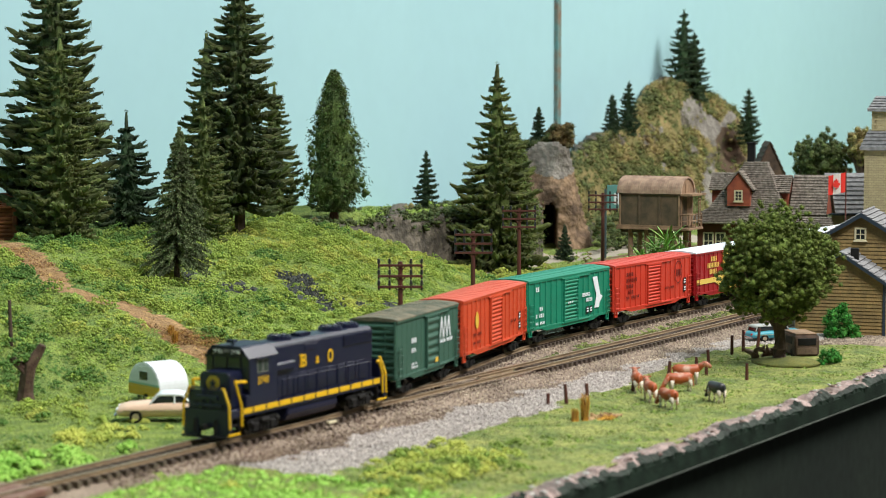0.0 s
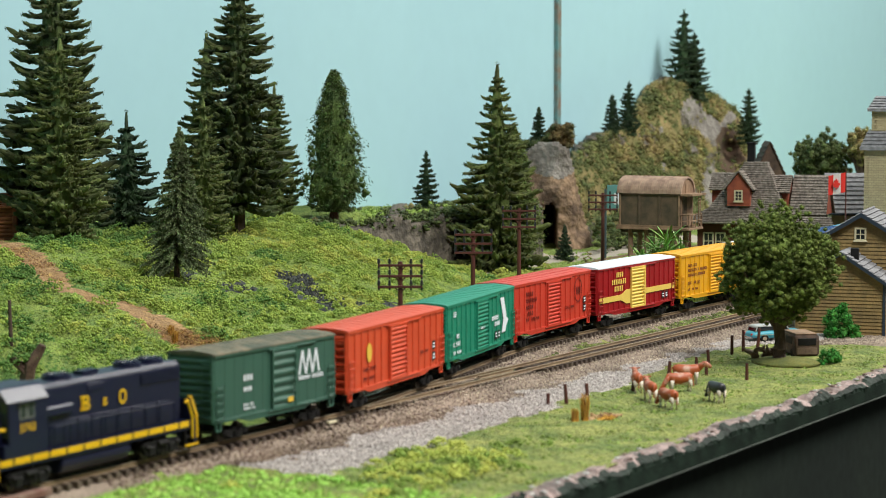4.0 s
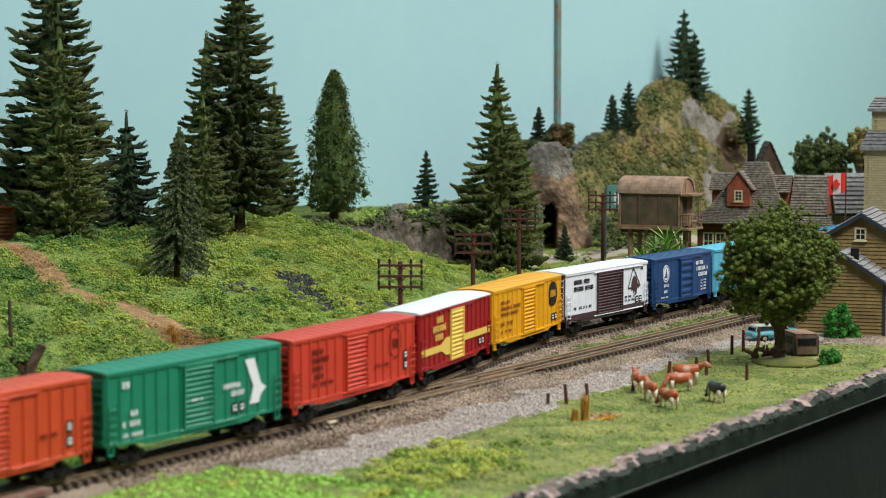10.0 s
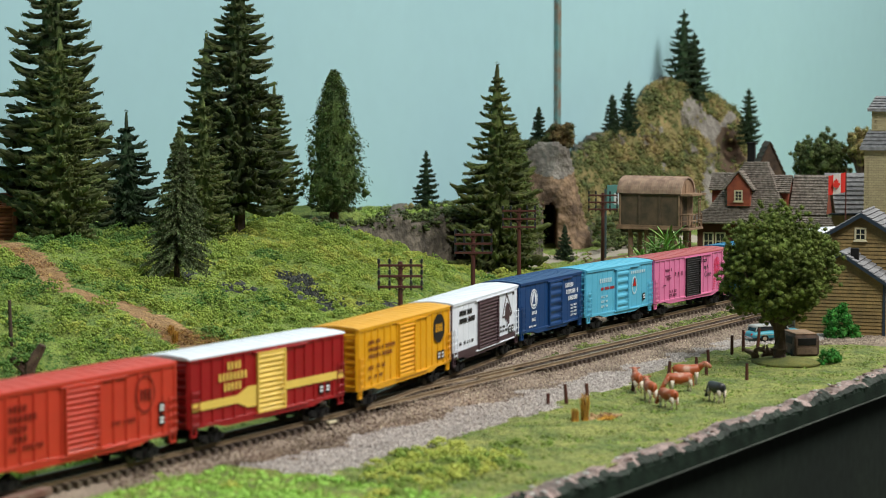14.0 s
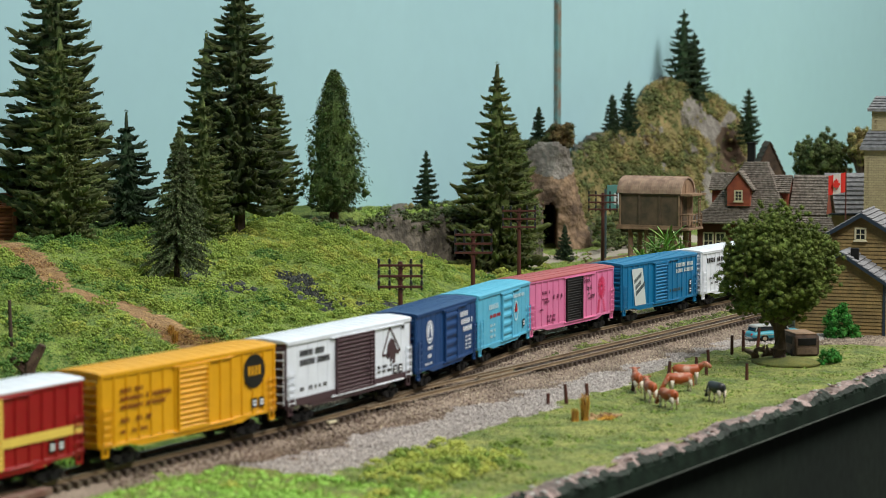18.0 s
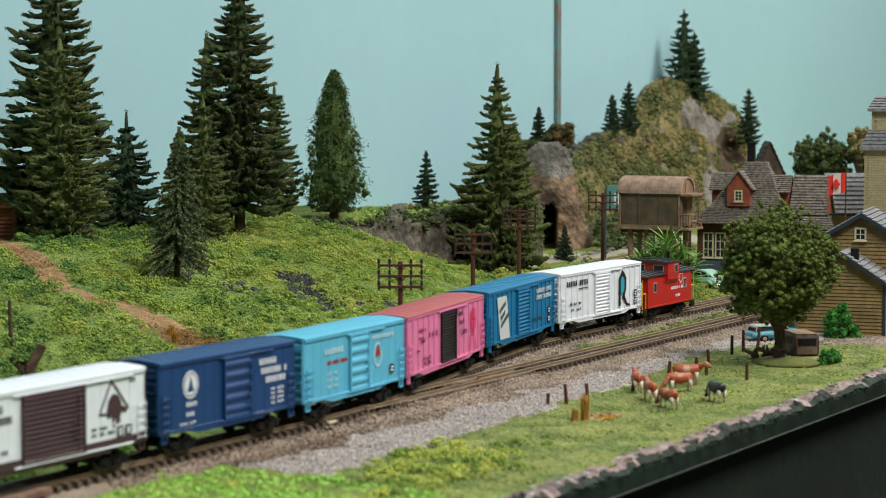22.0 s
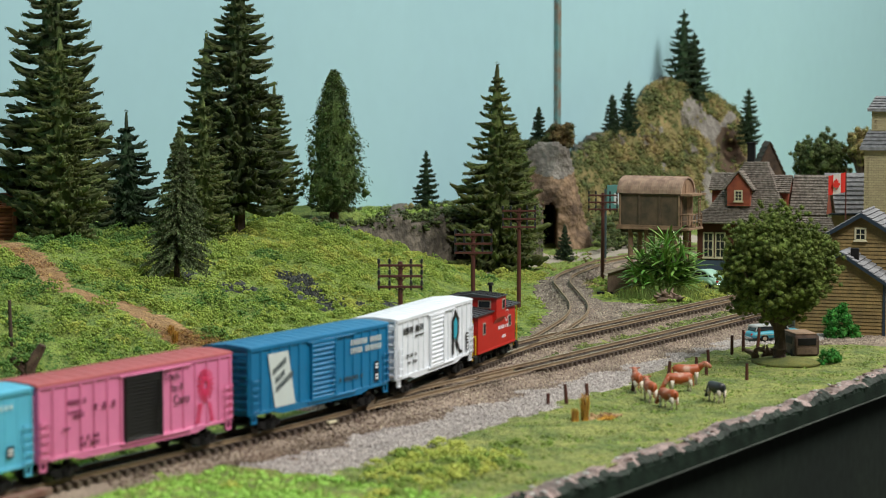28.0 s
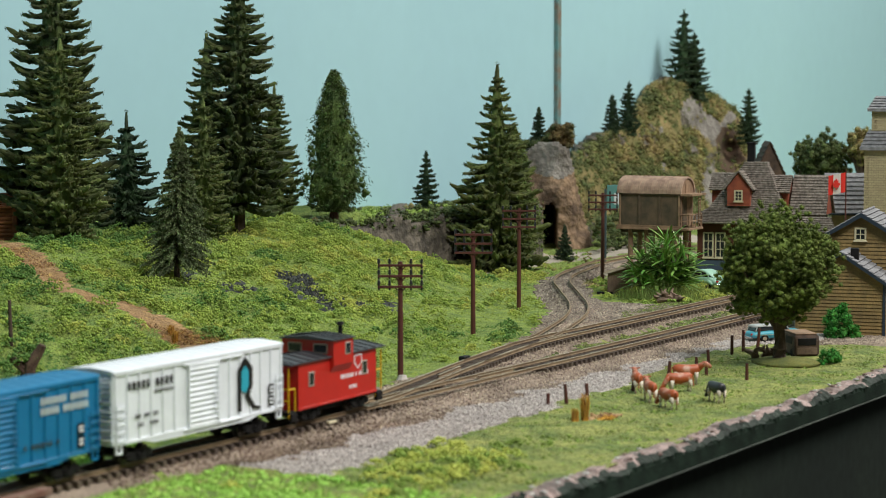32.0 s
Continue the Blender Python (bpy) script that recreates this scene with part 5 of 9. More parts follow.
def clump_template(seed, detail=1, leaves=64, core=0.66, leaf=0.36):
    """A foam clump: a rough core and many small flakes, all triangles."""
    rng = random.Random(seed)
    bm = B()
    bmesh.ops.create_icosphere(bm, subdivisions=detail, radius=1)
    for v in bm.verts:
        v.co *= core * (1 + 0.42 * noise.noise(v.co * 2.1 + Vector((seed, 0, 0))) + rng.uniform(-0.14, 0.14))
    verts = [v.co.copy() for v in bm.verts]
    bm.verts.index_update()
    faces = [tuple(v.index for v in f.verts) for f in bm.faces]
    bm.free()
    heap = Heap()
    heap.add(verts, faces)
    for _ in range(leaves):
        d = Vector((rng.gauss(0, 1), rng.gauss(0, 1), rng.gauss(0, 1) + 0.25)).normalized()
        r = core * (1 + 0.42 * noise.noise(d * 2.1 + Vector((seed, 0, 0))))
        blades(heap, d * r * rng.uniform(0.75, 1.55), 0.05, 1, leaf * rng.uniform(0.6, 1.2), rng)
    return np.array([tuple(v) for v in heap.v]), np.array(heap.f)


CLUMPS = [clump_template(s) for s in range(8)]
MOSS = [clump_template(50 + s, 1, 36, 0.62, 0.36) for s in range(9)]


def crumb_template(seed, flakes=8):
    """A crumb of ground foam: a jagged eight-sided core with a few flakes on it."""
    rng = random.Random(seed)
    heap = Heap()
    heap.add([Vector(v) * 0.8 * rng.uniform(0.6, 1.25) for v in ((1, 0, 0), (-1, 0, 0), (0, 1, 0), (0, -1, 0), (0, 0, 1), (0, 0, -1))], [(0, 2, 4), (2, 1, 4), (1, 3, 4), (3, 0, 4), (2, 0, 5), (1, 2, 5), (3, 1, 5), (0, 3, 5)])
    for _ in range(flakes):
        d = Vector((rng.gauss(0, 1), rng.gauss(0, 1), rng.gauss(0, 1) + 0.4)).normalized()
        blades(heap, d * rng.uniform(0.45, 0.85), 0.05, 1, 0.5 * rng.uniform(0.6, 1.3), rng)
    return np.array([tuple(v) for v in heap.v]), np.array(heap.f)


CRUMBS = [crumb_template(80 + s) for s in range(14)]
CLUMPS_FINE = [clump_template(20 + s, 1, 105, 0.62, 0.38) for s in range(5)]


CRUMBS_LEAF = [clump_template(120 + s, 1, 72, 0.58, 0.28) for s in range(6)]


class Scatter:
    """Puts many turned and scaled copies of clumps into one mesh."""

    def __init__(self, seed):
        self.rng = random.Random(seed)
        self.v, self.f, self.n = [], [], 0

    def put(self, place, size, templates=CLUMPS, flat=0.75):
        V, F = self.rng.choice(templates)
        m = np.array(Euler((self.rng.uniform(-0.5, 0.5), self.rng.uniform(-0.5, 0.5), self.rng.uniform(0, 6.28))).to_matrix())
        s = np.array((size, size, size * flat)) * self.rng.uniform(0.85, 1.15)
        self.v.append((V @ m.T) * s + np.array(tuple(place)))
        self.f.append(F + self.n)
        self.n += len(V)

    def mesh(self, name, material):
        return raw_tris(name, np.concatenate(self.v), np.concatenate(self.f), material) if self.v else None


def leafy_tree(place, height, crown_r, crown_h, seed, label, material, trunk_r, count, size):
    rng = random.Random(seed)
    t = thing("broadleaf_tree", label, "tree", Matrix.Translation(place), "trees")
    heap = Heap()
    z0 = height - crown_h
    tube(heap, [Vector((0, 0, -0.003)), Vector((0.0005, 0, z0 * 0.35)), Vector((0, 0, z0 * 0.9)), Vector((0, 0, z0 + crown_h * 0.4))], [trunk_r * 1.5, trunk_r, trunk_r * 0.85, trunk_r * 0.5], 9, 1, rng, 0.08)
    for k in range(7):
        a = k * 0.9 + rng.uniform(-0.2, 0.2)
        tube(heap, [Vector((0, 0, z0 * 0.85)), Vector((math.cos(a) * crown_r * 0.35, math.sin(a) * crown_r * 0.35, z0 + crown_h * 0.2)), Vector((math.cos(a) * crown_r * 0.75, math.sin(a) * crown_r * 0.75, z0 + crown_h * rng.uniform(0.3, 0.6)))], [trunk_r * 0.6, trunk_r * 0.4, trunk_r * 0.12], 6)
    for k in range(6):
        a = k * 1.05
        tube(heap, [Vector((0, 0, z0 * 0.08)), Vector((math.cos(a) * trunk_r * 2.6, math.sin(a) * trunk_r * 2.6, -0.002))], [trunk_r * 0.7, trunk_r * 0.25], 5)
    part("trunk", heap.mesh("trunk", M_BARK), None, t)
    sc = Scatter(seed)
    heads = count // 9
    for i in range(heads):  # puffs of foam on the twig ends, each of many small clumps
        d = Vector((rng.gauss(0, 1), rng.gauss(0, 1), rng.gauss(0, 1) + 0.1)).normalized()
        f = rng.uniform(0.3, 0.93) ** 0.5
        lump = 1 + 0.16 * noise.noise(d * 2.3 + Vector((seed, 0, 0)))
        o = Vector((d.x * crown_r * f * lump, d.y * crown_r * f * lump, z0 + crown_h * (0.47 + 0.5 * d.z * f * lump)))
        if d.z < -0.4:
            o.z = max(o.z, z0 + crown_h * 0.10)
        puff = crown_r * rng.uniform(0.12, 0.24)
        for _ in range(9):
            e = Vector((rng.gauss(0, 1), rng.gauss(0, 1), rng.gauss(0, 1) + 0.3)).normalized() * puff * rng.uniform(0.55, 1.0)
            sc.put(o + e, size * rng.uniform(0.5, 0.95), CRUMBS_LEAF, 0.9)
    for _ in range(60):  # dense heart of the crown
        d = Vector((rng.gauss(0, 1), rng.gauss(0, 1), rng.gauss(0, 1))).normalized() * rng.uniform(0.2, 0.62)
        sc.put(Vector((d.x * crown_r, d.y * crown_r, z0 + crown_h * (0.48 + 0.5 * d.z))), crown_r * 0.28, CLUMPS, 0.9)
    part("crown", sc.mesh("crown", material), None, t)
    return t


# ---- scenery kinds ----
def spot(a, b, lift=0.0):
    return AB(a, b, ground_z(a, b) + lift)


def relief(name, inside, depth, x0, x1, z0, z1, step, back, materials, pick, label, category):
    """A standing rock form: a rough front over the (x, z) cells that lie inside, closed back to a plane behind."""
    nx, nz = int((x1 - x0) / step), int((z1 - z0) / step)
    verts, index, faces, mats = [], {}, [], []

    def vert(i, j):
        if (i, j) not in index:
            x, z = x0 + i * step, z0 + j * step
            index[i, j] = len(verts)
            q = (x * 40, z * 40, 0.3)
            verts.append((x + 0.35 * step * noise.noise((x * 300, z * 300, 1)), depth(x, z) + 0.007 * noise.noise((x * 28, z * 28, 4)) + 0.004 * noise.noise((x * 75, z * 60, 8)) + 0.002 * noise.noise((x * 190, z * 160, 2)), z + 0.35 * step * noise.noise((x * 300, z * 300, 7))))
        return index[i, j]

    cells = {(i, j) for i in range(nx) for j in range(nz) if inside(x0 + (i + 0.5) * step, z0 + (j + 0.5) * step)}
    for i, j in sorted(cells):
        faces.append((vert(i, j), vert(i + 1, j), vert(i + 1, j + 1), vert(i, j + 1)))
        mats.append(pick(x0 + (i + 0.5) * step, z0 + (j + 0.5) * step))
    behind = {}

    def rear(k):
        if k not in behind:
            x, y, z = verts[k]
            behind[k] = len(verts)
            verts.append((x, max(back(x), y + 0.004), z))
        return behind[k]

    for i, j in sorted(cells):
        for (di, dj), (p, q) in (((0, -1), ((i, j), (i + 1, j))), ((1, 0), ((i + 1, j), (i + 1, j + 1))), ((0, 1), ((i + 1, j + 1), (i, j + 1))), ((-1, 0), ((i, j + 1), (i, j)))):
            if (i + di, j + dj) not in cells:
                a, b = vert(*p), vert(*q)
                faces.append((b, a, rear(a), rear(b)))
                mats.append(pick(x0 + (i + 0.5) * step, z0 + (j + 0.5) * step))
    me = raw(name, verts, faces, materials, True)
    me.polygons.foreach_set("material_index", mats)
    return single(name, me, None, label, category)


def within(x, z, outline):
    """Point in polygon."""
    hit = False
    for (x0, z0), (x1, z1) in zip(outline, outline[1:] + outline[:1]):
        if (z0 > z) != (z1 > z) and x < (x1 - x0) * (z - z0) / (z1 - z0) + x0:
            hit = not hit
    return hit


def telegraph_pole(place, height, turn):
    t = thing("telegraph_pole", "red-brown plastic telegraph pole with three crossarms beside the track", "telegraph pole", Matrix.Translation(place) @ Matrix.Rotation(turn, 4, "Z"), "telegraph poles")
    h = height / MM
    part("post", rod(B(), (0, 0, -2), (0, 0, h), 1.35, 1.05, sides=10), M_POLE, t)
    for k in range(3):
        z = h - 1.6 - 4.6 * k
        arm = part("crossarm", box(B(), -9.6, 9.6, -1.7, -0.7, z - 0.55, z + 0.55, 0.1), M_POLE, t)
        for x in (-9.2, -4.6, 4.6, 9.2):
            bm = rod(B(), (x, -1.2, z + 0.5), (x, -1.2, z + 1.3), 0.4, sides=6)
            rod(bm, (x, -1.2, z + 0.9), (x, -1.2, z + 2.9), 0.72, 0.5, sides=8)
            rod(bm, (x, -1.2, z - 1.4), (x, -1.2, z - 0.4), 0.45, 0.6, sides=6)
            part("insulator", bm, M_GLASSY, arm)
    bm = B()
    for s in (-1, 1):
        for k in range(3):
            z = h - 1.6 - 4.6 * k
            rod(bm, (s * 2.2, -1.2, z - 0.4), (s * 0.6, -1.0, z - 2.2), 0.3, sides=5)
    part("brace", bm, M_POLE, t)
    return t


def cow(place, turn, size, coat, label, graze=False):
    t = thing("cow", label, "cow", Matrix.Translation(place) @ Matrix.Rotation(turn, 4, "Z") @ Matrix.Scale(size, 4), "grazing cows")
    h = Heap()
    tube(h, [Vector(p) * MM for p in ((-5.6, 0, 6.4), (-5.2, 0, 6.5), (-3.6, 0, 6.3), (0, 0, 5.9), (3.2, 0, 6.3), (4.6, 0, 6.9), (5.6, 0, 7.2))], [r * MM for r in (0.5, 1.6, 2.15, 2.35, 2.1, 1.6, 0.9)], 10, 1.05)
    part("body", h.mesh("body", coat, True), None, t)
    h = Heap()
    if graze:
        tube(h, [Vector(p) * MM for p in ((4.4, 0, 6.9), (6.2, 0, 5.0), (7.2, 0, 3.0), (8.3, 0, 1.9), (8.9, 0, 1.4))], [r * MM for r in (1.5, 1.1, 1.0, 0.8, 0.6)], 8)
        e = Vector((6.8, 0, 3.6))
    else:
        tube(h, [Vector(p) * MM for p in ((4.6, 0, 6.9), (6.4, 0, 8.2), (7.6, 0, 8.6), (8.8, 0, 7.9), (9.8, 0, 7.2))], [r * MM for r in (1.5, 1.1, 1.15, 0.9, 0.6)], 8)
        e = Vector((7.0, 0, 8.9))
    part("head", h.mesh("head", coat, True), None, t)
    for s in (-1, 1):
        part("ear", rod(B(), e + Vector((0, s * 0.6, 0.2)), e + Vector((-0.3, s * 2.2, 0.6)), 0.5, 0.15, sides=6), coat, t)
        for x in (-4.2, 3.6):
            lean = -0.5 if x < 0 else 0.2
            h = Heap()
            tube(h, [Vector(p) * MM for p in ((x, s * 1.1, 5.4), (x + lean, s * 1.2, 3.0), (x + lean * 0.4, s * 1.2, 1.4), (x + lean * 0.4, s * 1.2, 0.0))], [r * MM for r in (1.05, 0.62, 0.42, 0.5)], 7)
            part("leg", h.mesh("leg", M_COWWHITE, True), None, t)
    h = Heap()
    tube(h, [Vector(p) * MM for p in ((-5.6, 0, 7.4), (-6.3, 0, 6.2), (-6.3, 0, 3.6), (-6.5, 0, 2.6))], [r * MM for r in (0.4, 0.25, 0.2, 0.35)], 5)
    part("tail", h.mesh("tail", coat), None, t)
    h = Heap()
    tube(h, [Vector(p) * MM for p in ((-4.6, 0, 4.9), (-2.2, 0, 4.1), (1.4, 0, 4.3))], [r * MM for r in (1.3, 1.3, 0.7)], 8)
    part("udder", h.mesh("udder", M_COWWHITE, True), None, t)
    return t


def loft(rings, sides=16, power=3.2):
    """A closed hull through upright rounded sections (x, half width, low, high)."""
    h = Heap()
    for x, w, z0, z1 in rings:
        for k in range(sides):
            a = 2 * math.pi * k / sides
            c, q = math.cos(a), math.sin(a)
            h.v.append(Vector((x, w * math.copysign(abs(c) ** (2 / power), c), (z0 + z1) / 2 + (z1 - z0) / 2 * math.copysign(abs(q) ** (2 / power), q))) * MM)
    for i in range(len(rings) - 1):
        h.f += [(i * sides + k, i * sides + (k + 1) % sides, i * sides + sides + (k + 1) % sides, i * sides + sides + k) for k in range(sides)]
    h.f += [tuple(range(sides))[::-1], tuple((len(rings) - 1) * sides + k for k in range(sides))]
    return h


def motor_car(name, place, turn, paint_m, label, wagon=False, roof_m=None, size=1.0, round_back=False):
    """A 1:160 car about 30 mm long, nose at -x."""
    t = thing(name, label, "car", Matrix.Translation(place) @ Matrix.Rotation(turn, 4, "Z") @ Matrix.Diagonal((size, size, 0.86 * size * (1.12 if size > 1 else 1), 1)))
    roof_m = roof_m or paint_m
    if round_back:
        hull = [(-15.2, 3.0, 2.6, 4.6), (-14.6, 4.6, 1.9, 5.9), (-12, 5.2, 1.7, 6.7), (-7, 5.4, 1.6, 7.1), (-3, 5.4, 1.6, 7.0), (4, 5.5, 1.6, 7.0), (9, 5.4, 1.7, 6.9), (12.5, 5.0, 1.9, 6.1), (14.4, 4.2, 2.3, 5.0), (15.0, 2.8, 2.8, 4.0)]
        top = [(-4.8, 4.2, 6.2, 6.8), (-3.0, 4.4, 6.2, 9.4), (-0.5, 4.5, 6.2, 10.4), (3, 4.5, 6.2, 10.5), (6.0, 4.3, 6.2, 9.7), (8.6, 3.8, 6.2, 8.2), (10.6, 3.0, 6.0, 6.7)]
        roof, back = [(-2.0, 4.2, 9.3, 10.2), (0.2, 4.55, 9.0, 10.8), (3.2, 4.55, 9.0, 10.9), (6.0, 4.3, 8.6, 10.0), (8.8, 3.6, 7.0, 8.4), (10.6, 2.8, 6.2, 6.9)], 9.6
    else:
        end = 14.4 if wagon else 13.4
        hull = [(-15.6, 4.2, 2.7, 4.7), (-15.0, 5.0, 2.0, 5.5), (-12, 5.3, 1.8, 6.2), (-6, 5.4, 1.7, 6.7), (0, 5.4, 1.7, 6.9), (8, 5.4, 1.7, 6.8), (end, 5.2, 1.9, 6.0), (15.3, 4.8, 2.4, 5.4), (15.8, 4.0, 3.0, 4.6)]
        back = 13.8 if wagon else 7.6
        slope = 1.0 if wagon else 3.2
        top = [(-5.4, 4.6, 5.8, 6.4), (-3.6, 4.5, 6.0, 8.2), (-2.2, 4.4, 6.0, 9.3), (back - slope, 4.3, 6.0, 9.3), (back - slope * 0.4, 4.4, 6.0, 8.0), (back, 4.5, 5.8, 6.4)]
        roof = [(-3.2, 4.2, 8.3, 9.0), (-1.8, 4.6, 8.4, 9.7), (2, 4.65, 8.4, 9.9), (back - slope - 0.4, 4.6, 8.4, 9.7), (back - slope + 0.9, 4.2, 8.0, 9.0)]
    part("body", loft(hull).mesh("body", paint_m, True), None, t)
    part("window_glass", loft(top, 16, 5).mesh("window_glass", M_GLASS), None, t)
    part("roof", loft(roof, 16, 3.5).mesh("roof", roof_m, True), None, t)
    for s in (-1, 1):
        for p, q in (((-5.2, 6.2), (-2.4, 9.3)), ((2.4, 6.2), (2.4, 9.4)), ((back, 6.2), (back - (1.0 if wagon else 3.0), 9.2))):
            part("pillar", rod(B(), (p[0], s * 4.55, p[1]), (q[0], s * 4.4, q[1]), 0.32, sides=6), roof_m, t)
        for x in (-9.6, 9.2):
            w = part("wheel", rod(B(), (x, s * 3.9, 2.1), (x, s * 5.4, 2.1), 2.1, sides=16), M_BLACK, t)
            part("hubcap", rod(B(), (x, s * 5.35, 2.1), (x, s * 5.5, 2.1), 1.1, sides=12), M_RAILTOP, w)
            if round_back:
                part("fender", loft([(x - 3.6, 0.9, 2.4, 3.2), (x - 2.4, 1.5, 2.0, 4.8), (x, 1.7, 3.4, 5.6), (x + 2.4, 1.5, 2.0, 4.8), (x + 3.6, 0.9, 2.4, 3.2)], 12, 2.4).mesh("fender", paint_m, True), None, t, at=pose(0, s * 0.0046, 0))
        part("tail_lamp", rod(B(), (15.0, s * 3.9, 4.5), (16.0, s * 3.9, 4.5), 0.6, sides=8), C_CABRED, t)
        part("headlight", rod(B(), (-15.7, s * 3.9, 4.4), (-14.9, s * 3.9, 4.4), 0.7, sides=10), M_WHITE, t)
        if not round_back:
            part("trim_strip", box(B(), -13.6, 14.4, *sorted((s * 5.3, s * 5.5)), 4.0, 4.35), M_RAILTOP, t)
    for s in (-1, 1):
        part("bumper", loft([(s * 15.6, 5.2, 2.2, 3.0), (s * 16.0, 5.4, 2.0, 3.3), (s * 16.5, 5.0, 2.2, 3.0)], 14, 3).mesh("bumper", M_CHROME, True), None, t)
    return t


def roof_slope(bm, a, b, c, d, courses, lift=0.5, thick=0.8):
    """One skin of overlapping courses from the eave a-b up to the ridge d-c, each with a raised lower edge."""
    a, b, c, d = map(Vector, (a, b, c, d))
    n = (b - a).cross(d - a).normalized()
    left, right = [a - n * 0.3], [b - n * 0.3]
    for i in range(courses):
        f0, f1 = i / courses, (i + 1) / courses
        left += [a.lerp(d, f0) + n * (lift + thick * 0.5), a.lerp(d, f1) + n * lift * 0.3]
        right += [b.lerp(c, f0) + n * (lift + thick * 0.5), b.lerp(c, f1) + n * lift * 0.3]
    left.append(d - n * 0.3)
    right.append(c - n * 0.3)
    lv, rv = [bm.verts.new(p) for p in left], [bm.verts.new(p) for p in right]
    for i in range(len(lv) - 1):
        bm.faces.new((lv[i], rv[i], rv[i + 1], lv[i + 1]))
    bm.faces.new((lv[-1], rv[-1], rv[0], lv[0]))
    bm.faces.new(lv)
    bm.faces.new(rv[::-1])
    bmesh.ops.recalc_face_normals(bm, faces=bm.faces)
    return bm


def clapboards(bm, x0, x1, y, z0, z1, n, face=-1, gable=None):
    """Lapped boards on a wall that faces -y (or +y); gable gives the half-width left at a height."""
    for i in range(n):
        za, zb = z0 + (z1 - z0) * i / n, z0 + (z1 - z0) * (i + 1) / n
        l, r = (x0, x1) if gable is None else gable((za + zb) / 2)
        if r - l < 0.5:
            continue
        prism(bm, [(y, za), (y + face * 0.55, za), (y + face * 0.15, zb), (y, zb)], l, r, "x")
    return bm


def sash_window(parent, x, z, w, h, y, cols=2, rows=3, trim=None, name="window", face=-1):
    trim = trim or M_CREAM
    bm = B()
    ys = sorted((y, y + face * 0.7))
    for xx in (x - w / 2, x + w / 2):
        box(bm, xx - 0.45, xx + 0.45, *ys, z, z + h)
    for zz in (z, z + h):
        box(bm, x - w / 2 - 0.45, x + w / 2 + 0.45, *ys, zz - 0.45, zz + 0.45)
    for k in range(1, cols):
        box(bm, x - w / 2 + w * k / cols - 0.2, x - w / 2 + w * k / cols + 0.2, *ys, z, z + h)
    for k in range(1, rows):
        box(bm, x - w / 2, x + w / 2, *ys, z + h * k / rows - 0.2, z + h * k / rows + 0.2)
    win = part(name, bm, trim, parent)
    part("pane", box(B(), x - w / 2, x + w / 2, *sorted((y + face * 0.05, y + face * 0.3)), z, z + h), M_GLASS, win)
    part("sill", box(B(), x - w / 2 - 1.0, x + w / 2 + 1.0, *sorted((y, y + face * 1.3)), z - 1.0, z - 0.3), trim, win)
    return win


M_CHROME = mat("dull_chrome", (0.62, 0.63, 0.64), 0.22, 0.1, 200, 0.02, metal=1.0)
M_CREAM = mat("cream_window_paint", srgb(206, 198, 166), 0.6, 0.08, 200, 0.1)
M_CLAP = mat("tan_clapboard", srgb(140, 116, 70), 0.75, 0.18, 150, 0.15, colour2=srgb(112, 94, 58), fine=1200)
M_SHINGLE = mat("brown_grey_shingle", srgb(146, 136, 126), 0.85, 0.35, 420, 0.8, colour2=srgb(96, 88, 80), fine=900, island=0.15, distance=0.001)
M_SLATE = mat("grey_roof_tiles", srgb(140, 140, 142), 0.75, 0.2, 300, 0.3, colour2=srgb(106, 106, 110), fine=1400, island=0.12)
M_BLUETRIM = paint("dark_blue_trim", 44, 56, 70)
M_REDBRICK = mat("rust_red_boards", srgb(150, 78, 52), 0.8, 0.15, 200, 0.2, colour2=srgb(120, 58, 42))
M_DARKRED = mat("dark_red_wall", srgb(84, 44, 26.5), 0.8, 0.15, 200, 0.2)
M_TANBRICK = mat("tan_brick", srgb(186, 174, 138), 0.8, 0.10, 300, 0.2, colour2=srgb(168, 154, 120), per_object=0.08)
M_LOG = mat("red_brown_logs", srgb(152, 92, 58), 0.8, 0.2, 300, 0.3, colour2=srgb(116, 66, 42))
M_TANKROOF = mat("faded_rust_roof", srgb(168, 142, 122), 0.75, 0.2, 200, 0.2, colour2=srgb(132, 108, 94))
M_TANK = mat("weathered_tank_boards", srgb(98, 82, 64), 0.85, 0.2, 150, 0.4, colour2=srgb(70, 62, 48))
M_TANTRIM = mat("tan_weathered_wood", srgb(150, 122, 96), 0.8, 0.2, 200, 0.3, colour2=srgb(116, 92, 72))
M_COW = mat("chestnut_and_white_cow_paint", srgb(164, 80, 42), 0.5, 0.2, 190, 0.1, colour2=srgb(222, 206, 190), mix_at=0.28)
M_COWWHITE = paint("cream_cow_paint", 226, 214, 200, 0.6, 0.1)
M_COWDARK = paint("black_cow_paint", 44, 46, 50, 0.5, 0.1)
M_YUCCA = mat("glossy_blade_leaves", (0.12, 0.28, 0.045), 0.38, 0.25, 300, 0.1, colour2=(0.24, 0.39, 0.09), fine=1500, island=0.45)
M_RUSTY = mat("dusty_brown_body", srgb(96, 76, 62), 0.8, 0.2, 200, 0.3, colour2=srgb(66, 52, 44))
M_STRAW = mat("orange_straw", (0.62, 0.33, 0.05), 0.85, 0.25, 400, 0.2, island=0.3)
M_OLIVEMAT = mat("olive_grass_mat", (0.17, 0.185, 0.06), 0.95, 0.4, 45, 0.6, colour2=(0.085, 0.105, 0.035), fine=900, island=0.35)
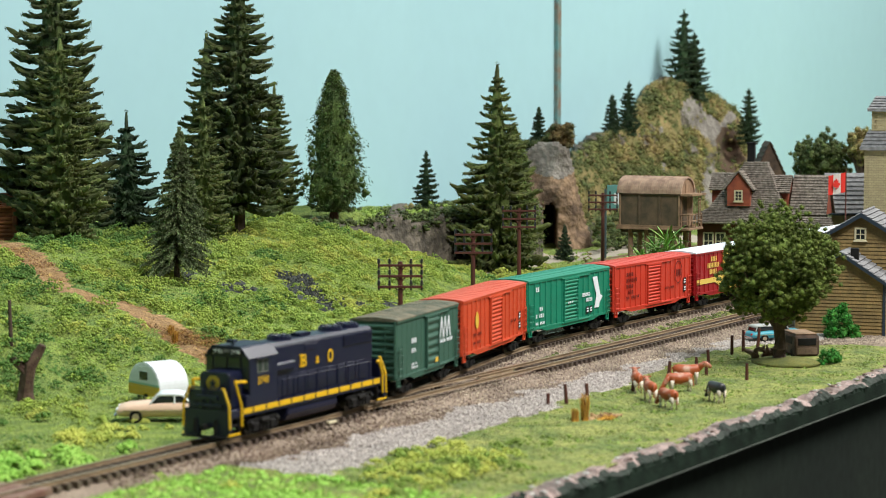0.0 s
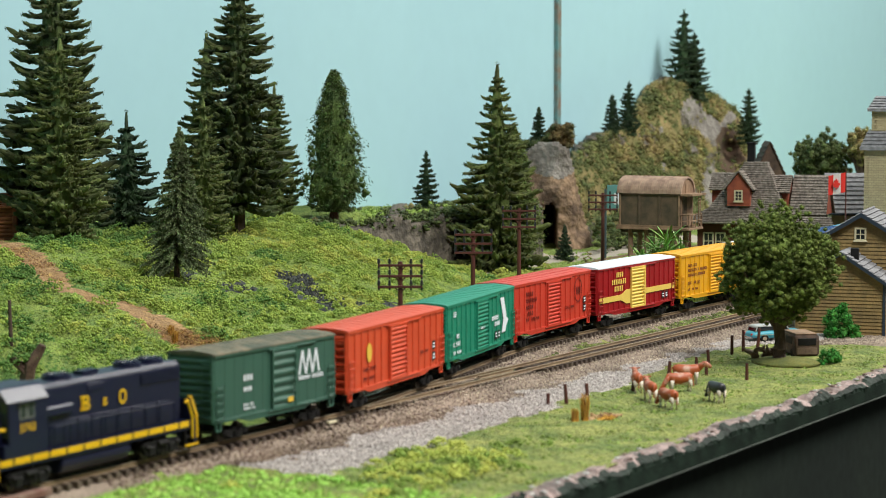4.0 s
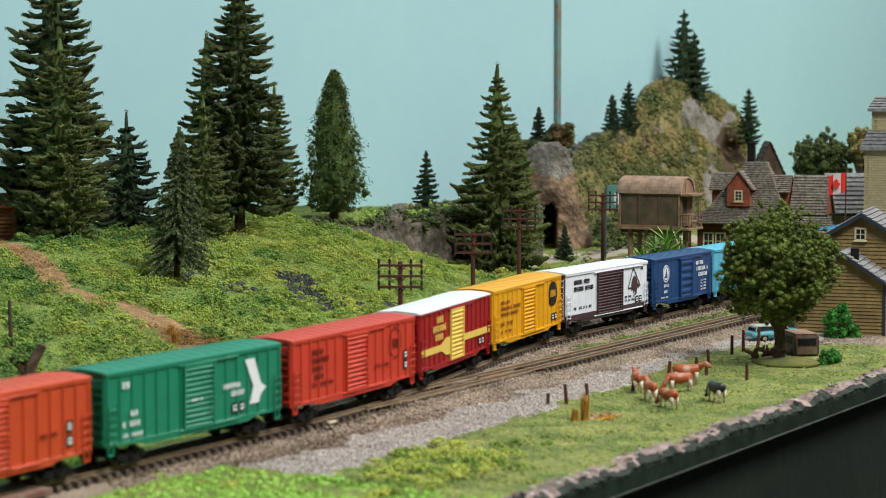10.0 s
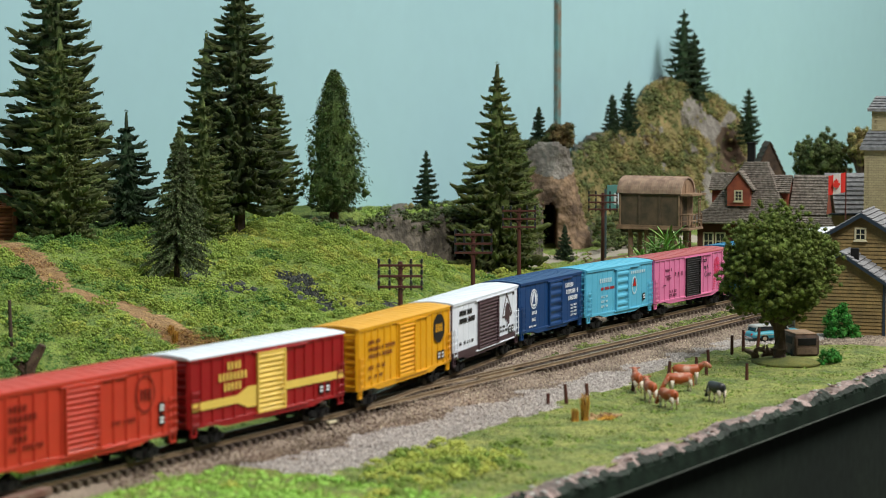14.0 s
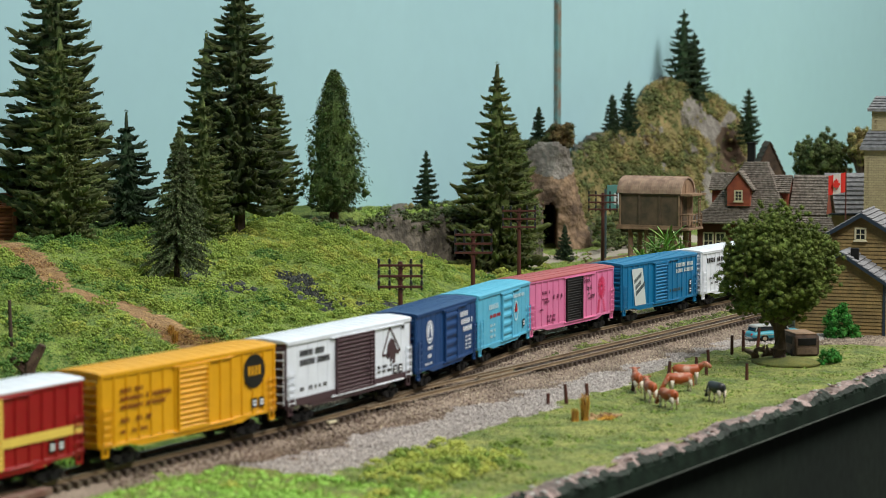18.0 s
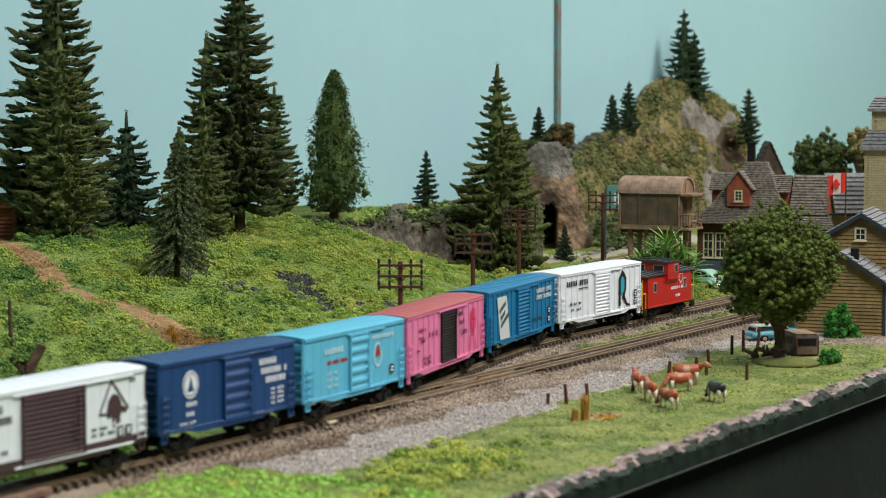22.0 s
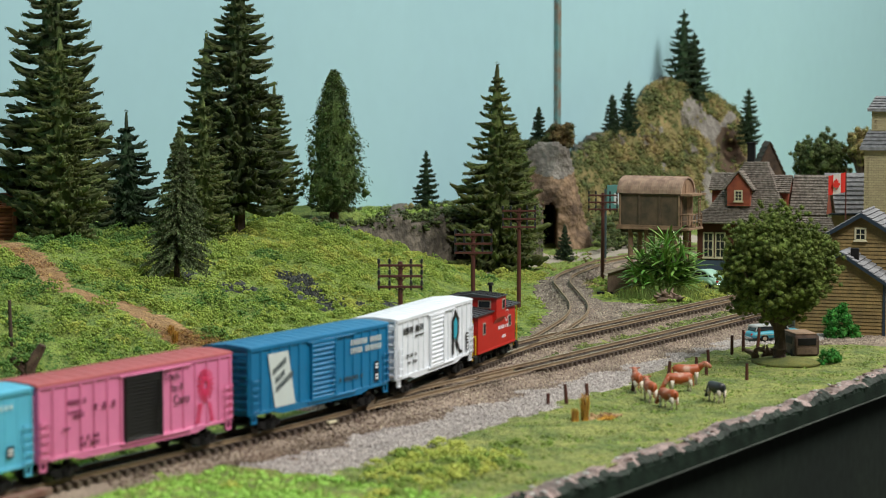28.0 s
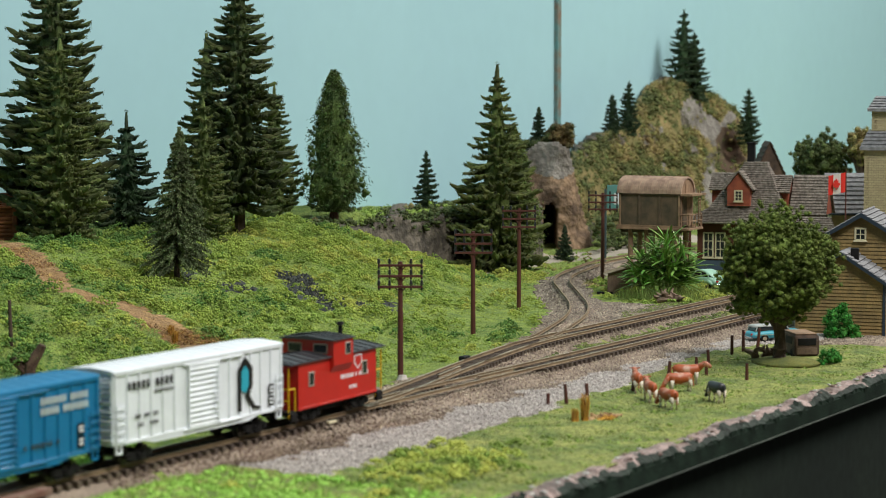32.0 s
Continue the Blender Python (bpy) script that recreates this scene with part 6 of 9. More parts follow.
M_BROWNMAT = mat("brown_ochre_scrub", (0.20, 0.135, 0.055), 0.95, 0.35, 90, 0.5, colour2=(0.075, 0.075, 0.03), fine=1300, island=0.35)
M_TANMAT = mat("dry_grass_mat", (0.30, 0.235, 0.095), 0.95, 0.4, 45, 0.6, colour2=(0.15, 0.155, 0.05), fine=900, island=0.35)


def gabled_house(place):
    """The tan clapboard house with its lower front wing."""
    t = thing("clapboard_house", "tan clapboard house with blue-grey roofs and blue trim", "house", Matrix.Translation(place) @ Matrix.Rotation(radians(-18), 4, "Z"))
    # wing: gable towards the aisle
    hw, eave, apex, dep = 22.0, 27.0, 41.5, 34.0
    core = prism(B(), [(-hw, -2), (-hw, eave), (0, apex), (hw, eave), (hw, -2)], 0.3, dep, "y")
    part("wing_wall", core, M_CLAP, t)
    bm = clapboards(B(), -hw, hw, 0.3, 0, eave, 15)
    clapboards(bm, -hw, hw, 0.3, eave, apex - 0.6, 8, gable=lambda z: (-hw * (apex - z) / (apex - eave), hw * (apex - z) / (apex - eave)))
    part("siding", bm, M_CLAP, t)
    for s in (-1, 1):
        part("corner_board", box(B(), s * hw - 0.7, s * hw + 0.7, -0.6, 0.4, -1, eave), M_BLUETRIM if s > 0 else M_CLAP, t)
        e = (s * (hw + 3.0), -1.8, eave - 3.0 * (apex - eave) / hw + 1.0)
        bm = B()
        pts = [(e[0], -2.0, e[2]), (e[0], dep, e[2]), (0, dep, apex + 1.0), (0, -2.0, apex + 1.0)]
        roof_slope(bm, *(pts if s > 0 else [pts[1], pts[0], pts[3], pts[2]]), 9)
        rf = part("wing_roof", bm, M_SLATE, t)
        bm = prism(B(), [(e[0], e[2] - 1.6), (e[0], e[2] + 0.2), (0, apex + 1.2), (0, apex - 0.8)], -2.6, -1.9, "y")
        part("bargeboard", bm, M_BLUETRIM, rf)
    part("wing_chimney", box(B(), 4.0, 8.0, 6, 10, 34, 44, 0.2), M_BLACK, t)
    # main block behind, higher
    mx, mw, y0, y1 = 6.0, 34.0, 34.0, 90.0
    e2, a2 = 45.0, 59.5
    part("main_wall", prism(B(), [(mx - mw, -2), (mx - mw, e2 - 6), (mx, a2), (mx + mw, e2 - 6), (mx + mw, -2)], y0 + 0.3, y1, "y"), M_CLAP, t)
    bm = clapboards(B(), mx - mw, mx + mw, y0 + 0.3, 0, e2 - 6, 18)
    clapboards(bm, 0, 1, y0 + 0.3, e2 - 6, a2 - 0.8, 10, gable=lambda z: (mx - mw * (a2 - z) / (a2 - e2 + 6), mx + mw * (a2 - z) / (a2 - e2 + 6)))
    part("siding", bm, M_CLAP, t)
    for s in (-1, 1):
        ex = mx + s * (mw + 3)
        ez = e2 - 6 - 3 * (a2 - e2 + 6) / mw + 1
        pts = [(ex, y0 - 2.4, ez), (ex, y1, ez), (mx, y1, a2 + 1), (mx, y0 - 2.4, a2 + 1)]
        bm = B()
        roof_slope(bm, *(pts if s > 0 else [pts[1], pts[0], pts[3], pts[2]]), 14)
        rf = part("main_roof", bm, M_SLATE, t)
        part("bargeboard", prism(B(), [(ex, ez - 1.8), (ex, ez + 0.2), (mx, a2 + 1.2), (mx, a2 - 1.0)], y0 - 3.1, y0 - 2.3, "y"), M_BLUETRIM, rf)
    bm = B()
    for k in range(12):
        rod(bm, (mx, y0 - 2 + k * 4.6, a2 + 1.4), (mx, y0 + 2.2 + k * 4.6, a2 + 1.4), 0.9, sides=6)
    part("ridge_tiles", bm, M_SLATE, t)
    sash_window(t, mx - 0.5, 46.5, 5.2, 6.0, y0, 2, 2)
    return t


def station(place):
    t = thing("station_building", "red-brown station with grey shingled hip roof and dormers", "station building", Matrix.Translation(place) @ Matrix.Rotation(radians(-20), 4, "Z"))
    hx, d0, d1, eave = 36.0, 0.0, 62.0, 34.0
    part("wall", box(B(), -hx + 5, hx - 4, d0 + 8, d1 - 8, -3, eave + 1), M_DARKRED, t)
    # bell-cast hip roof: steep upper part over a flatter skirt
    e = [(-hx - 4, d0, eave - 1), (hx + 4, d0, eave - 1), (hx + 4, d1, eave - 1), (-hx - 4, d1, eave - 1)]
    k = [(-hx + 12, d0 + 13, eave + 9), (hx - 8, d0 + 13, eave + 9), (hx - 8, d1 - 13, eave + 9), (-hx + 12, d1 - 13, eave + 9)]
    r = [(-2, 28, eave + 40), (13, 28, eave + 40)]
    for i in range(4):
        j = (i + 1) % 4
        part("roof_skirt", roof_slope(B(), e[i], e[j], k[j], k[i], 10), M_SHINGLE, t)
    tops = [(k[0], k[1], r[1], r[0]), (k[1], k[2], (13, 34, eave + 40), r[1]), (k[2], k[3], (-2, 34, eave + 40), (13, 34, eave + 40)), (k[3], k[0], r[0], (-2, 34, eave + 40))]
    for q in tops:
        part("roof_slope", roof_slope(B(), *q, 20), M_SHINGLE, t)
    part("ridge", box(B(), -3, 14, 27, 35, eave + 39.6, eave + 41, 0.2), M_SHINGLE, t)
    bm = box(B(), -1.5, 3.5, 33, 38, eave + 36, eave + 54, 0.2)
    box(bm, -2, 4, 32.5, 38.5, eave + 53, eave + 54.6, 0.2)
    part("chimney", bm, M_BLACK, t)
    # front dormer with window
    dx, dz = -2.7, eave + 11
    dm = part("front_dormer", prism(B(), [(dx - 8.0, dz), (dx - 8.0, dz + 13), (dx, dz + 23), (dx + 8.0, dz + 13), (dx + 8.0, dz)], 11, 30, "y"), M_REDBRICK, t)
    bm = clapboards(B(), dx - 8, dx + 8, 11, dz, dz + 13, 8)
    clapboards(bm, 0, 1, 11, dz + 13, dz + 22.4, 6, gable=lambda z: (dx - 0.8 * (dz + 23 - z), dx + 0.8 * (dz + 23 - z)))
    part("siding", bm, M_REDBRICK, dm)
    sash_window(dm, dx, dz + 3.5, 5.0, 7.0, 10.6, 2, 3)
    for s in (-1, 1):
        p = [(dx + s * 10.5, 9.0, dz + 11), (dx + s * 10.5, 32, dz + 11), (dx, 32, dz + 24.4), (dx, 9.0, dz + 24.4)]
        part("dormer_roof", roof_slope(B(), *(p if s > 0 else [p[1], p[0], p[3], p[2]]), 7), M_SHINGLE, dm)
    # side dormers, roofs facing the aisle
    for x0, x1, zt, y in ((-27.5, -9, eave + 33, 0), (8.5, 31, eave + 32, -6)):
        sd = part("side_dormer", box(B(), x0 + 1.5, x1 - 1.5, y + 31, y + 52, eave + 10, zt - 8), M_REDBRICK, t)
        part("dormer_roof", roof_slope(B(), (x0, y + 27, zt - 12), (x1, y + 27, zt - 12), (x1, y + 38, zt), (x0, y + 38, zt), 9), M_SHINGLE, sd)
        part("dormer_roof", roof_slope(B(), (x1, y + 49, zt - 12), (x0, y + 49, zt - 12), (x0, y + 38, zt), (x1, y + 38, zt), 9), M_SHINGLE, sd)
        part("dormer_gable", prism(B(), [(y + 28, zt - 12), (y + 38, zt - 0.6), (y + 48, zt - 12)], x0 + 1, x1 - 1, "x"), M_REDBRICK, sd)
    # long wing with a steep roof, and the low porch roof in front of it
    w = part("wing", box(B(), 33, 52, 24, 52, -3, eave + 10), M_DARKRED, t)
    part("wing_roof", roof_slope(B(), (31, 19, eave + 5), (57, 19, eave + 5), (56, 37, eave + 32), (31, 37, eave + 32), 14), M_SHINGLE, w)
    part("wing_roof", roof_slope(B(), (57, 55, eave + 5), (31, 55, eave + 5), (31, 37, eave + 32), (56, 37, eave + 32), 14), M_SHINGLE, w)
    part("wing_gable", prism(B(), [(20, eave + 5), (37, eave + 31), (54, eave + 5)], 33, 55, "x"), M_REDBRICK, w)
    part("porch_roof", roof_slope(B(), (14, -2, eave - 6), (68, -2, eave - 6), (60, 18, eave + 4), (20, 18, eave + 4), 7), M_SHINGLE, t)
    for x in (-23.0, -14.5):
        sash_window(t, x, 9, 6.5, 17, d0 + 7.8, 2, 3, M_CREAM, "door_window")
    for x in (-hx + 1, hx - 1):
        part("porch_post", rod(B(), (x, 2, -3), (x, 2, eave), 1.1, sides=8), M_DARKRED, t)
    part("platform", box(B(), -hx - 10, hx + 40, -8, 62, -4, -0.2), M_ROAD, t)
    part("skirting", box(B(), -hx + 4.6, hx - 3.6, d0 + 7.5, d0 + 8, 0, 7), paint("slate_blue_skirting", 70, 84, 104), t)
    return t


def brick_tower(place):
    t = thing("brick_tower", "tan brick grain tower with grey stepped roofs", "tower", Matrix.Translation(place) @ Matrix.Rotation(radians(-20), 4, "Z"))
    w = part("wall", box(B(), 0, 60, 0, 50, -3, 87), mat("tan_mortar", srgb(150, 140, 114), 0.9, 0.1), t)
    brick = finish(box(B(), 0.12, 3.1, -0.4, 0.1, 0, 1.4), "brick", M_TANBRICK)
    u = part("upper_wall", box(B(), 3.4, 60, 8, 44, 97, 113), M_TANBRICK, t)
    for wall, rows, z, x0, y in ((w, 36, 26, 0, 0), (u, 9, 98, 3.4, 8)):
        for r in range(rows):
            for c in range(7):
                ob = new("brick", brick)
                ob.parent = wall
                ob.matrix_local = pose((x0 + max(0, c * 3.25 - (1.6 if r % 2 else 0))) * MM, y * MM, (z + r * 1.68) * MM)
    for k, (z0, z1, y0, x0) in enumerate(((86, 98, -3, -2.5), (112, 121, 5, 1.0))):
        rf = part("roof", roof_slope(B(), (x0, y0, z0), (64, y0, z0), (60, y0 + 12, z1), (x0 + 4, y0 + 12, z1), 5), M_SLATE, t)
        part("eave_board", box(B(), x0, 64, y0 - 0.8, y0 - 0.1, z0 - 1.2, z0 + 0.4), M_SLATE, rf)
        part("hip", roof_slope(B(), (x0, 50, z0), (x0, y0, z0), (x0 + 4, y0 + 12, z1), (x0 + 4, 40, z1), 5), M_SLATE, t)
    return t


def annex(place):
    t = thing("annex_building", "low building with blue-grey ribbed roof beside the tower", "building", Matrix.Translation(place))
    part("wall", box(B(), 0, 44, 6, 40, -3, 40), M_TANBRICK, t)
    part("roof", roof_slope(B(), (-3, 0, 38), (44, 0, 38), (40, 20, 66), (-3, 20, 66), 9), M_SLATE, t)
    part("roof", roof_slope(B(), (44, 42, 38), (-3, 42, 38), (-3, 20, 66), (40, 20, 66), 9), M_SLATE, t)
    part("gutter", rod(B(), (-3, -0.4, 37.6), (45, -0.4, 37.6), 0.9, sides=6), M_BLUETRIM, t)
    return t


def water_tank(place, turn):
    t = thing("water_tank", "weathered wooden water tank house with arched roof on stilts", "water tank", Matrix.Translation(place) @ Matrix.Rotation(turn, 4, "Z"))
    hl, hw, zb, zt = 20.5, 11.5, 39.5, 60.0
    arch = [(hw * math.cos(math.pi * k / 12), zt + 9.5 * math.sin(math.pi * k / 12)) for k in range(13)]
    part("body", prism(B(), [(-hw, zb), *reversed(arch), (hw, zb)], -hl, hl, "x"), M_TANK, t)
    outer = [((hw + 1.2) * math.cos(math.pi * k / 14), zt + 10.6 * math.sin(math.pi * k / 14)) for k in range(15)]
    inner = [(hw * math.cos(math.pi * k / 14), zt + 9.6 * math.sin(math.pi * k / 14)) for k in range(15)]
    bm = B()
    for k in range(14):
        prism(bm, [outer[k], outer[k + 1], inner[k + 1], inner[k]], -hl - 1.2, hl + 1.2, "x")
    for i in range(16):
        x = -hl + 2 * hl * i / 15
        for k in range(14):
            o2 = [(u * 1.02, zt + (v - zt) * 1.03) for u, v in (outer[k], outer[k + 1])]
            prism(bm, [outer[k], outer[k + 1], o2[1], o2[0]], x - 0.25, x + 0.25, "x")
    part("roof", bm, M_TANKROOF, t)
    for s in (-1, 1):
        for x in (-hl + 0.6, -hl / 3, hl / 3, hl - 0.6):
            part("batten", box(B(), x - 0.6, x + 0.6, *sorted((s * hw, s * (hw + 0.5))), zb, zt), M_TANTRIM if abs(x) > 15 else M_TANK, t)
        part("eave_board", box(B(), -hl, hl, *sorted((s * hw, s * (hw + 0.8))), zt - 0.8, zt + 0.4), M_TANK, t)
        part("sill_board", box(B(), -hl - 1, hl + 1, *sorted((s * (hw - 1), s * (hw + 1.2))), zb - 1.0, zb + 0.6), M_TANTRIM, t)
    part("deck", box(B(), -hl - 1.5, hl + 6.5, -hw - 1.5, hw + 1.5, zb - 2.2, zb - 0.9, 0.1), M_TANTRIM, t)
    part("end_boards", prism(B(), [(-hw + 1, zb), *[(u * 0.92, v - 0.6) for u, v in reversed(arch)], (hw - 1, zb)], hl, hl + 0.5, "x"), M_TANTRIM, t)
    part("hatch", box(B(), hl + 0.4, hl + 0.9, -3.6, 3.6, zt - 2, zt + 6, 0.1), M_TANTRIM, t)
    part("door", box(B(), hl + 0.4, hl + 0.9, -8.6, -1.4, zb + 0.4, zt - 1.4, 0.1), M_TANK, t)
    bm = box(B(), hl + 0.5, hl + 8.5, -hw - 1, hw + 1, zt - 1.2, zt + 0.2, 0.1)
    part("canopy", bm, M_TANTRIM, t)
    bm = B()
    for y in np.linspace(-hw, hw, 5):
        rod(bm, (hl + 6.0, y, zb - 1), (hl + 6.0, y, zb + 8), 0.45, sides=5)
    for z in (zb + 3.5, zb + 7.5):
        rod(bm, (hl + 6.0, -hw, z), (hl + 6.0, hw, z), 0.45, sides=5)
        rod(bm, (hl + 0.5, -hw, z), (hl + 6.0, -hw, z), 0.45, sides=5)
    part("railing", bm, M_TANTRIM, t)
    bm = B()
    for x in (hl + 7.0,):
        for y in (3.0, 6.2):
            rod(bm, (x, y, zb), (x, y, zt + 2), 0.3, sides=5)
        for z in np.arange(zb + 2, zt, 2.2):
            rod(bm, (x, 3.0, z), (x, 6.2, z), 0.25, sides=5)
    part("ladder", bm, M_TANTRIM, t)
    for x in (-14, -3, 8, 17):
        for y in (-8, 8):
            part("leg", rod(B(), (x, y, -3), (x, y, zb - 2), 1.9, 1.6, sides=10), M_TANTRIM, t)
    for y in (-8, 8):
        part("beam", box(B(), -hl, hl, y - 1, y + 1, zb - 4.4, zb - 2.2), M_TANK, t)
    return t


def shed(place, turn):
    t = thing("plank_shed", "small weathered plank shed with pale slanted roof", "shed", Matrix.Translation(place) @ Matrix.Rotation(turn, 4, "Z") @ Matrix.Scale(0.96, 4))
    part("frame", prism(B(), [(-7.5, -2), (-7.5, 13.5), (7.5, 18), (7.5, -2)], 0.3, 16, "y"), M_WOOD, t)
    for i in range(9):
        x = -7.6 + i * 1.7
        part("plank", box(B(), x, x + 1.55, -0.4, 0.4, -1, 13.4 + 0.3 * (x + 7.5)), M_WOOD, t)
    part("roof", roof_slope(B(), (-10, -2.5, 12.6), (9.5, -2.5, 18.6), (9.5, 18, 18.6), (-10, 18, 12.6), 4), mat("bleached_roof_boards", (0.42, 0.36, 0.28), 0.9, 0.3, 200, 0.3, colour2=(0.30, 0.25, 0.19)), t)
    part("step_plank", box(B(), -14, -4, -4, 0, -1, 1.2), M_BLACK, t)
    return t


def yucca(place, count, reach, seed, label):
    """A bush of rosettes of long flat arching blades over a low tangle of grass."""
    rng = random.Random(seed)
    t = thing("blade_bush", label, "bush", Matrix.Translation(place))
    h = Heap()
    hearts = []
    for _ in range(count // 7):
        q = Vector((rng.gauss(0, 1), rng.gauss(0, 1), abs(rng.gauss(0.3, 0.8)))).normalized() * rng.uniform(0.15, 0.95)
        hearts.append(Vector((q.x * reach * 0.44, q.y * reach * 0.30, q.z * reach * 0.62 + reach * 0.12)))
    for i in range(count):
        o = hearts[i % len(hearts)]
        a, el = rng.uniform(0, 6.28), rng.uniform(-0.25, 1.2)
        d = (Vector((math.cos(a) * math.cos(el), math.sin(a) * math.cos(el), math.sin(el))) + Vector((1.5 * o.x, 1.2 * o.y, 0)) / reach).normalized()
        ln = reach * rng.uniform(0.16, 0.36)
        side = d.cross(Vector((0, 0, 1))).normalized()
        up = side.cross(d)
        pts = [o + d * ln * u + Vector((0, 0, -0.14 * ln * u * u)) for u in (0, 0.3, 0.6, 0.85, 1.0)]
        wide = rng.uniform(0.0006, 0.0010)
        vs = []
        for p, ww in zip(pts, (0.5, 0.9, 1.0, 0.75, 0.15)):
            vs += [p - side * ww * wide + up * ww * wide * 0.35, p + side * ww * wide + up * ww * wide * 0.35, p - up * ww * wide * 0.2]
        fs = []
        for k in range(len(pts) - 1):
            fs += [(k * 3 + j, k * 3 + (j + 1) % 3, k * 3 + 3 + (j + 1) % 3, k * 3 + 3 + j) for j in range(3)]
        h.add(vs, fs)
    tagged(part("foliage", h.mesh("foliage", M_YUCCA), None, t), kind="stuff")
    sc = Scatter(seed)
    for _ in range(40):
        sc.put(Vector((rng.gauss(0, 0.15) * reach, rng.gauss(0, 0.10) * reach, rng.uniform(0.0, 0.5) * reach)), reach * 0.11, CLUMPS_FINE)
    part("undergrowth", sc.mesh("undergrowth", M_LEAF_OLIVE), None, t)
    g = Heap()
    for _ in range(1500):  # fine grass round its foot
        a, r = rng.uniform(0, 6.28), reach * 0.62 * rng.random() ** 0.5
        p = Vector((r * math.cos(a), 0.7 * r * math.sin(a) - 0.014, 0))
        e = p + Vector((rng.gauss(0, 0.4), rng.gauss(0, 0.4), 1)) * rng.uniform(0.004, 0.0125) * (1.2 - r / reach)
        w = Vector((rng.uniform(-1, 1), rng.uniform(-1, 1), 0)).normalized() * 0.0002
        g.add([p - w, p + w, e], [(0, 1, 2)])
    tagged(part("grass", g.mesh("grass", mat("olive_grass_blades", (0.20, 0.26, 0.06), 0.9, 0.2, 90, 0.0, colour2=(0.12, 0.18, 0.04), island=0.4)), None, t), kind="stuff")
    return t


def foam_bush(place, radius, height, seed, material, label, count=26):
    rng = random.Random(seed)
    sc = Scatter(seed)
    for _ in range(count):
        d = Vector((rng.gauss(0, 1), rng.gauss(0, 1), abs(rng.gauss(0, 1)))).normalized() * rng.uniform(0.3, 1) ** 0.5
        sc.put(Vector((d.x * radius, d.y * radius, d.z * height)), radius * 0.34 * rng.uniform(0.7, 1.2), CLUMPS_FINE, 0.9)
    return single("foam_bush", sc.mesh("foam_bush", material), None, label, "bush", Matrix.Translation(place), "bushes")


def flag(place):
    t = thing("flag_on_pole", "red and white flag with a red leaf on a brown pole", "flag", Matrix.Translation(place))
    part("pole", rod(B(), (0, 0, 0), (0, 0, 73), 0.55, 0.45, sides=8), M_POLE, t)

    def cloth(x0, x1, z0, z1, y=0.0, n=5):
        vs, fs = [], []
        for i in range(n + 1):
            x = x0 + (x1 - x0) * i / n
            wave, drop = 0.9 * math.sin(x * 0.55), 0.22 * (-x) * (1 if x < 0 else 0)
            for z in (z0, z1):
                for yy in (-0.12, 0.12):
                    vs.append(Vector((x, y + wave + yy, z - drop)) * MM)
        for i in range(n):
            k = i * 4
            fs += [(k, k + 4, k + 6, k + 2), (k + 1, k + 3, k + 7, k + 5), (k + 2, k + 6, k + 7, k + 3), (k, k + 1, k + 5, k + 4)]
        return vs, fs
    red = paint("flag_red", 214, 48, 36, 0.8)
    white = paint("flag_white", 226, 218, 212, 0.8)
    for nm, x0, x1, m in (("red_band", -3.6, -0.4, red), ("white_band", -8.2, -3.6, white), ("red_band", -11.6, -8.2, red)):
        part(nm, raw(nm, *cloth(x0, x1, 58, 71), m), None, t)
    leaf = [(0, 4.2), (0.8, 2.6), (1.8, 3.1), (1.5, 1.0), (2.6, 1.4), (3.0, 0.2), (1.6, -1.2), (1.8, -1.9), (0.2, -1.6), (0.2, -3.2), (-0.2, -3.2), (-0.2, -1.6), (-1.8, -1.9), (-1.6, -1.2), (-3.0, 0.2), (-2.6, 1.4), (-1.5, 1.0), (-1.8, 3.1), (-0.8, 2.6)]
    part("leaf_emblem", prism(B(), [(-6.6 + u * 0.85, 62.6 + v) for u, v in leaf], -1.5, -0.3, "y"), red, t)
    return t


def log_cabin(place, turn):
    t = thing("log_cabin", "red-brown log cabin with a low board roof", "cabin", Matrix.Translation(place) @ Matrix.Rotation(turn, 4, "Z"))
    for k in range(8):
        z = 1.2 + k * 2.35
        part("log", rod(B(), (-36, 0, z), (1.5, 0, z), 1.25, sides=8), M_LOG, t)
        part("log", rod(B(), (0, -1.5, z + 1.1), (0, 26, z + 1.1), 1.25, sides=8), M_LOG, t)
    part("corner_post", box(B(), -1.2, 1.2, -2.0, 0.6, -1, 19.8, 0.2), M_LOG, t)
    part("roof", roof_slope(B(), (-38, -5, 19.2), (4, -5, 19.2), (4, 12, 26.5), (-38, 12, 26.5), 6), M_LOG, t)
    part("roof", roof_slope(B(), (4, 29, 19.2), (-38, 29, 19.2), (-38, 12, 26.5), (4, 12, 26.5), 6), M_LOG, t)
    part("inner_wall", box(B(), -35, -0.6, 0.4, 25, -1, 19.2), M_LOG, t)
    return t


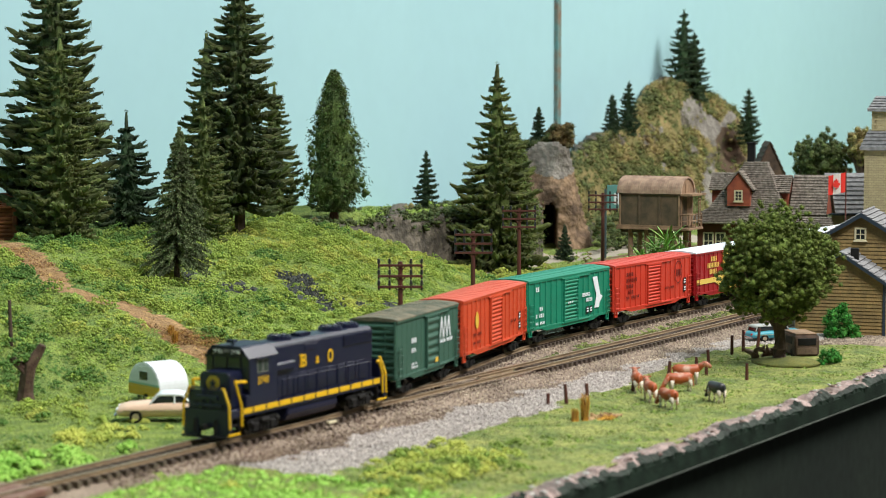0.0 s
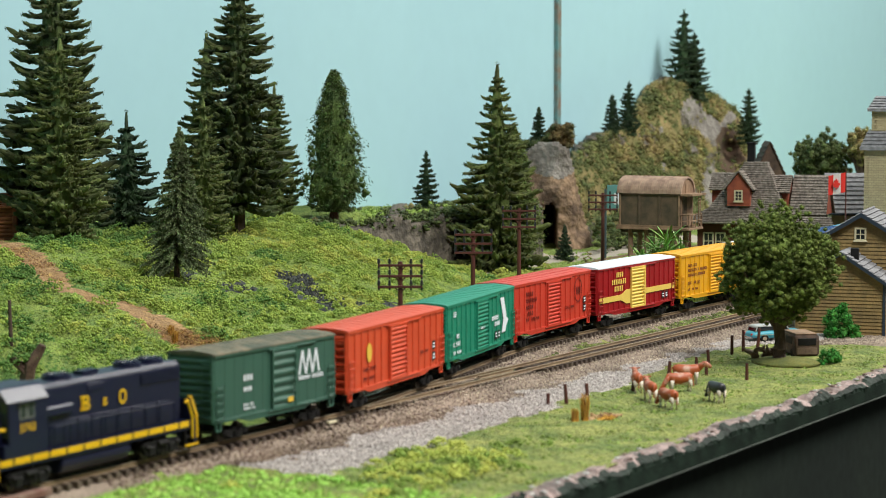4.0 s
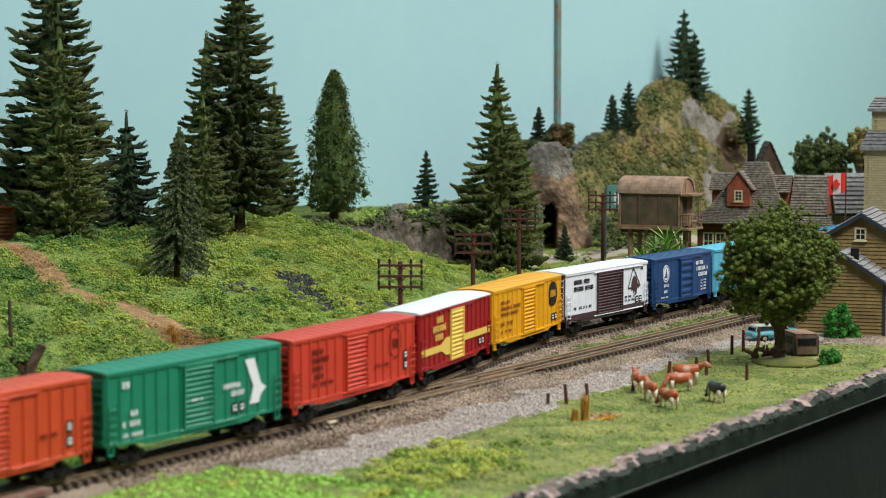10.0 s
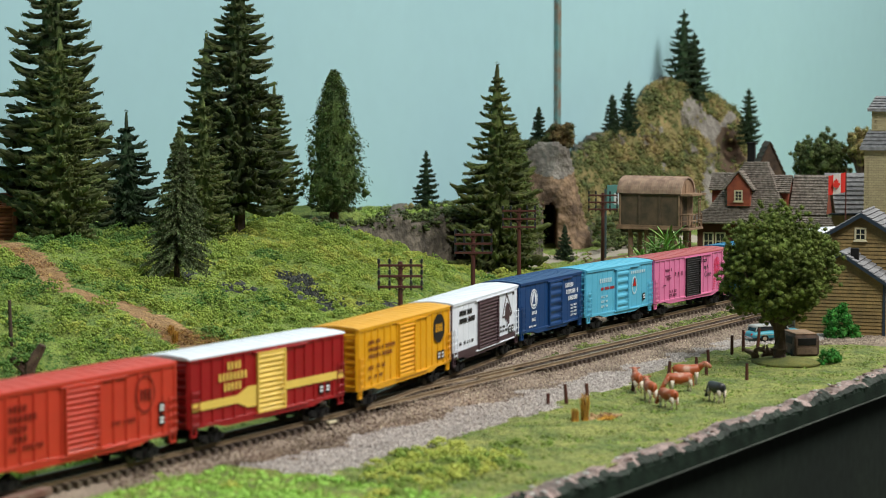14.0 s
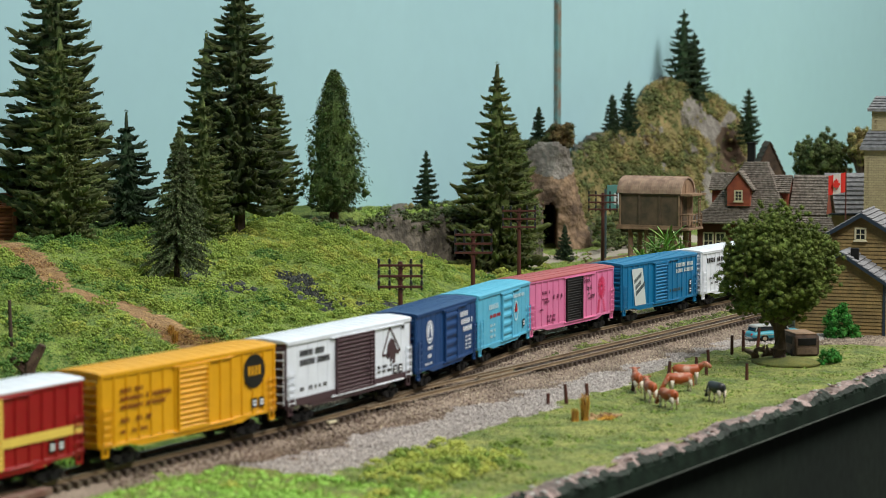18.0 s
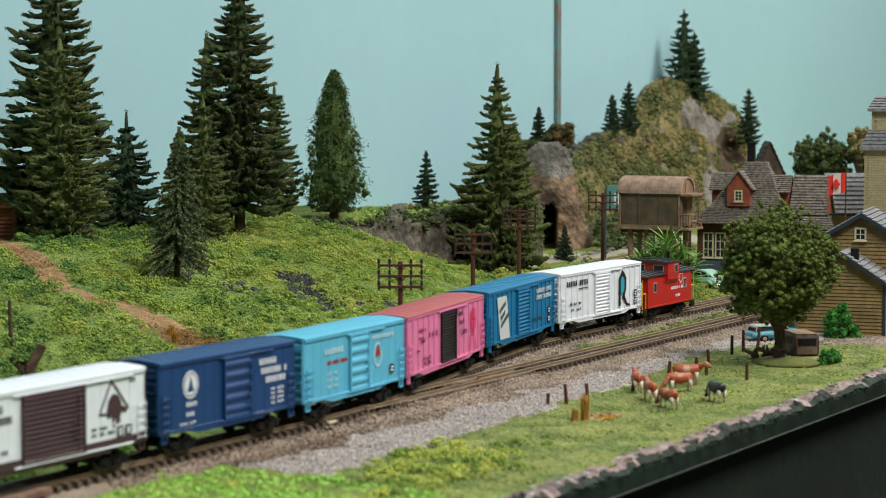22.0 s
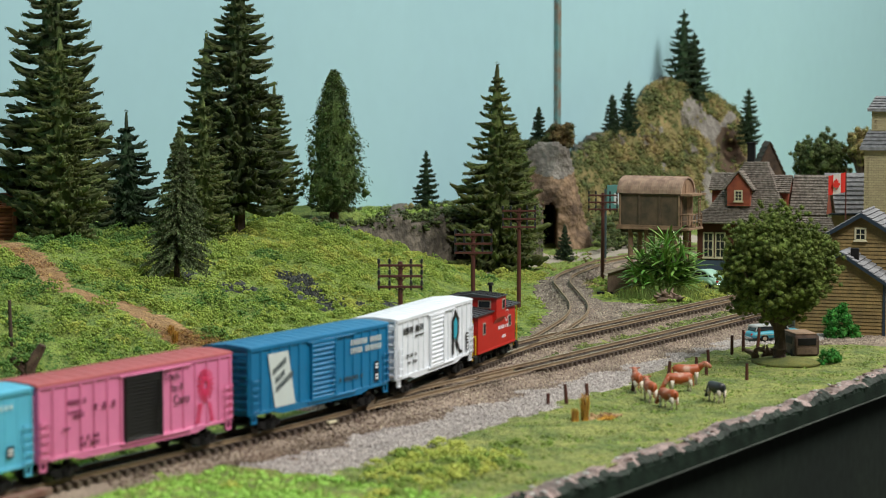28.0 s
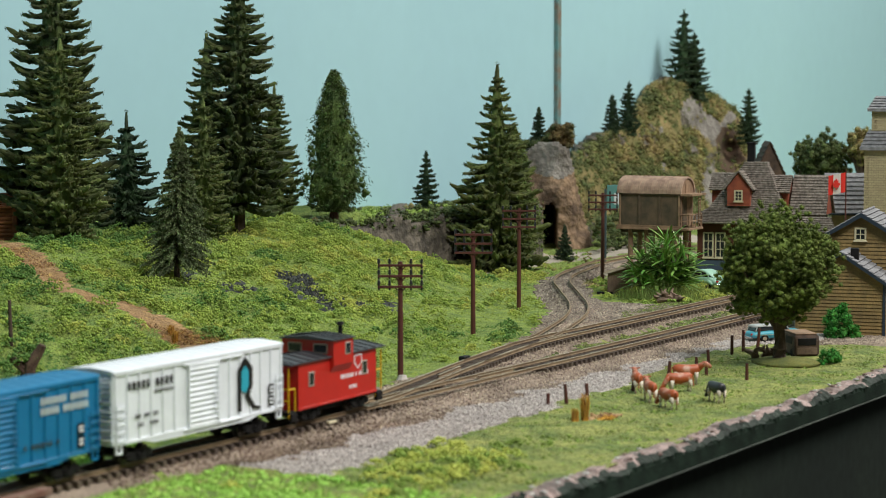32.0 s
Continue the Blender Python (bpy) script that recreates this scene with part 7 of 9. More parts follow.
def caravan(place, turn):
    """A teardrop travel trailer, hitch at -x."""
    t = thing("travel_trailer", "white and yellow teardrop travel trailer on the grass", "trailer", Matrix.Translation(place) @ Matrix.Rotation(turn, 4, "Z"))
    prof = [(-11.0, 3.2)] + [(0.3 + 11.9 * math.cos(q) * (1 if math.cos(q) < 0 else 1.0), 5.2 + 11.4 * max(0, math.sin(q)) ** 0.8) for q in (math.pi * (1 - k / 28) for k in range(29))] + [(11.6, 3.2)]
    part("shell", prism(B(), prof, -6.6, 6.6, "y"), M_WHITE, t, smooth=False)

    def reach(z):
        u = min(1, max(0, (z - 5.2) / 11.4)) ** 1.25
        return 11.7 * math.sqrt(max(0, 1 - u * u))
    for s in (-1, 1):
        for k in range(15):  # ribbed siding, yellow below the stripe
            z = 3.4 + k * 0.84
            r = reach(z + 0.8)
            part("siding_strip", box(B(), 0.3 - r, 0.3 + r, *sorted((s * 6.5, s * (6.95 if k % 2 else 6.8))), z, z + 0.74, 0.1), M_TRIM_YELLOW if k < 5 else paint_stripe if k == 5 else M_WHITE, t)
        part("window", box(B(), -2.6, 3.2, *sorted((s * 6.7, s * 7.1)), 9.6, 13.0, 0.1), M_GLASS, t)
        w = part("wheel", rod(B(), (2, s * 5.2, 2.2), (2, s * 6.9, 2.2), 2.2, sides=16), M_BLACK, t)
        part("hubcap", rod(B(), (2, s * 6.9, 2.2), (2, s * 7.05, 2.2), 1.1, sides=12), M_RAILTOP, w)
    part("hitch", rod(B(), (-11, 0, 3.4), (-17, 0, 3.0), 0.5, sides=6), M_BLACK, t)
    part("jack", rod(B(), (-15, 0, -0.5), (-15, 0, 3.2), 0.4, sides=6), M_BLACK, t)
    return t


paint_stripe = paint("pale_teal_stripe", 150, 190, 180)


# ---- build the place ----
build_ground()


def bend_ground():
    """The shelf that carries the line past the aisle, just under the main sheet where they meet."""
    verts, faces = [], []
    us, ys = np.linspace(-0.30, 0.055, 15), np.linspace(-0.85, 0.62, 50)
    for u in us:
        for y in ys:
            x = bend_line(y)[0] + u
            verts.append((x, y, -0.0078 + 0.0006 * noise.noise((x * 60, y * 60, 3))))
    n = len(ys)
    for i in range(len(us) - 1):
        for j in range(n - 1):
            faces.append((i * n + j, (i + 1) * n + j, (i + 1) * n + j + 1, i * n + j + 1))
    single("ground_bend", raw("ground_bend", verts, faces, M_MEADOW, True), None, "turf-covered shelf beside the aisle under the line", "ground", kind="structure")


bend_ground()
build_track("track_main", MAIN, "brown weathered track curving across the points", (-0.19, 0.40))
build_track("track_front", FRONT, "straight brown weathered front track", (-0.03, 0.42), skip=lambda a, b: a < 0.10)
build_track("track_branch", BRANCH, "branch track winding towards the tunnel", (0.20, 0.30), skip=lambda a, b: True)


def build_points():
    """Guard rails and throw bars at the two sets of points."""
    t = thing("track_points", "points with guard rails and throw bars", "railway points", kind="structure")
    for a0, a1, b0, b1 in ((0.055, 0.085, 0.0012, 0.0012), (0.05, 0.08, 0.0175, 0.024), (0.185, 0.215, 0.0400, 0.0400)):
        p, q = AB(a0, b0), AB(a1, b1)
        line = np.array([(p.x + (q.x - p.x) * k / 8, p.y + (q.y - p.y) * k / 8) for k in range(9)])
        part("guard_rail", rail_mesh("guard_rail", line, 0), None, t)
    for a, b in ((-0.035, 0.0),):
        p = AB(a, b)
        m = Matrix.Translation((p.x, p.y, 0)) @ Matrix.Rotation(radians(60), 4, "Z")
        part("throw_bar", box(B(), -1.0, 1.0, -7, 13, -2.0, -1.2, 0.1), M_BLACK, t, at=m)
    p = AB(0.13, 0.050)
    part("point_motor", box(B(), -3, 3, -1.6, 1.6, -5, -2.6, 0.3), M_BLACK, t, at=Matrix.Translation((p.x, p.y, 0)) @ Matrix.Rotation(radians(60), 4, "Z"))


build_points()
build_cars()

# rim of broken plaster, fascia board and panel under it
def build_rim():
    """A broken plaster lip: flat-topped shards with steps between them over a dark face."""
    rng = random.Random(7)
    verts, faces = [], []
    aa = np.arange(-0.19, 0.62, 0.0016)
    shard, left, tilt = 0.0, 0, 0.0
    for a in aa:
        if left <= 0:
            shard, left, tilt = rng.uniform(-0.0010, 0.0014), rng.randint(2, 9), rng.uniform(-0.4, 0.4)
        left -= 1
        shard += tilt * 0.0004
        w = 0.0030 + 0.0026 * noise.noise((a * 38, 1, 0)) + 0.0012 * noise.noise((a * 170, 4, 0))
        h = shard + 0.0012 * noise.noise((a * 55, 7, 0))
        out = 0.0012 * noise.noise((a * 120, 9, 0)) + 0.0006 * rng.uniform(-1, 1)
        for b, z in ((EDGE_B + 0.0052, -0.0078), (EDGE_B + 0.0010 + 0.6 * w, -0.0050 + 0.5 * h), (EDGE_B - 0.0006 + out * 0.5, -0.0050 + h), (EDGE_B - 0.0026 + out, -0.0058 + 0.9 * h), (EDGE_B - 0.0046 + out, -0.0074 + 0.5 * h), (EDGE_B - 0.0050, -0.0102)):
            p = AB(a, b)
            verts.append((p.x, p.y, z + 0.0003 * rng.uniform(-1, 1)))
    for i in range(len(aa) - 1):
        for k in range(5):
            faces.append((i * 6 + k, i * 6 + k + 1, (i + 1) * 6 + k + 1, (i + 1) * 6 + k))
    me = raw("trim_rim", verts, faces, [M_RIM, M_FASCIA])
    me.polygons.foreach_set("material_index", [0 if k < 2 or (k == 2 and noise.noise((i * 0.11, k, 0)) > -0.2) or (k == 3 and noise.noise((i * 0.13, k, 0)) > 0.25) else 1 for i in range(len(aa) - 1) for k in range(5)])
    single("trim_rim", me, None, "broken plaster rim along the shelf edge", "trim", kind="structure")


build_rim()


def rim_chips():
    """Flakes of plaster, whitened to paint in the rim's highlights, and stone that lie along it."""
    rng = random.Random(17)
    for name, m, lab, count in (("plaster_flakes", mat("pale_chip_highlights", (0.55, 0.53, 0.50), 0.5, 0.25, 200, 0.4, island=0.3), "pale plaster flakes doubling as white highlights along the shelf rim", 120), ("pink_rubble", mat("pinkish_rubble", (0.21, 0.14, 0.12), 0.9, 0.25, 200, 0.4, island=0.35), "pinkish rubble along the shelf rim", 70)):
        sc = Scatter(rng.randrange(99))
        for _ in range(count):
            a = rng.uniform(-0.17, 0.45)
            if noise.noise((a * 30, count, 0)) > 0.25:
                continue
            sc.put(AB(a, EDGE_B + rng.uniform(-0.0035, 0.0025), -0.0052 + rng.uniform(-0.001, 0.0012)), rng.uniform(0.0005, 0.0015), STONES, 0.35)
        single(name, sc.mesh(name, m), None, lab, "rubble", kind="stuff")


def stone_template(seed):
    bm = B()
    bmesh.ops.create_icosphere(bm, subdivisions=1, radius=1)
    for v in bm.verts:
        v.co *= 1 + 0.5 * noise.noise(v.co * 1.4 + Vector((seed * 3, 0, 0)))
    bm.verts.index_update()
    out = np.array([tuple(v.co) for v in bm.verts]), np.array([tuple(v.index for v in f.verts) for f in bm.faces])
    bm.free()
    return out


STONES = [stone_template(k) for k in range(5)]
rim_chips()
slab("trim_fascia", -0.20, 2.6, EDGE_B - 0.0050, EDGE_B, -0.0140, -0.0085, M_FASCIA, "dark green painted fascia strip of the shelf", "trim")
slab("trim_fascia_line", -0.20, 2.6, EDGE_B - 0.0056, EDGE_B, -0.0145, -0.0141, mat("scuffed_pale_edge", (0.06, 0.075, 0.06), 0.7, 0.5, 90, 0.3, colour2=(0.03, 0.035, 0.03), fine=400), "scuffed pale lower edge of the fascia", "trim")
slab("wall_panel", -0.20, 2.6, EDGE_B, EDGE_B + 0.012, -0.95, -0.0146, M_PANEL, "dark olive panel closing the bench below the shelf", "panel")
slab("wall_bench_end", -0.2, -0.188, EDGE_B, 0.10, -0.95, -0.012, M_PANEL, "dark panel at the bend of the bench", "panel")

# conifers
SPRUCE = "dark green model spruce with drooping tiered boughs on the hillside"
SMALL = "small dark blue-green bottle-brush fir"
for a, b, h, r, seed, tiers, mtl, lab, low, taper, spire in (
        (0.2210, 0.3667, 0.160, 0.0385, 1, 23, M_NEEDLE, SPRUCE, 0.06, 0.50, 0.05), (0.1942, 0.3396, 0.112, 0.0275, 2, 20, M_NEEDLE_MID, SPRUCE, 0.09, 0.50, 0.07),
        (0.314, 0.389, 0.071, 0.0275, 3, 12, M_NEEDLE_BLUE, SMALL, 0.05, 0.62, 0.15), (0.3238, 0.3128, 0.162, 0.0335, 4, 22, M_NEEDLE, SPRUCE, 0.12, 0.60, 0.05),
        (0.360, 0.3626, 0.119, 0.0270, 5, 16, M_NEEDLE_MID, SPRUCE, 0.05, 0.62, 0.09), (0.2716, 0.3004, 0.083, 0.0185, 14, 14, M_NEEDLE_MID, SPRUCE, 0.05, 0.55, 0.08),
        (0.453, 0.376, 0.090, 0.0235, 6, 15, M_NEEDLE_MID, SPRUCE, 0.05, 0.62, 0.10), (0.587, 0.282, 0.144, 0.0410, 7, 21, M_NEEDLE_OLIVE, "tall olive green spruce at the foot of the rocks", 0.01, 0.80, 0.07)):
    conifer(spot(a, b, -0.001), h, r, seed, tiers, lab, mtl, low, taper=taper, spire=spire)
conifer(spot(0.1567, 0.2333, -0.001), 0.0785, 0.0185, 8, 24, "small frosted grey-green fir on the grassy slope", M_NEEDLE_GREY, 0.17, 22, 0.42, 0.002, 0.34, 0.10, 16, 1.25, 0.85, 0.03, 0)
conifer(AB(0.679, 0.393, 0.029), 0.044, 0.0125, 9, 11, SMALL, M_NEEDLE_BLUE, thick=0.8, taper=0.8)
conifer(AB(0.687, 0.280, -0.007), 0.027, 0.0090, 10, 10, SMALL, M_NEEDLE_BLUE, thick=0.7, taper=0.85)
for x, y, z, h, r, seed, tiers, mtl, lab in ((0.0773, 1.735, 0.074, 0.031, 0.0085, 11, 10, M_NEEDLE_BLUE, SMALL), (0.1513, 1.925, 0.081, 0.034, 0.0105, 12, 10, M_NEEDLE_BLUE, SMALL), (0.1683, 1.950, 0.079, 0.048, 0.0125, 13, 12, M_NEEDLE_BLUE, SMALL),
                                            (0.2350, 2.105, 0.112, 0.086, 0.0245, 15, 12, M_NEEDLE_BLUE, "dark spruce on the hilltop against the wall"), (0.2460, 2.110, 0.110, 0.066, 0.020, 16, 11, M_NEEDLE_BLUE, "dark spruce on the hilltop against the wall"),
                                            (0.3040, 2.140, 0.066, 0.055, 0.0150, 17, 11, M_NEEDLE_BLUE, "dark spruce on the hill shoulder")):
    conifer(Vector((x, y, z)), h, r, seed, tiers, lab, mtl, thick=1.1, taper=0.65)


def dense_cone_tree(place, height, radius, seed, label, material, base, droop=0.5, wisps=7000):
    """A leafy cone-shaped tree: a lumpy dark heart, and thousands of thin leaf wisps that hang outwards from it."""
    rng = random.Random(seed)
    t = thing("cone_tree", label, "tree", Matrix.Translation(place), "trees")
    h = Heap()
    tube(h, [Vector((0, 0, -0.003)), Vector((0, 0, height * base * 1.4)), Vector((0, 0, height * 0.9))], [height * 0.036, height * 0.026, height * 0.004], 8, 1, rng, 0.1)
    part("trunk", h.mesh("trunk", mat("reddish_bark", (0.16, 0.075, 0.045), 0.9, 0.2, 200, 0.4)), None, t)

    def girth(f, a):
        lump = 1 + 0.42 * noise.noise((math.cos(a) * 2.4, math.sin(a) * 2.4, f * 10 + seed)) + 0.30 * noise.noise((math.cos(a) * 6, math.sin(a) * 6, f * 22 + seed))
        return radius * min(1.0, (1 - f) ** 0.66 * 1.16) * (0.50 + 0.50 * min(1, f / 0.14)) * lump
    heart = Heap()
    rings, sides = 22, 20
    for i in range(rings):
        f = i / (rings - 1)
        heart.v += [Vector((math.cos(a) * r, math.sin(a) * r, height * (base + (0.97 - base) * f))) for a in (6.2832 * k / sides for k in range(sides)) for r in (0.66 * girth(f, a) + 0.0002,)]
    for i in range(rings - 1):
        heart.f += [(i * sides + k, i * sides + (k + 1) % sides, i * sides + sides + (k + 1) % sides, i * sides + sides + k) for k in range(sides)]
    heart.f += [tuple(range(sides))[::-1], tuple((rings - 1) * sides + k for k in range(sides))]
    part("crown", heart.mesh("crown", material), None, t)
    tufts = Scatter(seed)
    for _ in range(420):
        f, a = rng.random(), rng.uniform(0, 6.2832)
        r = girth(f, a) * rng.uniform(0.72, 0.98)
        tufts.put(Vector((math.cos(a) * r, math.sin(a) * r, height * (base + (0.97 - base) * f))), rng.uniform(0.0013, 0.0034) * (1.1 - 0.5 * f), CRUMBS_LEAF, 0.9)
    tagged(part("leaf_foam", tufts.mesh("leaf_foam", material), None, t), kind="stuff")
    leaves = Heap()
    for i in range(wisps):
        f, a = rng.random() ** 0.9, rng.uniform(0, 6.2832)
        rr = girth(f, a) * rng.uniform(0.70, 1.0)
        p = Vector((math.cos(a) * rr, math.sin(a) * rr, height * (base + (0.98 - base) * f)))
        d = Vector((math.cos(a) + rng.gauss(0, 0.55), math.sin(a) + rng.gauss(0, 0.55), rng.gauss(-droop, 0.55) + 1.2 * max(0, f - 0.8))).normalized()
        ln = (0.0016 if i % 90 else 0.0042) * rng.uniform(0.6, 1.5)
        side = d.cross(Vector((rng.gauss(0, 1), rng.gauss(0, 1), rng.gauss(0, 1)))).normalized() * rng.uniform(0.00022, 0.00042)
        q = p + d * ln * 0.55
        leaves.add([p, q - side, q + side, p + d * ln + Vector((0, 0, -0.15 * ln))], [(0, 1, 2), (1, 3, 2)])
    tagged(part("leaf_spray", leaves.mesh("leaf_spray", material), None, t), kind="stuff")
    return t


dense_cone_tree(spot(0.463, 0.336, -0.001), 0.103, 0.0215, 31, "leafy cone-shaped green tree with red-brown trunk", mat("dull_green_leaf_foam", (0.092, 0.135, 0.028), 0.9, 0.45, 90, 0.5, colour2=(0.038, 0.070, 0.018), fine=1500, island=0.5), 0.08)
dense_cone_tree(spot(0.615, 0.285, -0.001), 0.104, 0.0215, 32, "lighter green leafy cone tree beside the spruce", mat("mid_green_leaf_foam", (0.16, 0.20, 0.045), 0.9, 0.3, 200, 0.5, colour2=(0.075, 0.11, 0.025), fine=1500, island=0.5), 0.03)

# broadleaf trees
leafy_tree(Vector((0.1530, 0.9731, -0.005)), 0.0715, 0.0268, 0.055, 41, "round-crowned green broadleaf tree on a turf mound", M_LEAF, 0.0032, 2700, 0.0026)
leafy_tree(Vector((0.309, 1.75, 0.0)), 0.0860, 0.0285, 0.050, 42, "dark olive round tree behind the station", M_LEAF_OLIVE, 0.003, 700, 0.0036)
leafy_tree(Vector((0.335, 1.72, 0.0)), 0.0935, 0.016, 0.040, 43, "autumn-brown round tree beside the tower", M_TANMAT, 0.003, 220, 0.0040)


def build_mound():
    bm = B()
    bmesh.ops.create_uvsphere(bm, u_segments=32, v_segments=10, radius=1)
    for v in bm.verts:
        k = 1 + 0.08 * noise.noise(v.co * 3)
        v.co = Vector((v.co.x * 15.5 * k, v.co.y * 15.5 * k, v.co.z * 2.6))
    single("turf_mound", bm, mat("mound_turf", (0.15, 0.15, 0.03), 0.95, 0.3, 200, 0.8, colour2=(0.10, 0.12, 0.03), fine=1500, distance=0.001), "low round turf mound under the broadleaf tree", "mound", Matrix.Translation((0.1562, 0.9731, -0.0055)), smooth=True)


build_mound()

# rocks
ROCKS = [M_ROCK, M_ROCK_TAN, M_TANMAT, mat("bare_grey_rock", (0.27, 0.25, 0.225), 0.9, 0.3, 60, 0.9, colour2=(0.13, 0.115, 0.10), fine=300, distance=0.003), mat("dark_brown_hollow", (0.10, 0.06, 0.035), 0.95, 0.3, 60, 0.6, fine=400)]


def shelf_line(x, b):
    """y of the point with offset b from the front track at x."""
    return 0.837 + CA * b + SA * (x + 0.0118 + SA * b) / CA


relief("rock_cliff", lambda x, z: z < 0.031 + 0.006 * noise.noise((x * 45, 3, 1)), lambda x, z: shelf_line(x, 0.305) + 0.35 * z, -0.105, 0.075, -0.012, 0.045, 0.0026, lambda x: shelf_line(x, 0.40), ROCKS,
       lambda x, z: 0, "craggy grey-brown rock cliff behind the grassy hill", "rock")
TUNNEL = [(0.050, -0.010), (0.0585, 0.044), (0.0653, 0.0685), (0.0742, 0.0775), (0.090, 0.0785), (0.1001, 0.0730), (0.1056, 0.0484), (0.1132, 0.0171), (0.1221, -0.010)]


def in_tunnel_rock(x, z):
    u = (x - 0.0850) / 0.0063
    if abs(u) < 1 and z < 0.0194 + 0.011 * math.sqrt(1 - u * u):
        return False
    return within(x, z, TUNNEL)


relief("tunnel_rock", in_tunnel_rock, lambda x, z: 1.695 + 0.30 * max(0, z - 0.03) + 3.0 * max(0, x - 0.097) ** 1.2, 0.05, 0.124, -0.010, 0.082, 0.0017, lambda x: 1.80, ROCKS,
       lambda x, z: 3 if z + 0.01 * noise.noise((x * 60, z * 60, 2)) > 0.052 else 1, "tan plaster rock with an arched tunnel mouth", "rock")
# Black sheet added behind the mouth in place of the tunnel's inner shade.
single("tunnel_dark_sheet", box(B(), 74, 97, 1770, 1778, -8, 40), M_BLACK, "black sheet added for the darkness inside the tunnel", "tunnel lining")
HILL = [(0.0999, -0.0095), (0.1017, 0.0328), (0.1093, 0.0528), (0.1202, 0.0701), (0.1377, 0.0801), (0.1642, 0.0832), (0.18, 0.1017), (0.1963, 0.1244), (0.2157, 0.1338), (0.2394, 0.123), (0.2603, 0.1214), (0.2876, 0.1089), (0.3012, 0.1002), (0.312, 0.0743), (0.3137, 0.0408), (0.3215, 0.013), (0.326, -0.0095)]


def hill_front(x, z):
    return shelf_line(x, WALL_B) - 0.17 + max(0, z) - 0.02 * bump01(1 - abs(x - 0.22) / 0.07) + 0.035 * bump01(1 - math.hypot((x - 0.2837) / 0.016, (z - 0.060) / 0.02))


def hill_kind(x, z):
    n = 0.012 * noise.noise((x * 55, z * 55, 3))
    if math.hypot((x - 0.285 + n) / 0.017, (z - 0.062 + n) / 0.024) < 1:
        return 4
    if math.hypot((x - 0.256 + n) / 0.026, (z - 0.088 + 0.6 * (x - 0.256) + n) / 0.018) < 1:
        return 3
    return 3 if x > 0.2 and noise.noise((x * 38, z * 38, 7)) > 0.33 else (0 if noise.noise((x * 45, z * 45, 1)) > 0.25 else 2)


relief("rocky_hill", lambda x, z: within(x, z, HILL), hill_front, 0.095, 0.33, -0.010, 0.136, 0.0026, lambda x: shelf_line(x, WALL_B) - 0.002, ROCKS, hill_kind, "rocky hill with dry grass mats and bare stone", "hill")


def tangle_template(seed, strands=28):
    """A mat of thin bent fibres lying over one another, with a low rough cushion under them."""
    rng = random.Random(seed)
    heap = Heap()
    bm = B()
    bmesh.ops.create_icosphere(bm, subdivisions=1, radius=1)
    heap.add([Vector((v.co.x * 0.62, v.co.y * 0.62, v.co.z * 0.42)) * rng.uniform(0.7, 1.15) for v in bm.verts], [])
    bm.verts.index_update()
    heap.f += [tuple(v.index for v in f.verts) for f in bm.faces]
    bm.free()
    for _ in range(strands):
        a, r = rng.uniform(0, 6.28), rng.uniform(0, 0.75)
        p = Vector((r * math.cos(a), r * math.sin(a), 0.42 * math.sqrt(max(0, 1 - r * r)) + rng.uniform(-0.05, 0.15)))
        t = rng.gauss(0, 0.9)
        d = Vector((math.cos(t), math.sin(t), rng.gauss(-0.05, 0.3))).normalized() * rng.uniform(0.35, 0.95)
        side = d.cross(Vector((0, 0, 1))).normalized() * rng.uniform(0.03, 0.075)
        mid = p + d * 0.5 + Vector((0, 0, rng.uniform(0.0, 0.16)))
        heap.add([p, mid - side, mid + side, p + d], [(0, 1, 2), (1, 3, 2)])
    return np.array([tuple(v) for v in heap.v]), np.array(heap.f)


TANGLES = [tangle_template(300 + k) for k in range(8)]


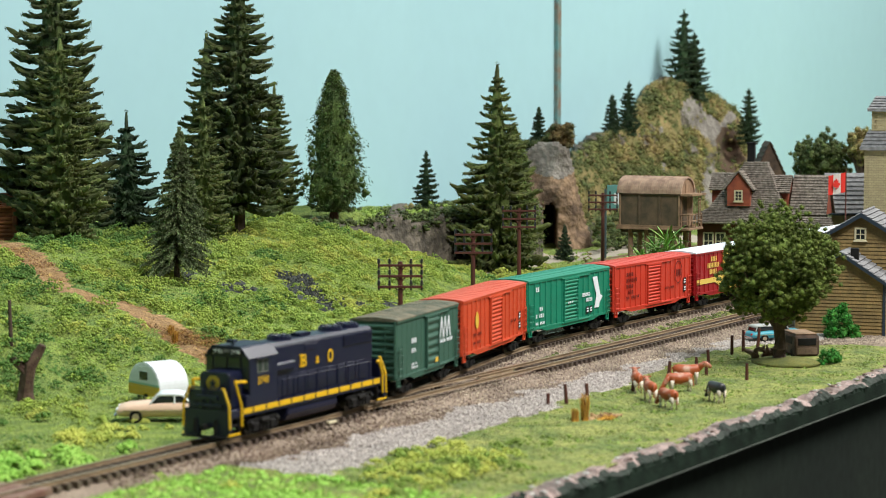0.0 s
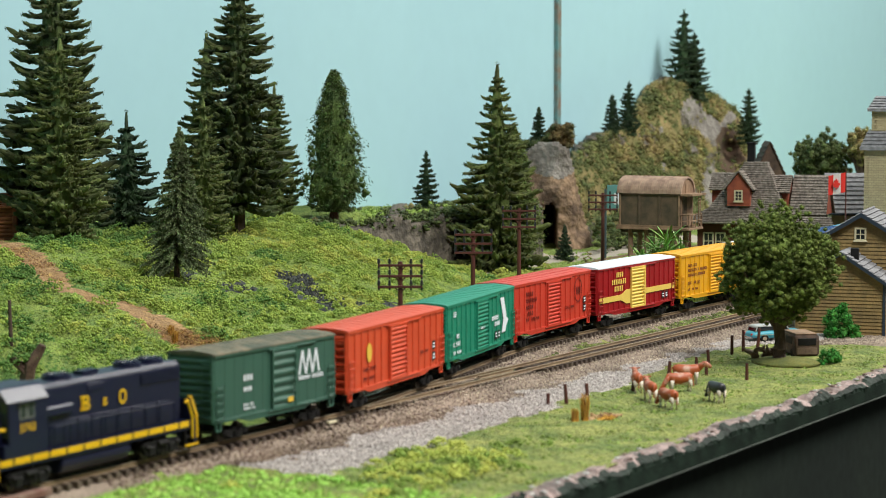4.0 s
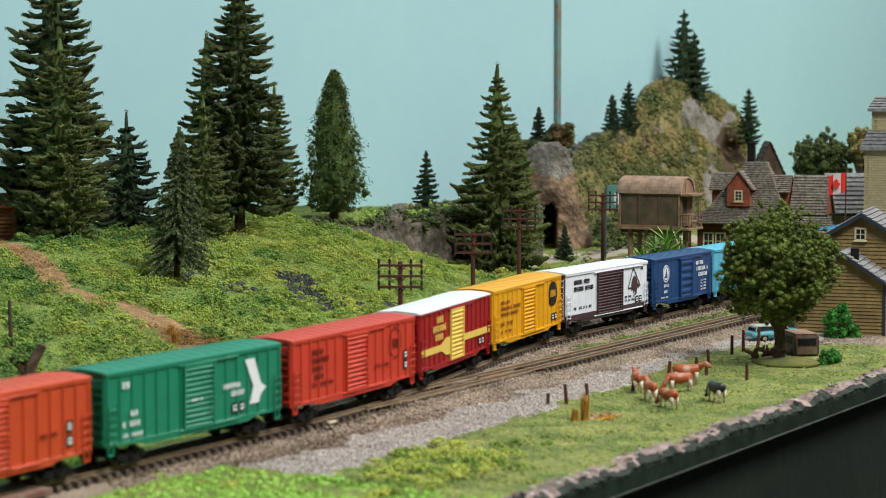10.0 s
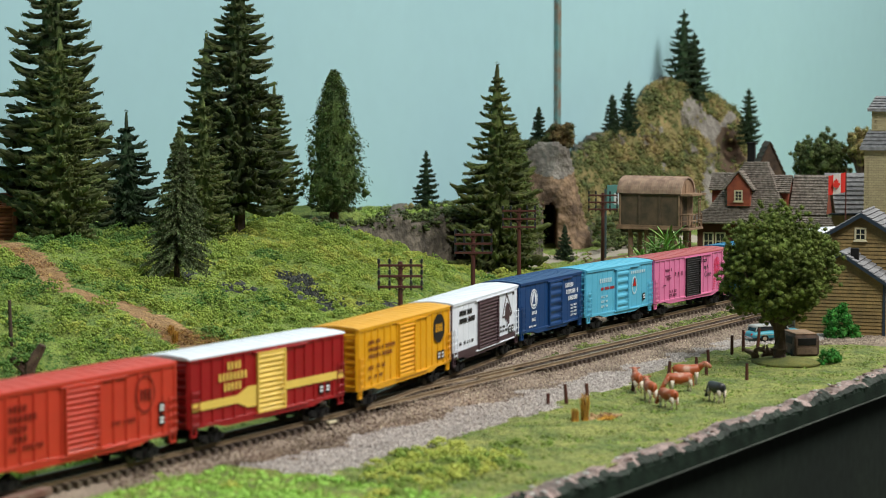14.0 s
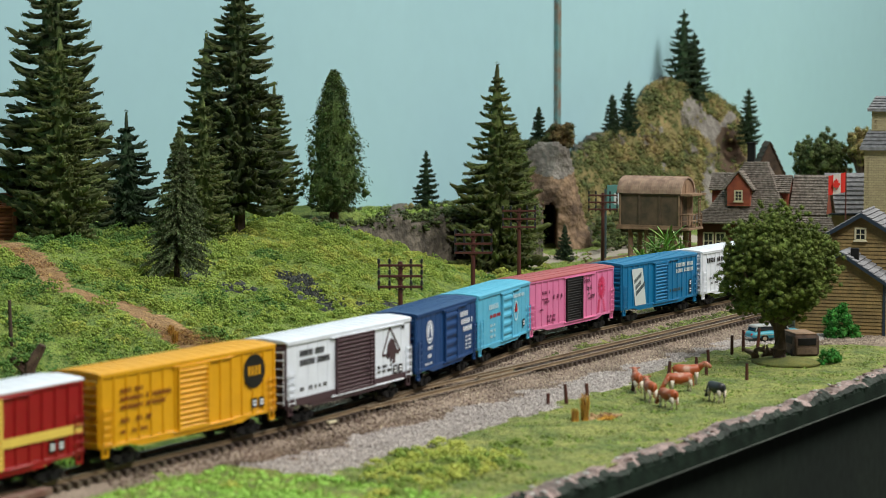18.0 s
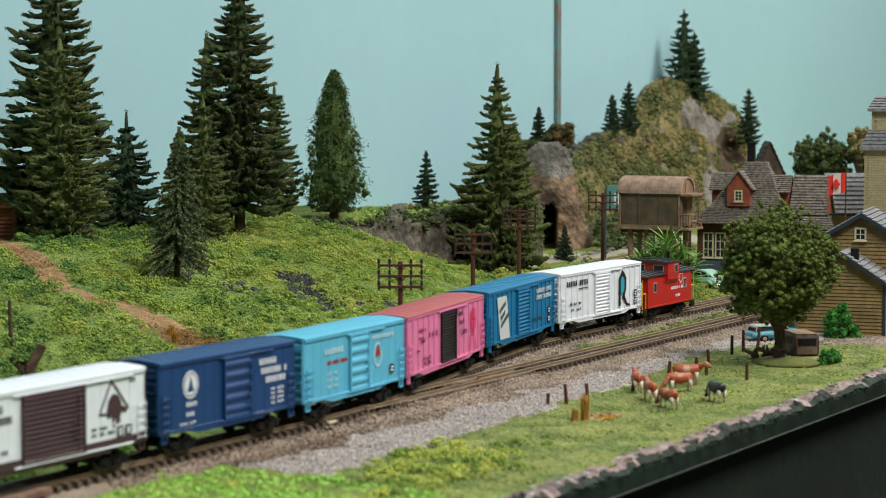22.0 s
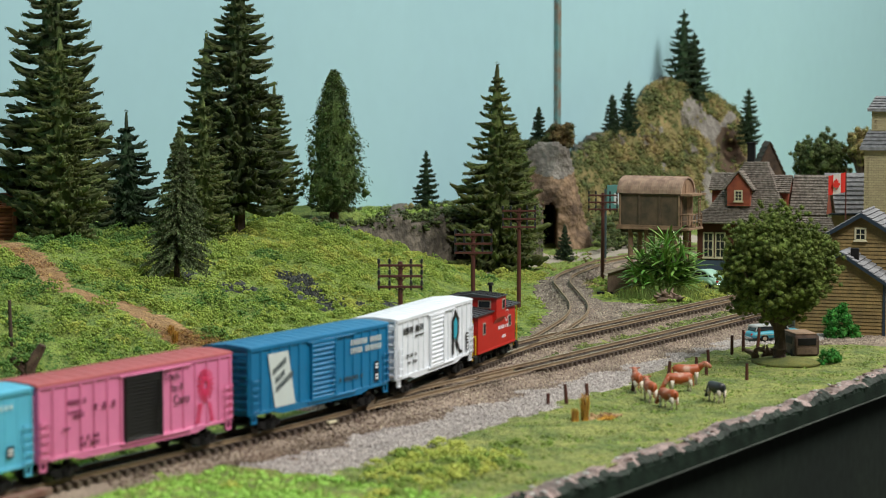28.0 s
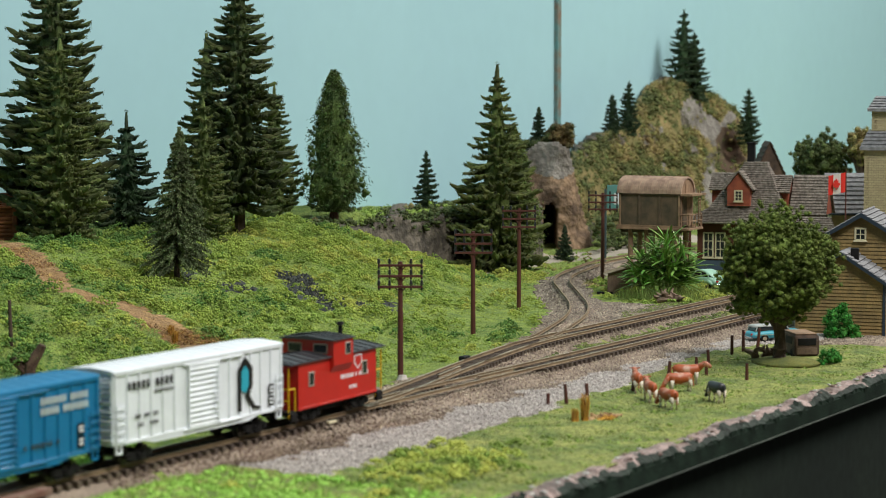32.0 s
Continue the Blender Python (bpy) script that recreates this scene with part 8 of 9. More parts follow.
def coat_rocks():
    """Grass mats and bushes on the rocks, one mesh a kind."""
    rng = random.Random(77)
    mats = {"dry_grass": (Scatter(1), M_TANMAT, "mats of dry tan grass on the rocky hill"), "olive_mat": (Scatter(2), M_OLIVEMAT, "tangled olive grass mats on the rocky hill"), "olive_scrub": (Scatter(4), M_LEAF_OLIVE, "olive scrub on the rocks along the wall"),
            "brown_scrub": (Scatter(5), M_BROWNMAT, "brown and ochre scrub on the tunnel rock"), "bright_scrub": (Scatter(3), M_FOAM[1], "bright green scrub along the cliff top")}
    for _ in range(5200):
        x, z = rng.uniform(0.1, 0.325), rng.uniform(-0.005, 0.13)
        if not within(x, z, HILL) or hill_kind(x, z) in (3, 4) and rng.random() < 0.95:
            continue
        f = noise.noise((x * 34, z * 34, 5)) + 0.5 * noise.noise((x * 90, z * 90, 2)) + rng.uniform(-0.25, 0.25)
        mats["olive_mat" if f > -0.05 else "dry_grass"][0].put(Vector((x, hill_front(x, z) + 0.0015, z)), rng.uniform(0.0026, 0.0062), TANGLES, 1.0)
    for _ in range(330):  # ochre mats beside the branch and scrub on the cliff face
        x, y = rng.gauss(0.096, 0.0055), rng.gauss(1.388, 0.012)
        mats["dry_grass"][0].put(Vector((x, y, -0.006)), rng.uniform(0.0012, 0.003), CRUMBS, 0.5)
        x = rng.uniform(-0.10, 0.05)
        z = rng.uniform(0.0, 0.030)
        if noise.noise((x * 40, z * 40, 6)) > 0.12:
            mats["olive_scrub"][0].put(Vector((x, shelf_line(x, 0.303) + 0.35 * z, z)), rng.uniform(0.002, 0.0045), TANGLES)
    for _ in range(260):  # low bushes that break the cliff's upper edge
        x = rng.uniform(-0.10, 0.055)
        if noise.noise((x * 60, 4, 9)) > -0.1:
            o = Vector((x, shelf_line(x, rng.uniform(0.312, 0.335)), 0.0305 + rng.uniform(-0.002, 0.003)))
            for _ in range(5):
                mats["olive_scrub" if noise.noise((x * 35, 8, 1)) > -0.1 else "bright_scrub"][0].put(o + Vector((rng.gauss(0, 0.003), rng.gauss(0, 0.003), abs(rng.gauss(0, 0.0016)))), rng.uniform(0.0012, 0.003), CRUMBS)
    for _ in range(520):  # cliff top
        x = rng.uniform(-0.10, 0.05)
        y = shelf_line(x, rng.uniform(0.318, 0.40))
        f = noise.noise((x * 50, y * 9, 2))
        k = "bright_scrub" if f > 0.15 else "dry_grass" if f < -0.25 else "olive_scrub"
        mats[k][0].put(Vector((x, y, 0.0315 + rng.uniform(0, 0.003))), rng.uniform(0.0015, 0.004), CRUMBS)
    for _ in range(420):  # bushes on the tunnel rock, highest at its far corner
        x = rng.uniform(0.062, 0.1035)
        up = 0.0745 + rng.uniform(0, 1) * (0.014 * bump01((x - 0.078) / 0.012) + 0.003)
        mats["brown_scrub" if x + rng.uniform(-0.006, 0.006) > 0.083 else "olive_scrub"][0].put(Vector((x, rng.uniform(1.71, 1.745), up)), rng.uniform(0.0018, 0.0040), CLUMPS_FINE)
    for _ in range(260):  # undergrowth between the rocks and at their feet
        x = rng.uniform(0.121, 0.20)
        mats["olive_scrub"][0].put(Vector((x, shelf_line(x, rng.uniform(0.285, 0.33)), rng.uniform(-0.006, 0.018))), rng.uniform(0.003, 0.0065), TANGLES)
    for _ in range(200):
        x = rng.uniform(0.02, 0.115)
        mats["bright_scrub" if rng.random() < 0.5 else "dry_grass"][0].put(Vector((x, shelf_line(x, rng.uniform(0.24, 0.31)), -0.006 + rng.uniform(0, 0.001))), rng.uniform(0.0010, 0.0024), CRUMBS)
    for name, (sc, m, lab) in mats.items():
        single(name, sc.mesh(name, m), None, lab, "scrub", kind="stuff")


coat_rocks()

# telegraph poles
for p, h, yaw in (((-0.0183, 0.9183, -0.005), 0.0500, 0.0), ((0.0153, 1.0889, -0.005), 0.0520, 0.05), ((0.0432, 1.2193, -0.005), 0.0570, -0.05), ((0.1047, 1.4061, -0.005), 0.0570, 0.0)):
    telegraph_pole(Vector(p), h, yaw)
single("pole_footing", rod(B(), (0, 0, -1), (0, 0, 2.2), 3.2, 1.6, sides=8), M_STONE, "whitish plaster footing at the foot of a pole", "footing", Matrix.Translation((-0.0175, 0.9170, -0.006)))


def sign_post(place):
    t = thing("sign_post", "grey-blue post with a small white and teal board", "sign", Matrix.Translation(place))
    m = paint("grey_blue_post", 70, 86, 90)
    part("post", rod(B(), (0, 0, 0), (0, 0, 54), 0.9, sides=8), m, t)
    b = part("board", box(B(), 1.0, 14.0, -0.8, 0.2, 40, 57, 0.2), paint("teal_board", 96, 150, 146), t)
    part("plain_panel", box(B(), 6.0, 12.0, -1.1, -0.7, 43, 51, 0.1), M_WHITE, b)


sign_post(Vector((0.1174, 1.55, -0.006)))

# buildings and the yard
gabled_house(Vector((0.2025, 1.09, -0.006)))
station(Vector((0.2041, 1.48, -0.006)))
brick_tower(Vector((0.2842, 1.45, -0.006)))
annex(Vector((0.2764, 1.52, -0.006)))
flag(Vector((0.2664, 1.42, -0.006)))
water_tank(Vector((0.1352, 1.362, -0.006)), radians(-27))
shed(Vector((0.1085, 1.316, -0.006)), radians(-10))
yucca(Vector((0.1342, 1.296, -0.005)), 900, 0.048, 51, "bush of long glossy green blades below the water tank")
motor_car("sedan_car", Vector((0.1662, 1.362, -0.006)), radians(-56), paint("pale_mint_paint", 150, 192, 172), "pale mint green rounded sedan parked by the station", size=1.12, round_back=True)
motor_car("station_wagon", Vector((0.1665, 1.066, -0.006)), radians(198), paint("turquoise_paint", 72, 168, 190), "turquoise station wagon parked beside the gravel", True, paint("pale_roof_paint", 176, 178, 176))
motor_car("sedan_car", Vector((-0.1035, 0.802, -0.006)), radians(3), paint("cream_pink_paint", 232, 200, 176), "cream sedan with white top parked on the grass", False, M_WHITE, size=1.2)
caravan(Vector((-0.1135, 0.850, -0.006)), radians(-51))


def old_van(place, turn):
    t = thing("old_van", "dusty brown derelict van behind the tree", "van", Matrix.Translation(place) @ Matrix.Rotation(turn, 4, "Z"))
    prof = [(-12, 0.5), (-12, 8.0), (-11, 10.2), (8, 10.6), (11, 7.0), (12, 6.0), (12, 0.5)]
    bm = prism(B(), prof, -6, 6, "y")
    bmesh.ops.bevel(bm, geom=list(bm.edges), offset=0.6, segments=2, affect="EDGES")
    part("body", bm, M_RUSTY, t)
    part("rear_window", box(B(), -12.2, -11.8, -4.4, 4.4, 5.4, 8.8, 0.1), M_BLACK, t)
    part("rear_panel", box(B(), -12.3, -11.9, -4.8, 4.8, 1.2, 4.4, 0.1), M_WOOD, t)
    for s in (-1, 1):
        part("side_window", box(B(), -8, 2, *sorted((s * 5.9, s * 6.15)), 5.6, 9.0, 0.1), M_BLACK, t)
        for x in (-7, 7):
            part("wheel", rod(B(), (x, s * 4.6, 1.6), (x, s * 6.1, 1.6), 1.8, sides=12), M_BLACK, t)
    part("roof_panel", box(B(), -10.5, 7.5, -5.2, 5.2, 10.3, 10.9, 0.2), M_TANTRIM, t)


old_van(Vector((0.1685, 1.010, -0.006)), radians(98))
foam_bush(Vector((0.2005, 1.078, -0.006)), 0.0088, 0.0165, 61, M_LEAF_BRIGHT, "bright green foam bush against the house wall", 60)
foam_bush(Vector((0.1763, 0.9735, -0.006)), 0.0055, 0.0065, 62, M_LEAF_BRIGHT, "small green foam bush in the meadow", 30)
foam_bush(AB(0.54, 0.150, -0.006), 0.008, 0.011, 63, M_FOAM[1], "light green foam bush behind the shed", 24)


def brown_hut(place):
    """Only its steep gable shows above the station roof."""
    t = thing("steep_roofed_hut", "tall dark brown hut with a steep roof behind the station", "hut", Matrix.Translation(place))
    part("wall", prism(B(), [(-13, 0), (-13, 58), (0, 85), (13, 58), (13, 0)], 0, 26, "y"), M_RUSTY, t)
    for s in (-1, 1):
        p = [(s * 15, -1.5, 54), (s * 15, 28, 54), (0, 28, 86.5), (0, -1.5, 86.5)]
        part("roof", roof_slope(B(), *(p if s > 0 else [p[1], p[0], p[3], p[2]]), 8), M_BARK, t)


brown_hut(Vector((0.2480, 1.63, -0.006)))
log_cabin(AB(0.1985, 0.377, 0.0345), radians(8))


def driftwood(place, seed, size=1.0):
    rng = random.Random(seed)
    t = thing("driftwood_stump", "gnarled brown root stump beside the track", "stump", Matrix.Translation(place) @ Matrix.Scale(size, 4))
    for k in range(16):
        h = Heap()
        a = rng.uniform(0, 6.28)
        p = Vector((rng.uniform(-0.007, 0.007), 0, rng.uniform(0.0005, 0.003)))
        d = Vector((math.cos(a), math.sin(a) * 0.5, rng.uniform(0.0, 0.7))).normalized()
        ln = rng.uniform(0.003, 0.008)
        kink = Vector((rng.gauss(0, 1), rng.gauss(0, 1), rng.uniform(0, 1))) * 0.0009
        tube(h, [p, p + d * ln * 0.35 + kink, p + d * ln * 0.7, p + d * ln + kink], [0.0015, 0.0012, 0.0008, 0.0003], 7, 1, rng, 0.35)
        part("root", h.mesh("root", M_WOOD), None, t)
    return t


driftwood(Vector((0.1330, 1.258, -0.006)), 3, 1.15)
driftwood(Vector((0.1505, 0.992, -0.006)), 4)


def tree_stump(place):
    t = thing("tree_stump", "dark broken dead tree trunk with mossy foam in its fork", "stump", Matrix.Translation(place))
    h = Heap()
    rng = random.Random(12)
    tube(h, [Vector((-0.001, 0, -0.003)), Vector((-0.0008, 0, 0.004)), Vector((0.0002, 0, 0.010)), Vector((0.0012, 0, 0.0145)), Vector((0.0046, 0.001, 0.0195)), Vector((0.0062, 0.001, 0.0225))], [0.0042, 0.0030, 0.0029, 0.0027, 0.0018, 0.0015], 11, 1, rng, 0.16)
    tube(h, [Vector((0, 0, 0.012)), Vector((-0.0035, 0, 0.0155)), Vector((-0.0062, 0.001, 0.0172))], [0.0024, 0.0016, 0.0012], 9, 1, rng, 0.16)
    part("trunk", h.mesh("trunk", mat("dark_red_brown_bark", (0.060, 0.030, 0.022), 0.9, 0.35, 400, 0.8, colour2=(0.11, 0.07, 0.045), fine=1500)), None, t)
    sc = Scatter(12)
    for _ in range(26):
        sc.put(Vector((rng.uniform(-0.007, 0.0045), rng.uniform(-0.002, 0.001), 0.0165 + rng.uniform(-0.0015, 0.0022))), rng.uniform(0.0008, 0.0017), MOSS)
    part("moss", sc.mesh("moss", M_FOAM[2]), None, t)


tree_stump(spot(-0.07, 0.136))
single("wooden_stake", rod(B(), (0, 0, -2), (-0.6, 0, 20), 1.0, 0.7, sides=7), M_BARK, "thin weathered stake on the slope", "stake", Matrix.Translation(spot(-0.02, 0.188)))

# fence posts
for k, (u, v, h, lean) in enumerate(((0.0416, 0.8436, 4.6, 0.0), (0.0492, 0.8467, 7.8, -0.1), (0.0591, 0.8710, 4.8, -0.12), (0.0782, 0.8828, 5.0, 0.2), (0.0975, 0.925, 7.2, 0.12), (0.1148, 0.967, 3.8, 0.0), (0.1215, 0.975, 6.2, -0.1),
                                    (0.1152, 0.9333, 6.4, 0.0), (0.1363, 1.0074, 9.2, 0.0), (0.1435, 1.0209, 10.2, 0.0), (0.1523, 1.0348, 9.6, 0.1), (0.1302, 0.9146, 7.6, 0.0), (0.172, 1.035, 9.0, 0.0))):
    single("fence_post", rod(B(), (0, 0, -2), (lean * h, 0, h), 0.85, 0.7, sides=7), M_POLE, "short dark brown wooden fence post in the meadow", "fence post", Matrix.Translation((u, v, -0.006)), "fence posts")

# cows
for x, y, turn, s, coat, graze, lab in ((0.1030, 0.9020, 2, 1.06, M_COW, False, "chestnut and white model cow standing"), (0.0975, 0.8800, 196, 0.98, M_COW, True, "chestnut and white model cow grazing"),
                                       (0.0828, 0.8530, 98, 1.0, M_COW, False, "chestnut model cow with white legs standing"), (0.0880, 0.8330, 118, 0.95, M_COW, True, "chestnut model cow with white legs grazing"),
                                       (0.0800, 0.8800, 92, 1.0, M_COW, False, "chestnut model cow standing by the fence"), (0.1092, 0.8520, 112, 0.98, M_COWDARK, True, "black and white model cow grazing")):
    cow(Vector((x, y, -0.0062)), radians(turn), s, coat, lab, graze)


def straw_tuft(place, height, seed, flat=False):
    rng = random.Random(seed)
    h = Heap()
    for _ in range(90):
        a, r = rng.uniform(0, 6.28), rng.uniform(0, 0.0014)
        p = Vector((r * math.cos(a), r * math.sin(a), 0))
        q = p + (Vector((rng.uniform(0.3, 1) * height, rng.uniform(-0.3, 0.3) * height, rng.uniform(0, 0.3) * height)) if flat else Vector((rng.uniform(-0.13, 0.13) * height, rng.uniform(-0.13, 0.13) * height, height * rng.uniform(0.6, 1))))
        tube(h, [p, q], [0.00022, 0.00008], 3)
    single("straw_tuft", h.mesh("straw_tuft", M_STRAW), None, "tuft of orange straw in the meadow", "grass tuft", Matrix.Translation(place), "straw tufts")


straw_tuft(Vector((0.0534, 0.802, -0.006)), 0.0105, 1)
straw_tuft(Vector((0.0495, 0.800, -0.006)), 0.0050, 2)
straw_tuft(Vector((0.0590, 0.805, -0.006)), 0.0060, 3, True)
straw_tuft(spot(0.047, 0.152), 0.006, 4)
straw_tuft(spot(0.055, 0.160), 0.005, 5)


# ---- ground cover ----
def open_turf(a, b):
    """True where turf clumps may grow."""
    zone = ground_zone(a, b)
    return (zone == 0 or zone == 6 and noise.noise((a * 150, b * 150, 4)) > 0.12) and off_main(a, b) > 0.016


def sow_hill():
    rng = random.Random(5)
    beds = [Scatter(100 + k) for k in range(4)]

    def lay(a, b, k, s, lift, flat=0.85):
        p = spot(a, b)
        p.z += hill_relief(a, b) + lift
        beds[k].put(p, s, CRUMBS, flat)

    def kind(a, b, spread):
        f = 1.5 * noise.noise((a * 14, b * 14, 2)) + 1.0 * noise.noise((a * 45, b * 45, 6)) + 1.2 * (a - 0.14) + rng.uniform(-spread, spread)
        return 3 if f > 0.70 else 0 if f > 0.05 else 1 if f > -0.55 else 2

    def free(a, b):
        return a > 1.1 * b - 0.28 and open_turf(a, b) and not (a > 0.42 and b > 0.31)
    n = 0
    while n < 21000:  # fine cover
        a, b = rng.uniform(-0.2, 0.66), rng.uniform(0.03, 0.345)
        if free(a, b):
            n += 1
            s = rng.uniform(0.0009, 0.0021) * (0.55 + 0.45 * bump01((b - hill_foot(a)) / 0.07))
            lay(a, b, kind(a, b, 0.12), s, -s * 0.1, 0.7)
    n = 0
    while n < 1500:  # crumbly cushions of many small clumps, thicker towards the crest
        a, b = rng.uniform(-0.16, 0.62), rng.uniform(0.06, 0.345)
        if not free(a, b) or rng.random() > 0.25 + 0.75 * bump01((b - hill_foot(a)) / 0.12) or noise.noise((a * 30, b * 30, 12)) < -0.30:
            continue
        n += 1
        k = kind(a, b, 0.5)
        r = rng.uniform(0.0018, 0.0050) * (1.4 if rng.random() < 0.2 else 1.0)
        for _ in range(int(6 + r * 8200)):
            u, v = rng.gauss(0, 0.55) * r * 1.3, rng.gauss(0, 0.55) * r
            up = max(0, 1 - math.hypot(u / 1.3, v) / (1.25 * r))
            if not free(a + u, b + v):
                continue
            # Some mid green cushion tops get lighter crumbs, painting in their lit crests.
            lay(a + u, b + v, 0 if k == 1 and up > 0.6 and rng.random() < 0.35 else k, rng.uniform(0.00055, 0.0012), 1.2 * r * math.sqrt(up) * rng.uniform(0.55, 1.0))
    for sc, m, lab in zip(beds, M_FOAM, ("light green turf clumps and painted-light cushion tops on the hillside", "mid green turf clumps on the hillside", "dark green turf clumps on the hillside", "yellow-green turf clumps on the hillside")):
        single("turf_clumps", sc.mesh("turf_clumps", m), None, lab, "turf", kind="stuff")


def sow_grass(name, count, spotter, height, material, label, seed):
    rng = random.Random(seed)
    verts, faces = [], []
    for _ in range(count):
        a, b = spotter(rng)
        if ground_zone(a, b) not in (0, 1):
            continue
        p = spot(a, b, -0.0004)
        h = height * rng.uniform(0.4, 1.1)
        d = Vector((rng.uniform(-0.5, 0.5), rng.uniform(-0.5, 0.5), 1)) * h
        t = rng.uniform(0, 3.14)
        w = Vector((math.cos(t), math.sin(t), 0)) * 0.00022
        k = len(verts)
        verts += [p - w, p + w, p + d]
        faces.append((k, k + 1, k + 2))
    single(name, raw(name, verts, faces, material), None, label, "grass", kind="stuff")


def sow_stones(name, count, spotter, size, material, label, seed):
    rng = random.Random(seed)
    V = np.array([(1, 0, 0), (-1, 0, 0), (0, 1, 0), (0, -1, 0), (0, 0, 1), (0, 0, -1)], float)
    F = [(0, 2, 4), (2, 1, 4), (1, 3, 4), (3, 0, 4), (2, 0, 5), (1, 2, 5), (3, 1, 5), (0, 3, 5)]
    vs, fs, n = [], [], 0
    for _ in range(count):
        q = spotter(rng)
        if q is None:
            continue
        a, b = q
        p = spot(a, b)
        m = np.array(Euler((rng.uniform(0, 6), rng.uniform(0, 6), rng.uniform(0, 6))).to_matrix())
        s = size * rng.uniform(0.5, 1.25) * np.array((1, rng.uniform(0.6, 1), rng.uniform(0.5, 0.9)))
        vs.append((V * s * np.array([[rng.uniform(0.7, 1.2)] for _ in range(6)])) @ m.T + np.array((p.x, p.y, p.z + 0.0002)))
        fs += [tuple(i + n for i in f) for f in F]
        n += 6
    single(name, raw(name, np.concatenate(vs), fs, material), None, label, "stones", kind="stuff")


sow_hill()


def in_zone(zone, a0, a1, b0, b1):
    def pick(rng):
        a, b = rng.uniform(a0, a1), rng.uniform(b0, b1)
        return (a, b) if ground_zone(a, b) == zone else None
    return pick


sow_stones("pale_gravel_stones", 48000, in_zone(2, -0.15, 0.34, -0.095, -0.012), 0.00064, M_STONE, "pale grey gravel stones beside the track", 1)
NEAR_BED, FAR_BED = in_zone(3, -0.2, 0.14, -0.09, 0.12), in_zone(3, -0.14, 0.46, -0.09, 0.12)


def towards(pick, far):
    """Ballast spots, thinning out where the brown stretch meets the grey one."""
    def choose(rng):
        q = pick(rng)
        if q is None:
            return None
        share = bump01((q[0] + 0.14 + 0.06 * noise.noise((q[0] * 40, q[1] * 40, 8))) / 0.24)
        return q if (rng.random() < share) == far else None
    return choose


sow_stones("ballast_stones", 76000, towards(NEAR_BED, False), 0.00066, M_STONE_BROWN, "brown ballast stones between the sleepers", 2)
sow_stones("ballast_stones", 130000, towards(FAR_BED, True), 0.00066, mat("weathered_ballast_stones", (0.44, 0.355, 0.285), 0.9, 0.3, 40, 0.2, island=0.45, fine=3000), "weathered grey-brown ballast stones between the sleepers", 8)
sow_stones("branch_gravel", 30000, in_zone(3, 0.28, 0.64, 0.07, 0.25), 0.0010, mat("grey_brown_gravel", (0.33, 0.28, 0.23), 0.9, 0.3, 60, 0.2, island=0.4), "grey-brown gravel round the branch track", 7)
sow_stones("path_crumbs", 36000, in_zone(4, 0.0, 0.2, -0.1, 0.4), 0.0008, mat("ochre_crumbs", (0.44, 0.27, 0.13), 0.95, 0.2, 300, 0.2, island=0.4), "ochre dirt crumbs on the hill path", 3)
sow_stones("slate_crumbs", 3500, in_zone(6, 0.12, 0.3, 0.14, 0.25), 0.0009, mat("slate_crumbs_dark", (0.05, 0.056, 0.052), 0.8, 0.2, 300, 0.2, island=0.4), "dark slate crumbs on the hillside", 4)


def sow_straw():
    """Loose straw lying on the dirt path, with an orange drift at its lower end."""
    rng = random.Random(23)
    verts, faces = [], []
    for i in range(19000):
        if i < 17000:
            a, b = rng.uniform(0.0, 0.17), rng.uniform(0.11, 0.36)
        else:
            a, b = rng.gauss(0.058, 0.006), rng.gauss(0.150, 0.012)
        if i < 17000 and ground_zone(a, b) != 4 or ground_zone(a, b) not in (0, 4):
            continue
        p = spot(a, b, rng.uniform(0.0003, 0.0016))
        t = rng.uniform(0, 6.28)
        d = Vector((math.cos(t), math.sin(t), rng.uniform(-0.2, 0.4))) * rng.uniform(0.0012, 0.0040)
        w = d.cross(Vector((0, 0, 1))).normalized() * rng.uniform(0.00012, 0.00026)
        k = len(verts)
        verts += [p - w, p + w, p + d + w * 0.4, p + d - w * 0.4]
        faces.append((k, k + 1, k + 2, k + 3))
    single("path_straw", raw("path_straw", verts, faces, M_STRAWMIX), None, "loose orange straw on the hill path", "straw", kind="stuff")


M_STRAWMIX = mat("ochre_straw", (0.50, 0.30, 0.10), 0.9, 0.2, 200, 0.0, colour2=(0.30, 0.16, 0.06), island=0.45)
sow_straw()
sow_grass("meadow_grass", 42000, lambda r: (r.uniform(-0.2, 0.45), r.uniform(EDGE_B, -0.02)), 0.0009, mat("meadow_blades", (0.23, 0.26, 0.05), 0.9, 0.2, 40, 0.0, colour2=(0.12, 0.17, 0.03), fine=300, island=0.35), "short olive green grass of the cow meadow", 5)
sow_grass("foreground_grass", 9000, lambda r: (r.uniform(-0.34, -0.15), r.uniform(EDGE_B - 0.0, -0.012)), 0.0026, M_BRIGHT_GRASS, "bright green grass beside the bend", 6)


